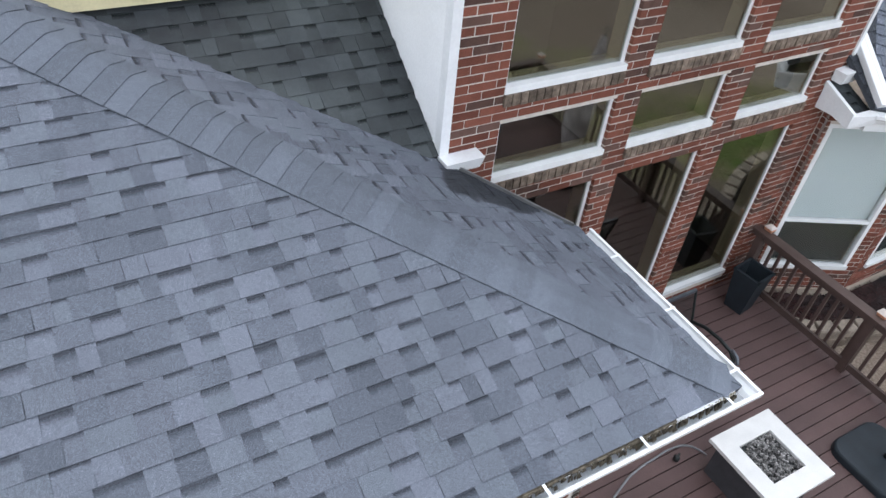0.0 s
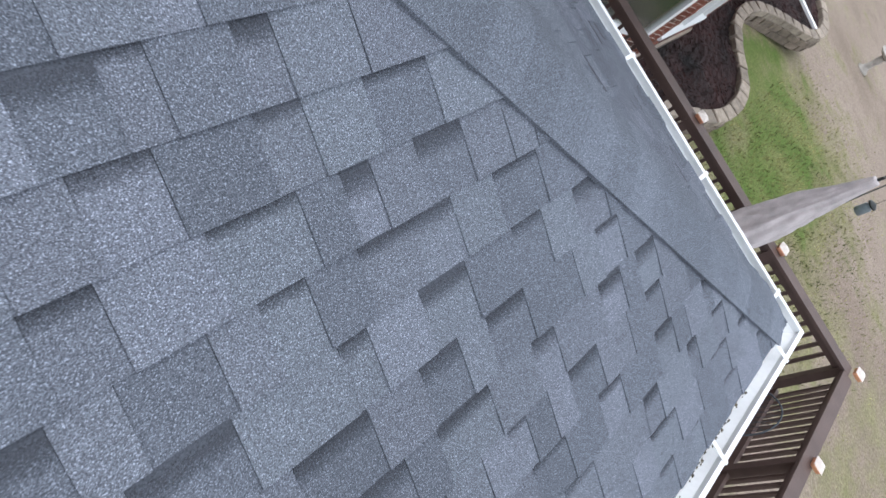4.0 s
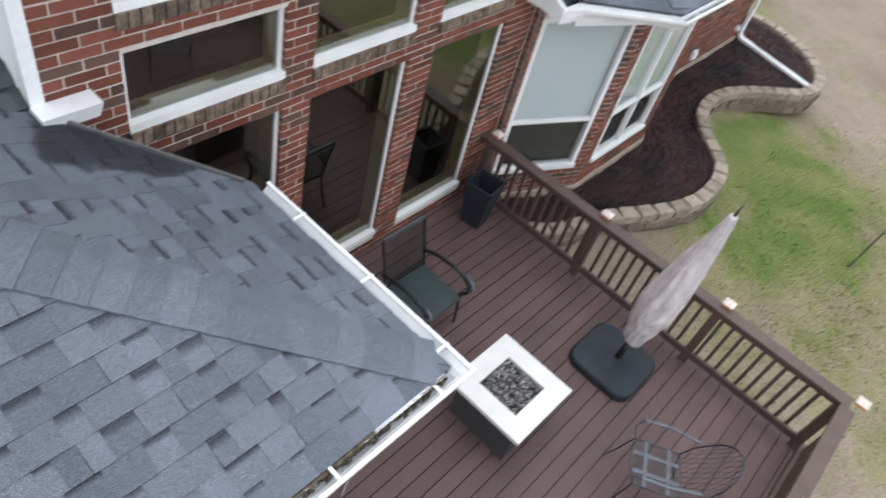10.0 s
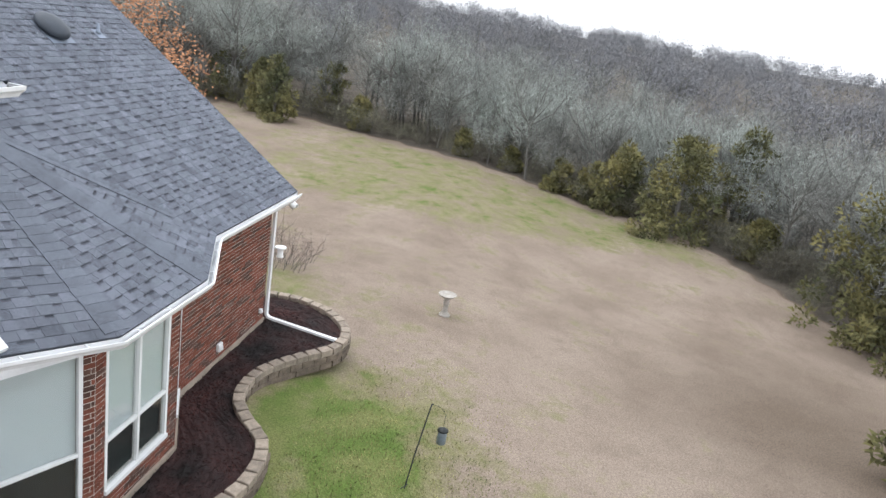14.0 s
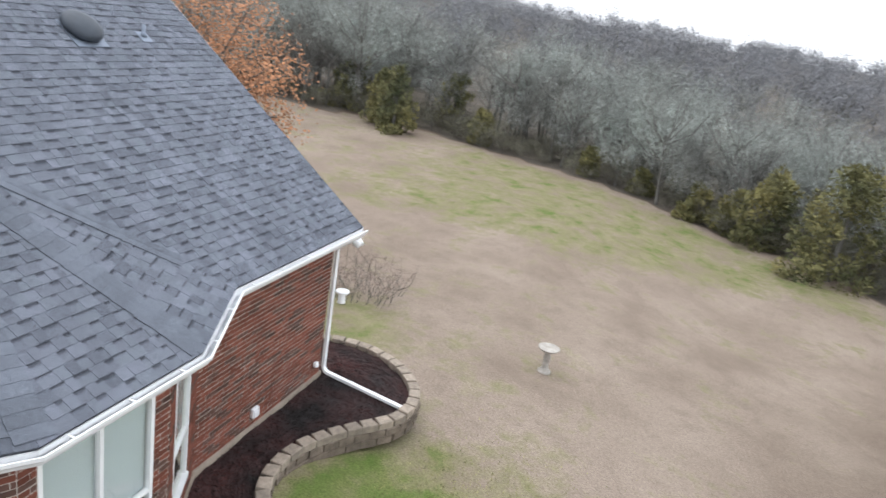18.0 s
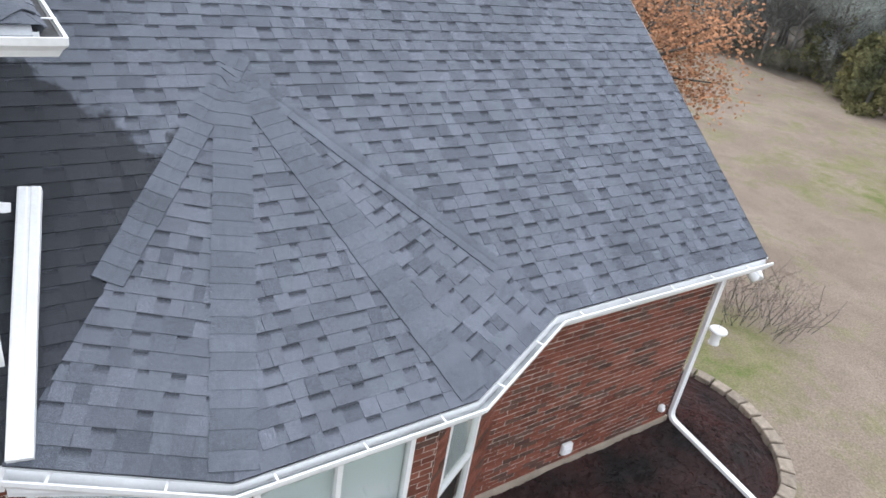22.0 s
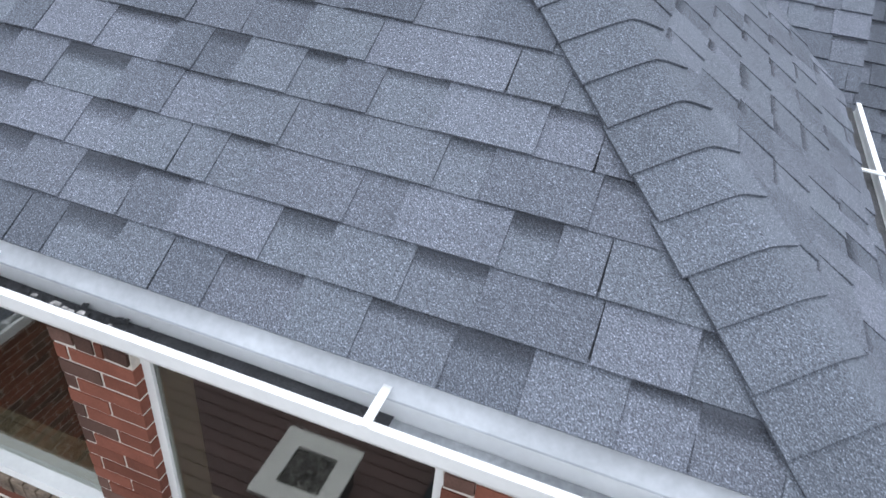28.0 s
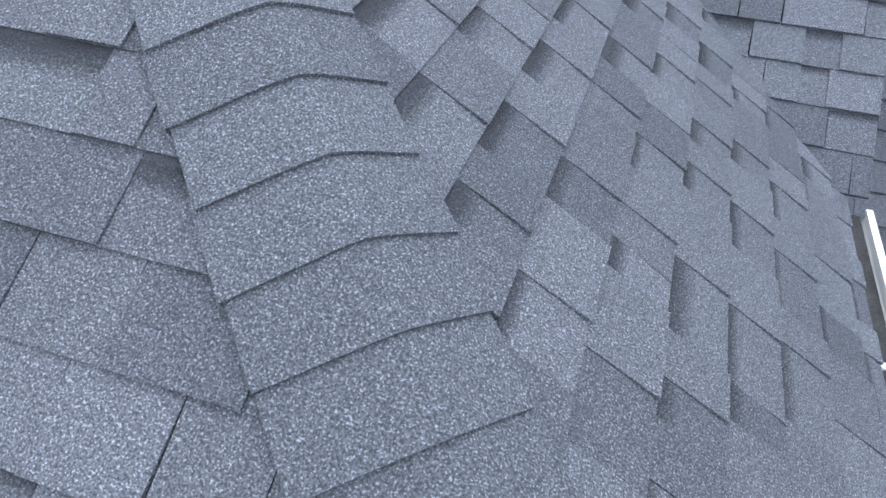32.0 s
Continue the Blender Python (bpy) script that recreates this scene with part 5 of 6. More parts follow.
def downspout(points, size, label):
    """A rectangular ribbed downspout: long pipes, and short runs joined into elbows."""
    d = thing("downspout", (0, 0, 0), label, "downspout")
    pts = [Vector(p) for p in points]
    w, h = size
    flat = pts[-1] - pts[0]
    s = Vector((flat.x, flat.y, 0)).cross(Vector((0, 0, 1))).normalized()
    rings = []
    for k, p in enumerate(pts):
        a = (p - pts[k - 1]).normalized() if k else (pts[1] - p).normalized()
        b = (pts[k + 1] - p).normalized() if k < len(pts) - 1 else a
        t = (a + b).normalized()
        n = t.cross(s).normalized() / max(0.5, t.dot(a))
        rings.append([tuple(p + s * w * u + n * h * v) for u, v in SECTION])
    m, k = len(SECTION), 0
    while k < len(pts) - 1:
        e = k + 1
        if (pts[e] - pts[k]).length < 0.13:
            while e < len(pts) - 1 and (pts[e + 1] - pts[e]).length < 0.13:
                e += 1
        vs = [v for ring in rings[k:e + 1] for v in ring]
        fs = [(r * m + i, r * m + (i + 1) % m, (r + 1) * m + (i + 1) % m, (r + 1) * m + i) for r in range(e - k) for i in range(m)]
        if k == 0:
            fs.append(tuple(range(m))[::-1])
        if e == len(pts) - 1:
            fs.append(tuple(range((e - k) * m, (e - k + 1) * m)))
        piece("elbow" if (pts[k + 1] - pts[k]).length < 0.13 else "pipe", vs, fs, WHITE, d)
        k = e
    return d


downspout([(XR + 0.115, 0.66, SOFFIT), (XR + 0.115, 0.70, 0.50), (XR + 0.119, 0.707, 0.455), (XR + 0.132, 0.730, 0.410), (XR + 0.154, 0.768, 0.372), (XR + 0.180, 0.808, 0.347), (XR + 0.212, 0.850, 0.330)], (0.095, 0.07), "white downspout ending above main roof")
downspout([(3.83, 1.03, main_z(1.03) + 0.075), (3.64, 0.2, main_z(0.2) + 0.065), (3.47, -0.57, main_z(-0.57) + 0.06)], (0.155, 0.085), "white downspout lying down the roof slope")
downspout([(11.56, -0.52, -0.92), (11.54, -0.12, -1.25), (11.54, -0.12, -3.60), (11.54, -0.135, -3.66), (11.537, -0.175, -3.705), (11.534, -0.23, -3.725), (11.45, -1.90, -3.86)], (0.085, 0.06), "white corner downspout with long ground extension")

# ---- deck ----
deck = tagged(new("deck"), "brown board deck behind the house", "deck", kind="structure")
DX = 3.32
y = -4.90
while y < -0.02:
    x0 = -8.0 if y < -2.2 else -1.2
    piece("deck_board", boxv(x0, DX, y, min(y + 0.140, -0.005), DECK - 0.03, DECK + 0.002 * math.sin(y * 9)), BOXF, DECKB, deck)
    y += 0.1515
piece("rim_board", boxv(DX + 0.002, DX + 0.04, -4.94, 0.0, DECK - 0.26, DECK - 0.004), BOXF, RAILB, deck)
piece("rim_board", boxv(-8.0, DX + 0.04, -4.945, -4.905, DECK - 0.26, DECK - 0.004), BOXF, RAILB, deck)
piece("joist_frame", boxv(-8.0, DX, -4.90, -0.02, DECK - 0.3, DECK - 0.034), BOXF, RAILB, deck, "dark frame under boards")

rail = thing("railing", (0, 0, 0), "brown stained deck railing with square balusters", "railing")
RX, RY, CAPZ = 3.22, -4.80, -2.76


def rail_run(a, b, posts):
    """Cap, two rails, posts and balusters from a to b in plan."""
    a, b = Vector((*a, 0)), Vector((*b, 0))
    d = (b - a).normalized()
    m = Matrix((d, Vector((-d.y, d.x, 0)), Vector((0, 0, 1)))).transposed().to_4x4()
    m.translation = a
    L = (b - a).length

    def bit(name, x0, x1, y0, y1, z0, z1):
        piece(name, [tuple(m @ Vector(v)) for v in boxv(x0, x1, y0, y1, z0, z1)], BOXF, RAILB, rail)

    bit("cap_rail", 0, L, -0.075, 0.075, CAPZ, CAPZ + 0.038)
    bit("top_rail", 0, L, -0.02, 0.02, CAPZ - 0.09, CAPZ - 0.002)
    bit("bottom_rail", 0, L, -0.02, 0.02, DECK + 0.07, DECK + 0.16)
    for s in posts:
        bit("post", s - 0.046, s + 0.046, -0.05, 0.05, DECK - 0.02, CAPZ - 0.001)
    s = 0.06
    while s < L - 0.03:
        if all(abs(s - p) > 0.08 for p in posts):
            bit("baluster", s - 0.018, s + 0.018, 0.021, 0.057, DECK + 0.06, CAPZ - 0.01)
        s += 0.125


rail_run((RX, 0.0), (RX, RY), [0.12, 1.77, 3.35, 4.75])
rail_run((RX - 0.08, RY), (-7.9, RY), [1.45, 3.0, 4.55, 6.1, 7.65, 9.2])


BIRDPALE = material("pale_lamp_top", (0.62, 0.55, 0.50), 0.5, var=0.1, scale=20, fine=90)


def cap_light(x, y):
    c = thing("post_cap_light", (x, y, CAPZ + 0.04), "small copper solar light on railing", "lamp", "lights along the railing")
    cap = part("cap", bevel_box(-0.055, 0.055, -0.055, 0.055, 0.0, 0.05, 0.012), COPPER, c, "copper lamp body")
    vs = [(-0.062, -0.062, 0.05), (0.062, -0.062, 0.05), (0.062, 0.062, 0.05), (-0.062, 0.062, 0.05), (-0.02, -0.02, 0.082), (0.02, -0.02, 0.082), (0.02, 0.02, 0.082), (-0.02, 0.02, 0.082)]
    piece("roof", vs, BOXF, BIRDPALE, cap, "pale pyramid top")
    return c


for x, y in ((3.29, -0.14), (3.29, -1.79), (3.29, -3.375), (3.28, -4.88), (1.75, -4.88), (0.2, -4.88), (-1.35, -4.88), (-2.9, -4.88)):
    cap_light(x, y)


# ---- things on the deck ----
def fire_pit():
    x0, x1, y0, y1, zt = 0.565, 1.41, -2.815, -1.975, -3.12
    hx0, hx1, hy0, hy1 = 0.765, 1.215, -2.62, -2.17
    t = thing("fire_pit_table", (0, 0, 0), "square fire pit table with pale stone top on deck", "fire pit")
    for a in ((x0, x1, y0, hy0), (x0, x1, hy1, y1), (x0, hx0, hy0, hy1), (hx1, x1, hy0, hy1)):
        piece("top_slab", boxv(*a, zt - 0.045, zt), BOXF, TILE, t)
    b = 0.075
    for a in ((x0 + b, x1 - b, y0 + b, y0 + b + 0.03), (x0 + b, x1 - b, y1 - b - 0.03, y1 - b), (x0 + b, x0 + b + 0.03, y0 + b + 0.03, y1 - b - 0.03), (x1 - b - 0.03, x1 - b, y0 + b + 0.03, y1 - b - 0.03)):
        piece("side_panel", boxv(*a, DECK + 0.002, zt - 0.045), BOXF, WICKER, t)
    pan = piece("burner_pan", boxv(hx0, hx1, hy0, hy1, zt - 0.10, zt - 0.06), BOXF, IRON, t, "black burner pan")
    rng = random.Random(14)
    rk = Lump()
    for k in range(430):
        x, y, s = rng.uniform(hx0 + 0.012, hx1 - 0.012), rng.uniform(hy0 + 0.012, hy1 - 0.012), rng.uniform(0.009, 0.018)
        m = Matrix.Translation((x, y, zt - 0.055 + rng.uniform(0, 0.03))) @ Euler((rng.random() * 6, rng.random() * 6, rng.random() * 6)).to_matrix().to_4x4()
        rk.box(-s, s, -s * 0.8, s * 0.8, -s * 0.6, s * 0.6, m)
    tagged(rk.out("lava_rock", LAVA, pan, "glossy grey fire glass"), kind="stuff")


fire_pit()


def gas_hose():
    h = thing("gas_hose", (0, 0, DECK + 0.014), "grey gas hose lying on deck beside fire pit", "hose")
    path = spline([(0.80, -1.93), (0.71, -1.76), (0.50, -1.70), (0.28, -1.71), (0.05, -1.73), (-0.15, -1.77), (-0.44, -1.88), (-0.75, -2.02)], 0.04)
    piece("tube", *tube([(p.x, p.y, 0.004 * math.sin(k)) for k, p in enumerate(path)], 0.012, 8), HOSE, h, smooth=True)
    f = thing("hose_fitting", (0.46, -1.82, DECK + 0.002), "small black gas fitting on deck boards", "fitting", turn=20)
    piece("body", *lathe([(0.028, 0.0), (0.034, 0.012), (0.034, 0.05), (0.02, 0.065)], 12), IRON, f)
    piece("nipple", *tube([(0.03, 0, 0.03), (0.075, 0, 0.03)], 0.012, 8), IRON, f)



def rounded_slab(cx, cy, w, r, z0, z1, lip):
    vs, fs, n = [], [], 8
    ring = []
    for sx, sy, a0 in ((1, 1, 0), (-1, 1, 90), (-1, -1, 180), (1, -1, 270)):
        for k in range(n + 1):
            a = radians(a0 + 90 * k / n)
            ring.append((sx * (w - r) + r * math.cos(a), sy * (w - r) + r * math.sin(a)))
    m = len(ring)
    lev = [(1.0, z0), (1.0, z1 - lip), (0.985, z1 - lip * 0.4), (0.95, z1), (0.6, z1 + 0.012), (0.12, z1 + 0.02)]
    for s, z in lev:
        vs += [(cx + x * s, cy + y * s, z) for x, y in ring]
    for i in range(len(lev) - 1):
        fs += [(i * m + k, i * m + (k + 1) % m, (i + 1) * m + (k + 1) % m, (i + 1) * m + k) for k in range(m)]
    return vs, fs + [tuple(range(m))[::-1], tuple(range((len(lev) - 1) * m, len(lev) * m))]


def umbrella():
    base = thing("umbrella_base", (0, 0, 0), "dark grey plastic weighted umbrella base on deck", "umbrella base")
    vs, fs = rounded_slab(2.47, -2.83, 0.395, 0.17, DECK + 0.002, DECK + 0.10, 0.035)
    piece("weight", vs, fs, PLASTIC, base, smooth=False)
    lump = Lump()
    lump.bar((2.50, -2.85, DECK + 0.11), (2.53, -2.86, DECK + 0.38), 0.034, 12)
    socket = lump.out("socket", IRON, base, "black pole socket", True)
    lump = Lump()
    lump.bar((2.53, -2.86, DECK + 0.30), (2.60, -2.88, DECK + 0.31), 0.012, 8)
    lump.bar((2.60, -2.88, DECK + 0.31), (2.62, -2.885, DECK + 0.31), 0.022, 8)
    lump.out("knob", IRON, socket)
    u = thing("patio_umbrella", (0, 0, 0), "closed patio umbrella in wrinkled grey cover", "umbrella")
    a, b = Vector((2.53, -2.86, DECK + 0.36)), Vector((2.775, -2.955, -1.40))
    d = (b - a).normalized()
    s = d.cross(Vector((0, 1, 0))).normalized()
    t = d.cross(s)
    L = (b - a).length
    n, m = 56, 70
    vs, fs = [], []
    for i in range(m + 1):
        f = i / m
        r = 1.32 * (0.105 + 0.085 * math.sin(min(1, f * 1.5) * math.pi * 0.5) - 0.155 * max(0, f - 0.30) / 0.70)
        c = a + d * (0.10 + f * (L - 0.13)) + s * 0.02 * math.sin(f * 7)
        for k in range(n):
            ang = 2 * math.pi * k / n
            fold = abs(noise.noise(Vector((math.cos(ang) * 2.9 + f * 2.0, math.sin(ang) * 2.9, f * 2.2))))
            fine = abs(noise.noise(Vector((math.cos(ang) * 3.0 - f * 4.0, math.sin(ang) * 3.0, f * 8.0))))
            w = 0.97 + 0.07 * math.sin(ang * 3 + f * 2) + 0.44 * fold - 0.20 * fine
            vs.append(tuple(c + r * w * (s * math.cos(ang) + t * 0.85 * math.sin(ang))))
    for i in range(m):
        fs += [(i * n + k, i * n + (k + 1) % n, (i + 1) * n + (k + 1) % n, (i + 1) * n + k) for k in range(n)]
    piece("cover", vs, fs + [tuple(range(n))[::-1], tuple(range(m * n, (m + 1) * n))], FABRIC, u, smooth=True)
    lump = Lump()
    lump.bar(a, a + d * 0.14, 0.022, 10)
    lump.out("pole", IRON, u, "black pole", True)
    lump = Lump()
    lump.bar(b - d * 0.03, b + d * 0.02, 0.014, 8)
    lump.out("finial", IRON, u, "small dark finial")
    ring = [b + d * 0.06 + (s * math.cos(k * math.pi / 8) + d * math.sin(k * math.pi / 8)) * 0.045 for k in range(17)]
    piece("hanging_loop", *tube(ring, 0.006, 6), IRON, u, "black hanging loop", True)


umbrella()


def patio_chair(at, turn):
    c = thing("patio_chair", at, "dark metal patio chair with green seat pad and mesh back", "chair", turn=turn)
    w, dp = 0.29, 0.27
    for sx in (-1, 1):
        x = sx * w
        piece("front_leg", *tube([(x, dp + 0.03, 0.0), (x, dp + 0.01, 0.22), (x, dp - 0.01, 0.40)], 0.015, 8), IRON, c)
        piece("back_leg", *tube([(x, -dp - 0.10, 0.0), (x, -dp - 0.02, 0.25), (x, -dp, 0.42), (x, -dp - 0.06, 0.70), (x, -dp - 0.15, 1.02)], 0.016, 8), IRON, c)
        piece("side_rail", *tube([(x, -dp, 0.40), (x, 0.0, 0.395), (x, dp, 0.40)], 0.017, 8), IRON, c)
        arm = [(x * 1.02, -dp - 0.06, 0.60), (x * 1.07, -0.14, 0.675), (x * 1.10, 0.08, 0.69), (x * 1.10, dp - 0.03, 0.665), (x * 1.09, dp + 0.05, 0.60), (x * 1.06, dp + 0.06, 0.52), (x * 1.03, dp + 0.01, 0.46), (x, dp - 0.01, 0.40)]
        piece("armrest", *tube(arm, 0.022, 10), IRON, c, smooth=True)
        piece("scroll", *tube([(x * 1.10, dp - 0.02, 0.69), (x * 1.10, dp + 0.07, 0.665), (x * 1.10, dp + 0.105, 0.60), (x * 1.10, dp + 0.07, 0.545), (x * 1.10, dp + 0.03, 0.575)], 0.021, 10), SILVER, c, "worn grey scrolled arm end", True)
    for y, z in ((-dp - 0.15, 1.02), (-dp - 0.01, 0.46)):
        piece("back_rail", boxv(-w, w, y - 0.014, y + 0.014, z - 0.025, z + 0.02), BOXF, SILVER if z > 1 else IRON, c)
    piece("front_rail", boxv(-w, w, dp - 0.012, dp + 0.012, 0.372, 0.402), BOXF, IRON, c)
    part("seat_pad", bevel_box(-w + 0.018, w - 0.018, -dp + 0.01, dp + 0.03, 0.395, 0.455, 0.022, 3), PAD, c, "dark green seat pad", True)
    net = Lump()
    n = 34
    for k in range(n + 1):
        x = -w + 2 * w * k / n
        net.bar((x, -dp - 0.015, 0.47), (x, -dp - 0.065, 0.72), 0.0022, 3)
        net.bar((x, -dp - 0.065, 0.72), (x, -dp - 0.15, 1.01), 0.0022, 3)
    for k in range(30):
        f = k / 29
        y, z = (-dp - 0.015 - 0.1 * f, 0.47 + 0.5 * f) if f < 0.5 else (-dp - 0.065 - 0.17 * (f - 0.5), 0.72 + 0.58 * (f - 0.5))
        net.bar((-w, y, z), (w, y, z), 0.0022, 3)
    tagged(net.out("mesh_back", IRON, c, "see-through dark mesh back"), kind="stuff")
    return c


HOSE = material("grey_hose", (0.22, 0.22, 0.23), 0.5, var=0.15, scale=9, fine=90)
gas_hose()
# black iron with the sky's blue-grey reflection put into its base colour
CHAIRIRON = material("sky_tinted_black_iron", (0.040, 0.047, 0.056), 0.5, metal=0.3, var=0.3, scale=9, fine=90)
SILVER = material("grey_iron", (0.10, 0.11, 0.125), 0.4, metal=0.35, var=0.25, scale=9, fine=90)
PAD = material("dark_green_pad", (0.030, 0.046, 0.046), 0.75, var=0.2, scale=9, fine=200, bump=0.3)
patio_chair((1.18, -1.05, DECK + 0.002), 180)


def wire_chair(at, turn):
    c = thing("wire_chair", at, "black wrought iron chair with woven wire back", "chair", "wire chairs on the deck", turn)
    w, dp, h = 0.235, 0.22, 0.42
    for sx in (-1, 1):
        piece("leg", *tube([(sx * w, dp, h), (sx * (w + 0.03), dp + 0.06, 0.12), (sx * (w + 0.02), dp + 0.11, 0.0), (sx * (w + 0.01), dp + 0.15, 0.02)], 0.0075, 6), CHAIRIRON, c)
        piece("leg", *tube([(sx * w, -dp, h), (sx * (w + 0.03), -dp - 0.08, 0.12), (sx * (w + 0.02), -dp - 0.13, 0.0), (sx * (w + 0.01), -dp - 0.17, 0.02)], 0.0075, 6), CHAIRIRON, c)
        arm = [(sx * (w + 0.02), -dp - 0.10, h + 0.24), (sx * (w + 0.07), -0.02, h + 0.25), (sx * (w + 0.06), dp, h + 0.24), (sx * (w + 0.03), dp + 0.06, h + 0.17), (sx * w, dp, h)]
        lump = Lump()
        for p, q in zip(arm, arm[1:]):
            d = (Vector(q) - Vector(p)).normalized()
            s = Vector((1, 0, 0)) * 0.014
            n = d.cross(Vector((1, 0, 0))).normalized() * 0.005
            lump.add([tuple(Vector(e) + u) for e in (p, q) for u in (-s - n, s - n, s + n, -s + n)], BOXF)
        lump.out("armrest", SILVER, c, "grey flat iron arm")
    ring = [(-w, -dp, h), (-w, dp, h), (0, dp + 0.03, h), (w, dp, h), (w, -dp, h), (0, -dp - 0.02, h), (-w, -dp, h)]
    piece("seat_frame", *tube(ring, 0.008, 6), CHAIRIRON, c)
    for k in range(2):
        x = -w * 0.4 + k * w * 0.8
        piece("seat_strap", boxv(x - 0.019, x + 0.019, -dp, dp, h - 0.004, h + 0.004), BOXF, SILVER, c, "grey flat seat strap")
    for k in range(2):
        y = -dp * 0.5 + k * dp
        piece("seat_strap", boxv(-w, w, y - 0.017, y + 0.017, h + 0.005, h + 0.011), BOXF, SILVER, c, "grey flat seat strap")
    net = Lump()
    for k in range(-9, 10):
        u = k * 0.1 * w
        net.bar((u, -dp, h - 0.001), (u, dp, h - 0.001), 0.0022, 4)
        net.bar((-w, k * 0.1 * dp, h - 0.001), (w, k * 0.1 * dp, h - 0.001), 0.0022, 4)
    tagged(net.out("seat_wires", CHAIRIRON, c, "woven black wire seat"), kind="stuff")
    hoop, n = [], 14
    for k in range(n + 1):
        a = math.pi * k / n
        hoop.append((-(w + 0.03) * math.cos(a), -dp - 0.08 - 0.25 * math.sin(a) ** 0.7, h + 0.12 + 0.42 * math.sin(a) ** 0.8))
    piece("back_hoop", *tube([(-w, -dp, h)] + hoop + [(w, -dp, h)], 0.0085, 6), CHAIRIRON, c)
    net = Lump()

    def on(u, v):
        e = 1 - v
        top = math.sqrt(max(0, 1 - (u / 1.02) ** 2))
        return (u * (w + 0.02), -dp - 0.03 - v * (0.05 + 0.25 * top ** 0.7) - 0.05 * (1 - u * u) * v * e * 2, h + v * (0.12 + 0.42 * top ** 0.8))

    for k in range(-7, 12):
        for sgn in (1, -1):
            pts = []
            for j in range(13):
                v = j / 12
                u = sgn * (k * 0.2 - 0.4 + v * 0.55)
                if -0.98 < u < 0.98:
                    pts.append(on(u, v))
            if len(pts) > 2:
                net.add(*tube(pts, 0.0023, 4))
    tagged(net.out("wire_back", CHAIRIRON, c, "woven black wire mesh"), kind="stuff")
    return c


wire_chair((1.45, -3.82, DECK + 0.002), 28)
wire_chair((0.30, -3.78, DECK + 0.002), -14)


def planter():
    p = thing("planter", (2.86, -0.43, DECK + 0.002), "tall square black planter beside brick wall", "planter", turn=8)
    a, b, t, h = 0.125, 0.175, 0.02, 0.60
    for k in range(4):
        m = Matrix.Rotation(math.pi / 2 * k, 4, "Z")
        vs = [(-a, -a, 0), (a, -a, 0), (a - t, -a + t, 0), (-a + t, -a + t, 0), (-b, -b, h), (b, -b, h), (b - t, -b + t, h), (-b + t, -b + t, h)]
        piece("side", [tuple(m @ Vector(v)) for v in vs], BOXF, PLASTIC, p)
    for k in range(4):
        m = Matrix.Rotation(math.pi / 2 * k, 4, "Z")
        vs = boxv(-b - 0.012, b + 0.012, -b - 0.012, -b + 0.02, h, h + 0.03)
        piece("rim", [tuple(m @ Vector(v)) for v in vs], BOXF, PLASTIC, p)
    piece("liner", boxv(-0.11, 0.11, -0.11, 0.11, 0.32, 0.34), BOXF, LINER, p, "blue grey inner pot")


LINER = material("blue_grey_liner", (0.14, 0.17, 0.19), 0.5, var=0.2, scale=8, fine=90)
planter()

# ---- planting bed ----
BED = [(3.42, -0.62), (3.56, -0.97), (3.99, -1.20), (4.75, -1.45), (5.5, -1.84), (6.15, -2.07), (6.84, -2.07), (7.40, -1.88), (7.85, -1.42), (8.35, -1.02), (8.95, -0.88), (9.6, -0.97),
       (10.35, -1.37), (11.05, -1.86), (11.75, -1.93), (12.35, -1.66), (12.85, -1.1), (13.12, -0.4), (13.1, 0.3), (12.8, 0.95), (12.2, 1.4), (11.6, 1.6)]


stones = thing("retaining_wall", (0, 0, 0), "low curved wall of tan blocks round mulch bed", "retaining wall")
rng = random.Random(17)
for row, top in ((0, -3.80), (1, -3.945), (2, -4.09)):
    ring = spline(BED, 0.30) if row != 1 else spline(BED, 0.30)
    shift = 0.15 if row == 1 else 0
    for a, b in zip(ring, ring[1:]):
        d = (b - a).normalized()
        c = (a + b) / 2 + d * shift
        if top - 0.14 < lawn(c.x, c.y) - 0.30:
            continue
        n = Vector((d.y, -d.x, 0))
        m = Matrix((d, -n, Vector((0, 0, 1)))).transposed().to_4x4()
        m = Matrix.Translation((c.x, c.y, top + rng.uniform(-0.006, 0.006))) @ m.to_3x3().to_4x4() @ Matrix.Rotation(rng.uniform(-0.05, 0.05), 4, "Z")
        o = 0.012 if row else 0.0
        w0, w1 = 0.142, 0.118
        vs = [(-w0, -0.09 - o, -0.138), (w0, -0.09 - o, -0.138), (w1, 0.12, -0.138), (-w1, 0.12, -0.138), (-w0, -0.09 - o, -0.012), (w0, -0.09 - o, -0.012), (w1, 0.12, -0.012), (-w1, 0.12, -0.012),
              (-w0 + 0.014, -0.074, 0), (w0 - 0.014, -0.074, 0), (w1 - 0.012, 0.108, 0), (-w1 + 0.012, 0.108, 0)]
        fs = BOXF[:1] + BOXF[2:] + [(8, 9, 10, 11), (4, 5, 9, 8), (5, 6, 10, 9), (6, 7, 11, 10), (7, 4, 8, 11)]
        # top course in the lighter stone, the courses below in the darker
        piece("block", [tuple(m @ Vector(v)) for v in vs], fs, STONE if row == 0 else DARKBLOCK, stones)

inner = [(p.x, p.y) for p in spline(BED, 0.15)]
house = [(11.6, 0.0), (8.0, 0.0), (6.62, -0.80), (4.70, -0.80), (3.42, -0.2)]
vs, fs = [], []
rows_n = 26
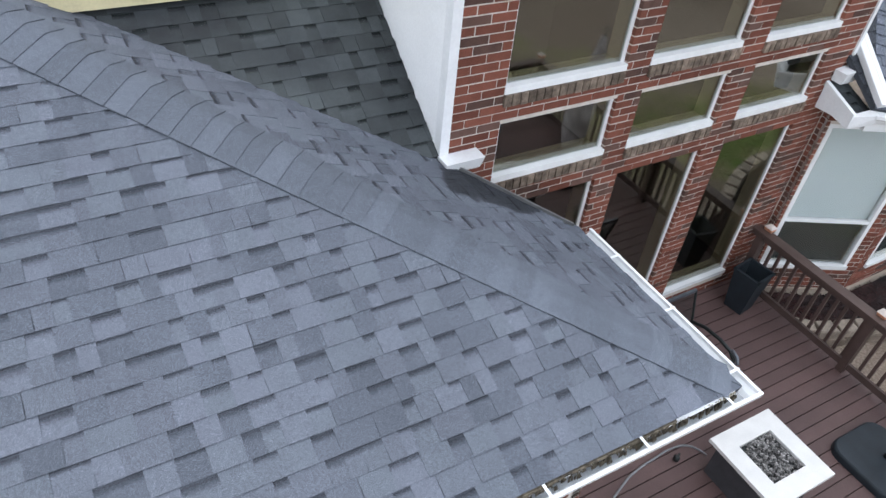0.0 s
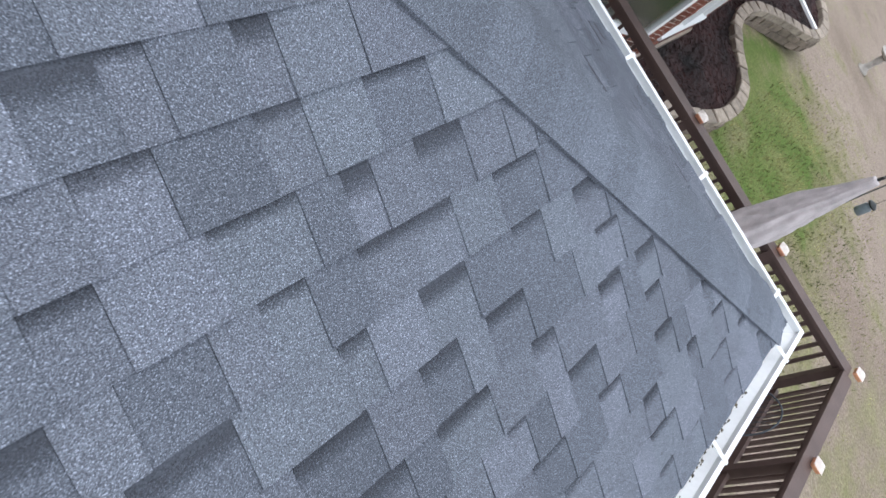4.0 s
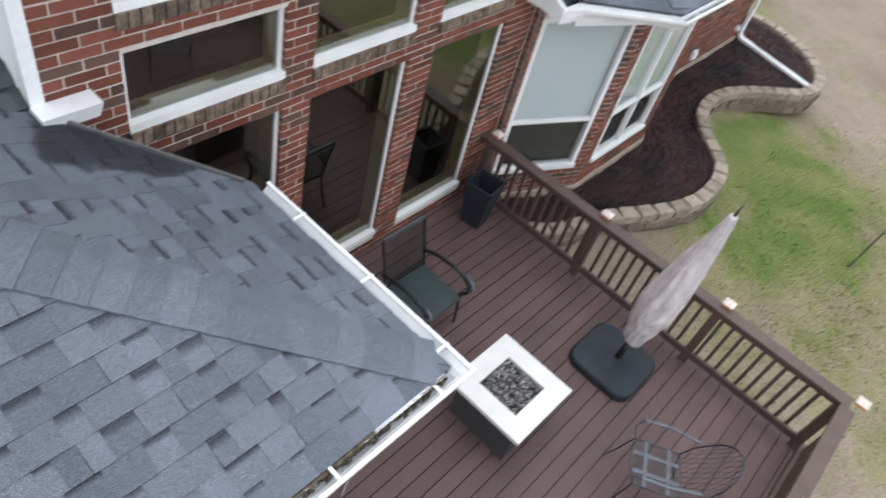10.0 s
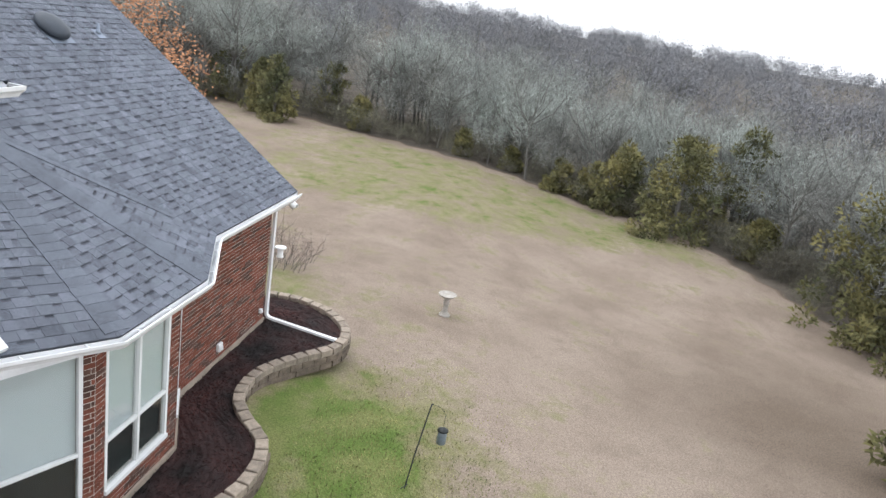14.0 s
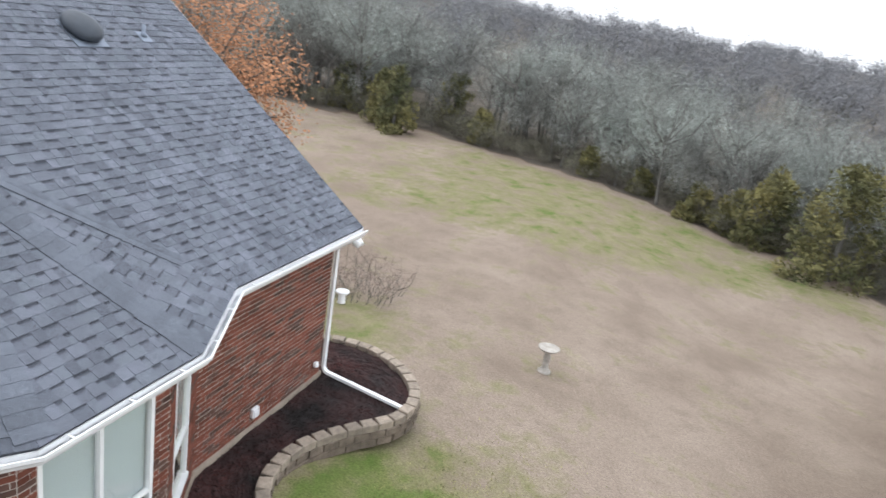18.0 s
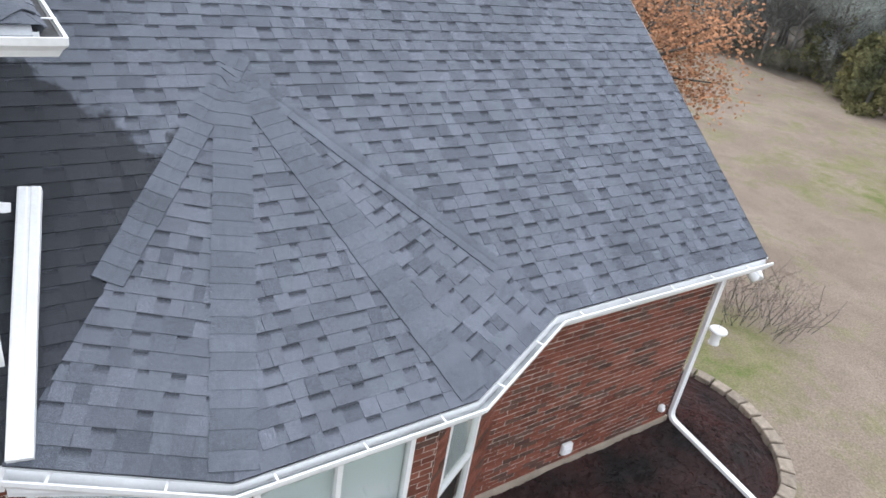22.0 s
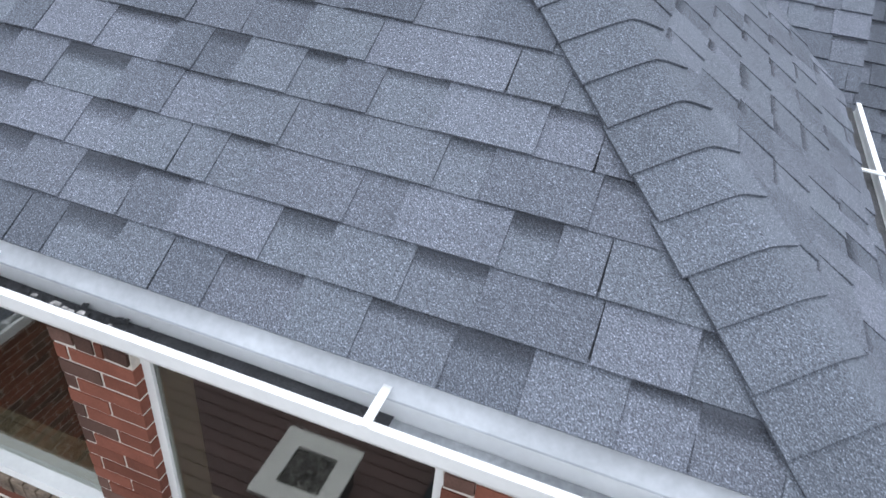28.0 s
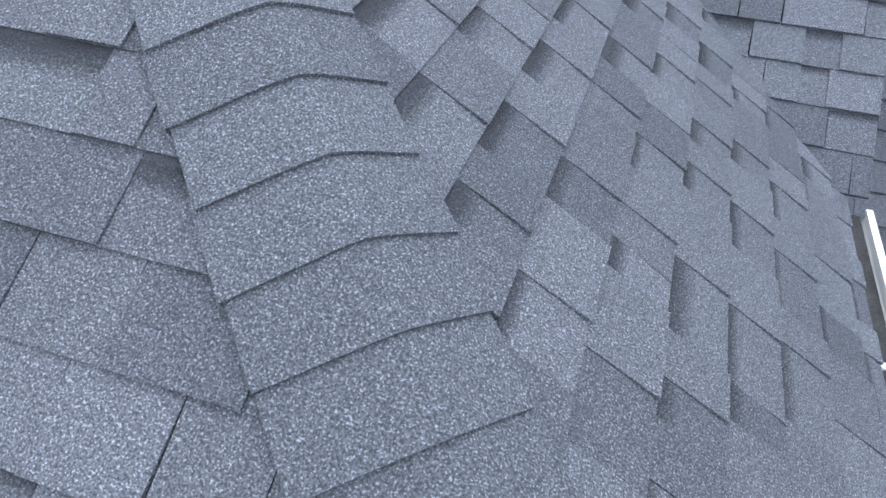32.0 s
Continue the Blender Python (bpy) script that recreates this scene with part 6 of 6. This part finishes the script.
for i, (x, y) in enumerate(inner):
    hx = min(max(x, 3.45), 11.7)
    hy = -0.2 - 0.6 * (hx - 3.42) / 1.28 if hx < 4.7 else -0.8 if hx < 6.62 else -0.8 + 0.8 * (hx - 6.62) / 1.38 if hx < 8.0 else 0.0
    if x > 11.7:
        hx, hy = 11.6, max(0.0, min(y, 1.5))
    for k in range(rows_n + 1):
        f = k / rows_n
        px, py = x + (hx - x) * f, y + (hy - y) * f
        z = -3.90 + 0.05 * f + 0.05 * noise.noise(Vector((px * 2.3, py * 2.3, 0))) + 0.035 * noise.noise(Vector((px * 11, py * 11, 4)))
        vs.append((px, py, z))
w = rows_n + 1
for i in range(len(inner) - 1):
    fs += [(i * w + k, i * w + k + 1, (i + 1) * w + k + 1, (i + 1) * w + k) for k in range(rows_n)]
setting("mulch_bed", vs, fs, MULCH, "dark red brown shredded mulch in planting bed", "mulch")
chips = Lump()
for k in range(5200):
    i = rng.randrange(len(inner) - 1)
    v = Vector(vs[i * w + rng.randrange(2, w)])
    s = rng.uniform(0.015, 0.05)
    m = Matrix.Translation(v + Vector((rng.uniform(-0.06, 0.06), rng.uniform(-0.06, 0.06), 0.012))) @ Euler((rng.uniform(-0.5, 0.5), rng.uniform(-0.5, 0.5), rng.random() * 6)).to_matrix().to_4x4()
    chips.add([tuple(m @ Vector(q)) for q in ((-s, -0.006, 0), (s, -0.005, 0.003), (s, 0.006, 0), (-s, 0.005, 0.004), (0, 0, 0.012))], [(0, 1, 4), (1, 2, 4), (2, 3, 4), (3, 0, 4)])
CHIP = material("mulch_chip", (0.018, 0.011, 0.010), 0.9, var=0.5, scale=1.4, fine=90, island=0.7, tint=(0.052, 0.016, 0.014))
tagged(chips.out("mulch_chips", CHIP), "loose shredded bark chips on planting bed", "mulch", kind="stuff")


# ---- small things on the house ----
def dryer_vent(x, z, s):
    v = thing("wall_vent", (x, -0.055, z), "white vent hood on brick wall", "vent")
    hood = part("hood", bevel_box(-s, s, -0.07, 0.0, -s, s, 0.02), WHITE, v)
    piece("flap", boxv(-s * 0.7, s * 0.7, -0.082, -0.071, -s * 0.8, s * 0.3), BOXF, WHITE, hood)


dryer_vent(9.40, -3.50, 0.085)
dryer_vent(11.28, -3.48, 0.05)


def roof_pipe(x, y, r, h, mat):
    p = thing("vent_pipe", (x, y, main_z(y)), "plumbing vent pipe with grey flashing on roof", "vent pipe")
    lump = Lump()
    lump.bar((0, 0, -0.05), (0, 0, h), r, 14)
    lump.out("pipe", mat, p, "", True)
    vs, fs = lathe([(r * 2.0, 0.005), (r * 1.3, 0.05), (r * 1.02, 0.09)], 16)
    piece("boot", vs, fs, ZINC, p, "grey lead boot", True)
    m = Matrix.Rotation(math.atan(MS), 4, "X")
    piece("flashing", [tuple(m @ Vector(v)) for v in boxv(-0.11, 0.11, -0.13, 0.10, 0.012, 0.018)], BOXF, ZINC, p, "flat metal flashing")
    return p


roof_pipe(6.90, 3.30, 0.04, 0.26, ZINC)
roof_pipe(7.66, 3.25, 0.055, 0.46, IRON)
roof_pipe(10.42, 3.25, 0.03, 0.20, ZINC)


def roof_vent():
    v = thing("roof_vent", (9.22, 3.32, main_z(3.32)), "dark round attic vent hood on roof", "roof vent")
    m = Matrix.Rotation(math.atan(MS), 4, "X")
    vs, fs = lathe([(0.30, 0.05), (0.31, 0.09), (0.28, 0.15), (0.20, 0.195), (0.10, 0.215), (0.02, 0.22)], 26)
    piece("dome", [tuple(m @ Vector(q)) for q in vs], fs, DOME, v, smooth=True)
    vs, fs = lathe([(0.24, 0.0), (0.24, 0.06)], 20)
    piece("collar", [tuple(m @ Vector(q)) for q in vs], fs, IRON, v)
    piece("flashing", [tuple(m @ Vector(q)) for q in boxv(-0.29, 0.29, -0.345, 0.2, 0.012, 0.018)], BOXF, ZINC, v, "grey base flashing")


DOME = material("dark_slate_metal", (0.045, 0.055, 0.07), 0.55, metal=0.2, var=0.15, scale=6, fine=60)
roof_vent()


def floodlight():
    f = thing("floodlight", (11.62, -0.36, -0.94), "white twin head floodlight under eave corner", "floodlight")
    piece("base", *lathe([(0.055, -0.025), (0.055, 0.0), (0.05, 0.012)], 16), WHITE, f)
    for sx, a in ((-1, 0.5), (1, -0.4)):
        arm = piece("arm", *tube([(0, 0, -0.02), (sx * 0.05, -0.02, -0.07), (sx * 0.09, -0.05, -0.10)], 0.014, 8), WHITE, f)
        m = Matrix.Translation((sx * 0.09, -0.05, -0.10)) @ Matrix.Rotation(2.3, 4, "X") @ Matrix.Rotation(a, 4, "Y")
        vs, fs = lathe([(0.03, -0.04), (0.045, 0.0), (0.062, 0.09), (0.064, 0.13), (0.05, 0.125)], 16)
        piece("head", [tuple(m @ Vector(v)) for v in vs], fs, WHITE, arm, smooth=True)


floodlight()


def feeder():
    f = thing("eave_feeder", (11.66, -0.26, -2.31), "pale cylindrical bird feeder hanging at house corner", "bird feeder")
    piece("body", *lathe([(0.072, 0.0), (0.078, 0.015), (0.066, 0.04), (0.066, 0.185), (0.074, 0.20)], 18), FRAME, f, smooth=True)
    lid = piece("lid", *lathe([(0.120, 0.20), (0.126, 0.215), (0.122, 0.235), (0.09, 0.243), (0.02, 0.25)], 22), FRAME, f, "wide pale lid", True)
    piece("wire", *tube([(0, 0, 0.25), (0.0, 0.0, 1.38)], 0.0025, 5), IRON, lid)


feeder()


def bird_bath(x, y, size=1.0):
    b = thing("bird_bath", (x, y, lawn(x, y) - 0.01), "weathered concrete bird bath on pedestal in lawn", "bird bath")
    b.matrix_world = b.matrix_world @ Matrix.Scale(size, 4)
    piece("pedestal", *lathe([(0.17, 0.0), (0.17, 0.06), (0.12, 0.09), (0.085, 0.16), (0.075, 0.30), (0.10, 0.42), (0.075, 0.50), (0.11, 0.58)], 18), BIRD, b, smooth=True)
    piece("bowl", *lathe([(0.09, 0.58), (0.20, 0.62), (0.27, 0.68), (0.275, 0.70), (0.25, 0.70), (0.19, 0.655), (0.02, 0.64)], 24), BIRD, b, smooth=True)


bird_bath(17.05, -3.45)


def hook():
    z = lawn(7.7, -4.27)
    h = thing("shepherd_hook", (7.7, -4.27, z), "leaning dark metal garden pole in lawn", "garden pole")
    piece("pole", *tube([(0, 0, -0.1), (0.30, -0.05, 0.5), (0.62, -0.11, 1.0), (0.74, -0.135, 1.19), (0.80, -0.145, 1.23), (0.82, -0.16, 1.215)], 0.012, 8), IRON, h)
    piece("arm", *tube([(0.82, -0.16, 1.215), (0.85, -0.24, 1.19), (0.88, -0.34, 1.12), (0.885, -0.40, 1.05)], 0.004, 6), IRON, h)
    piece("step", *tube([(-0.06, 0.04, 0.06), (0.02, 0, 0.06), (0.10, -0.04, 0.06)], 0.008, 6), IRON, h)
    f = thing("hanging_feeder", (8.585, -4.67, z + 0.46), "small blue grey bird feeder hanging from garden pole", "bird feeder")
    body = piece("body", *lathe([(0.07, 0.0), (0.085, 0.02), (0.08, 0.20), (0.04, 0.26)], 14), LINER, f, smooth=True)
    piece("lid", *lathe([(0.10, 0.255), (0.09, 0.28), (0.02, 0.32)], 14), IRON, body, smooth=True)
    piece("wire", *tube([(0, 0, 0.31), (0, 0, 0.59)], 0.004, 5), IRON, f)


hook()


# ---- plants ----
def twig_tree(rng, h, spread, limbs, twigs, size, thin=0.011):
    """Trunk and limbs as a lump, and many fine twigs as an array of triangles."""
    wood = Lump()
    lean = Vector((rng.uniform(-0.12, 0.12), rng.uniform(-0.12, 0.12), 1))
    wood.bar((0, 0, -0.2), lean * h * 0.55, 0.013 * h, 5, 0.007 * h)
    tips = []
    for k in range(limbs):
        z = rng.uniform(0.16, 0.55)
        a = rng.uniform(0, 2 * math.pi)
        p = lean * h * z
        out = spread * rng.uniform(0.35, 1)
        q = p + Vector((math.cos(a) * out, math.sin(a) * out, h * rng.uniform(0.10, 0.44) * (1.25 - 0.4 * out / spread)))
        mid = p.lerp(q, 0.5) + Vector((rng.gauss(0, 0.2), rng.gauss(0, 0.2), -0.04 * h))
        wood.bar(p, mid, 0.0055 * h, 4, 0.0035 * h)
        wood.bar(mid, q, 0.0035 * h, 4, 0.0012 * h)
        tips += [mid.lerp(q, f) for f in (0.0, 0.3, 0.6, 0.85, 1.0)]
    g = np.random.default_rng(rng.randrange(10 ** 6))
    at = np.array([tuple(p) for p in tips])[g.integers(0, len(tips), twigs)] + g.normal(0, 1, (twigs, 3)) * np.array((0.42, 0.42, 0.34)) * size
    d = g.normal(0, 1, (twigs, 3)) + np.array((0, 0, 0.5))
    d *= (g.uniform(0.3, 0.75, twigs) * size / np.linalg.norm(d, axis=1))[:, None]
    s = np.cross(d, g.normal(0, 1, (twigs, 3)))
    s *= (g.uniform(0.6, 1.3, twigs) * thin / np.linalg.norm(s, axis=1))[:, None]
    return wood, np.stack((at - s, at + s, at + d), 1).reshape(-1, 3)


def triangles(name, verts, mat):
    """One mesh of loose triangles from an array of corners."""
    me = bpy.data.meshes.new(name)
    n = len(verts)
    me.vertices.add(n)
    me.vertices.foreach_set("co", verts.astype(np.float32).ravel())
    me.loops.add(n)
    me.loops.foreach_set("vertex_index", np.arange(n, dtype=np.int32))
    me.polygons.add(n // 3)
    me.polygons.foreach_set("loop_start", np.arange(0, n, 3, dtype=np.int32))
    me.materials.append(mat)
    me.update()
    me.validate()
    return new(name, me)


def leafy(rng, h, r, n, size, low=0.02):
    """A rounded evergreen crown of small sprays gathered in clumps."""
    lump = Lump()
    clumps = []
    lobe, turn = rng.uniform(0.15, 0.35), rng.uniform(0, 6.3)
    for k in range(64):
        z = low + (0.97 - low) * rng.random() ** 1.15
        a = rng.uniform(0, 2 * math.pi)
        q = r * (1.08 - z) ** 0.62 * min(1.0, 0.6 + 2.5 * z) * (1 + lobe * math.sin(2 * a + turn)) * rng.uniform(0.25, 1.0)
        clumps.append((Vector((q * math.cos(a), q * math.sin(a), z * h)), rng.uniform(0.10, 0.24) * r))
    for k in range(n):
        c, w = rng.choice(clumps)
        o = Vector((rng.gauss(0, 1), rng.gauss(0, 1), rng.gauss(0, 0.7)))
        p = c + o.normalized() * w * rng.uniform(0.5, 1.15)
        d = (o.normalized() + Vector((rng.gauss(0, 0.4), rng.gauss(0, 0.4), rng.gauss(0.15, 0.4)))).normalized() * size * rng.uniform(0.6, 1.3)
        s = d.orthogonal().normalized() * size * rng.uniform(0.2, 0.4)
        p.z = max(p.z, 0.03)
        lump.add([tuple(p - s), tuple(p + s), tuple(p + d)], [(0, 1, 2)])
    return lump


def woods():
    rng = random.Random(40)
    kinds = [twig_tree(rng, rng.uniform(6, 8.5), rng.uniform(1.9, 3.0), 18, 1700, 0.85) for _ in range(6)]
    brush = [twig_tree(rng, rng.uniform(1.8, 2.8), rng.uniform(1.2, 1.9), 12, 700, 0.6) for _ in range(3)]
    small = [twig_tree(rng, rng.uniform(6.5, 8.5), rng.uniform(2.4, 3.4), 12, 380, 1.5, 0.035) for _ in range(4)]
    wood, fine, low, far = [Lump(), [], [], []]

    def put(kind, x, y, scale, heap, trunk=True, sink=0.15):
        m = Matrix.Translation((x, y, lawn(x, y) - sink)) @ Matrix.Rotation(rng.random() * 6.3, 4, "Z") @ Matrix.Scale(scale, 4)
        r, o = np.array(m.to_3x3()).T, np.array(m.translation)
        if trunk:
            wood.add((np.array(kind[0].v) @ r + o).tolist(), kind[0].f)
        heap.append(kind[1] @ r + o)

    for k in range(430):                                  # the edge of the woods and what stands close behind it
        p, out = at_line(rng.random())
        deep = rng.uniform(9, 30) if k > 250 else rng.uniform(0.8, 9)
        q = p + out * deep + Vector((rng.uniform(-2, 2), rng.uniform(-2, 2), 0))
        put(rng.choice(kinds), q.x, q.y, rng.uniform(0.7, 1.08) * (1.0 + 0.28 * min(1.0, max(0.0, q.y / 8.0))), fine)
    for k in range(230):                                  # undergrowth
        p, out = at_line((k + rng.random()) / 230)
        q = p + out * rng.uniform(-0.6, 3.5)
        put(rng.choice(brush), q.x, q.y, rng.uniform(0.5, 1.25), low)
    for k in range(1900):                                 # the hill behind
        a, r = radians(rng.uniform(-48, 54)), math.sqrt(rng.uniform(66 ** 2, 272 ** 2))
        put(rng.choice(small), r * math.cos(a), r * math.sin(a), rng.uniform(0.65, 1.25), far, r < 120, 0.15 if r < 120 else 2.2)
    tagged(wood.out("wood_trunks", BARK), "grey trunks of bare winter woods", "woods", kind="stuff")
    for name, heap, mat, label in (("wood_twigs", fine, TWIG, "hazy grey twigs of bare winter woods"), ("wood_undergrowth", low, BRUSH, "dark brown twiggy undergrowth along the wood edge"), ("hill_woods", far, FARTWIG, "bare woods on the far hill, tinted slate grey for haze")):
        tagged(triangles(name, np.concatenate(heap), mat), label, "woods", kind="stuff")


woods()


def cedar(x, y, h, r, n, seed, size=0.34):
    rng = random.Random(seed)
    t = thing("cedar_tree", (x, y, lawn(x, y)), "dark green and ochre cedar at the wood edge", "tree", "cedars at the wood edge")
    lump = Lump()
    lump.bar((0, 0, -0.2), (0.1, 0, h * 0.9), 0.03 * h, 7, 0.01)
    for k in range(10):
        a, z = rng.uniform(0, 6.3), rng.uniform(0.15, 0.75)
        lump.bar((0, 0, h * z), (math.cos(a) * r * (1 - z), math.sin(a) * r * (1 - z), h * (z + 0.08)), 0.02, 4, 0.005)
    lump.out("trunk", BARK, t)
    c = leafy(rng, h, r, n, size)
    c.out("crown", CEDAR, t, "dark green sprays")


for k, (x, y, h, r) in enumerate(((47.0, 14.6, 4.6, 1.9), (49.5, 16.8, 4.0, 1.7), (44.0, -6.5, 2.0, 1.2), (41.8, -10.2, 4.2, 2.0), (38.2, -13.2, 5.6, 2.9),
                                  (41.0, -17.0, 6.4, 2.2), (24.6, -19.9, 7.0, 2.9), (20.5, -22.5, 5.5, 2.4), (26.6, -19.3, 6.4, 2.9), (13.0, -15.5, 2.3, 1.6), (52.0, 20.5, 4.2, 2.2),
                                  (50.2, 9.0, 2.4, 1.3), (47.6, 0.5, 1.8, 1.0), (46.5, -3.0, 1.5, 0.9), (43.0, -8.6, 2.6, 1.4), (36.0, -17.2, 2.4, 1.3), (46.0, -14.5, 5.2, 1.7), (33.0, -21.5, 4.6, 1.8), (53.5, 12.5, 4.4, 1.6))):
    cedar(x, y, h, r, 5200, 100 + k, 0.21)


def oak():
    rng = random.Random(77)
    x, y = 21.5, 11.5
    t = thing("oak_tree", (x, y, lawn(x, y)), "oak with rust brown winter leaves behind gable", "tree")
    wood, fine = Lump(), Lump()
    wood.bar((0, 0, -0.2), (0.2, 0, 3.2), 0.26, 9, 0.19)
    tips = []
    for k in range(22):
        a, z = rng.uniform(0, 6.3), rng.uniform(2.0, 6.0)
        p = Vector((0.1, 0, min(z, 3.4)))
        q = Vector((math.cos(a) * rng.uniform(1.8, 4.2), math.sin(a) * rng.uniform(1.8, 4.2), z + rng.uniform(0.3, 3.0)))
        wood.bar(p, q, 0.08, 6, 0.02)
        tips += [p.lerp(q, f) for f in (0.5, 0.65, 0.8, 0.9, 1.0)]
    for k in range(15000):
        p = rng.choice(tips) + Vector((rng.gauss(0, 0.5), rng.gauss(0, 0.5), rng.gauss(0, 0.38)))
        d = Vector((rng.gauss(0, 1), rng.gauss(0, 1), rng.gauss(-0.3, 0.7))).normalized() * rng.uniform(0.08, 0.17)
        s = d.orthogonal().normalized() * rng.uniform(0.03, 0.06)
        fine.add([tuple(p), tuple(p + d * 0.5 + s), tuple(p + d), tuple(p + d * 0.5 - s)], [(0, 1, 2, 3)])
    wood.out("trunk", BARK, t)
    fine.out("crown", OAKLEAF, t, "rust brown leaves")


oak()


SHRUB = material("grey_brown_twigs", (0.28, 0.22, 0.185), 0.95, var=0.25, scale=2, fine=20, island=0.35)


def shrub():
    rng = random.Random(88)
    x, y = 17.9, 2.3
    t = thing("bare_shrub", (x, y, lawn(x, y)), "leafless twiggy shrub beyond the gable", "shrub")
    wood, fine = Lump(), Lump()
    for k in range(70):
        a, r = rng.uniform(0, 6.3), 1.7 * math.sqrt(rng.random())
        b = Vector((math.cos(a) * r * 0.75, math.sin(a) * r * 0.75, -0.02))
        mid = b + Vector((math.cos(a) * 0.12 + rng.gauss(0, 0.12), math.sin(a) * 0.12 + rng.gauss(0, 0.12), rng.uniform(0.35, 0.6)))
        q = mid + Vector((rng.gauss(0, 0.28), rng.gauss(0, 0.28), rng.uniform(0.3, 0.85) * (1.1 - 0.3 * r)))
        wood.bar(b, mid, 0.010, 4, 0.007)
        wood.bar(mid, q, 0.007, 4, 0.003)
        for j in range(16):
            p = mid.lerp(q, rng.uniform(0.0, 1.0))
            d = Vector((rng.gauss(0, 1), rng.gauss(0, 1), rng.gauss(0.35, 0.6))).normalized() * rng.uniform(0.12, 0.38)
            fine.bar(p, p + d, 0.0045, 3, 0.002)
    tagged(wood.out("stem_cluster", BARK, t), kind="stuff")
    tagged(fine.out("branchwork", SHRUB, t), kind="stuff")


shrub()


def tufts():
    """Grass blades in the green patches near the house."""
    rng = random.Random(51)
    lump = Lump()
    for k in range(9000):
        x, y = rng.gauss(7.4, 2.4), rng.gauss(-3.9, 1.3)
        if y > -2.2 or x < 3.5:
            continue
        z = lawn(x, y)
        a, h = rng.uniform(0, 6.3), rng.uniform(0.02, 0.07)
        lump.add([(x - 0.008 * math.cos(a), y - 0.008 * math.sin(a), z), (x + 0.008 * math.cos(a), y + 0.008 * math.sin(a), z), (x + rng.gauss(0, 0.02), y + rng.gauss(0, 0.02), z + h)], [(0, 1, 2)])
    mat = material("grass_blade", (0.17, 0.20, 0.06), 0.9, var=0.4, scale=1.2, fine=30, island=0.5, tint=(0.30, 0.27, 0.12))
    tagged(lump.out("grass", mat), "short green and straw grass blades", "grass", kind="stuff")


tufts()
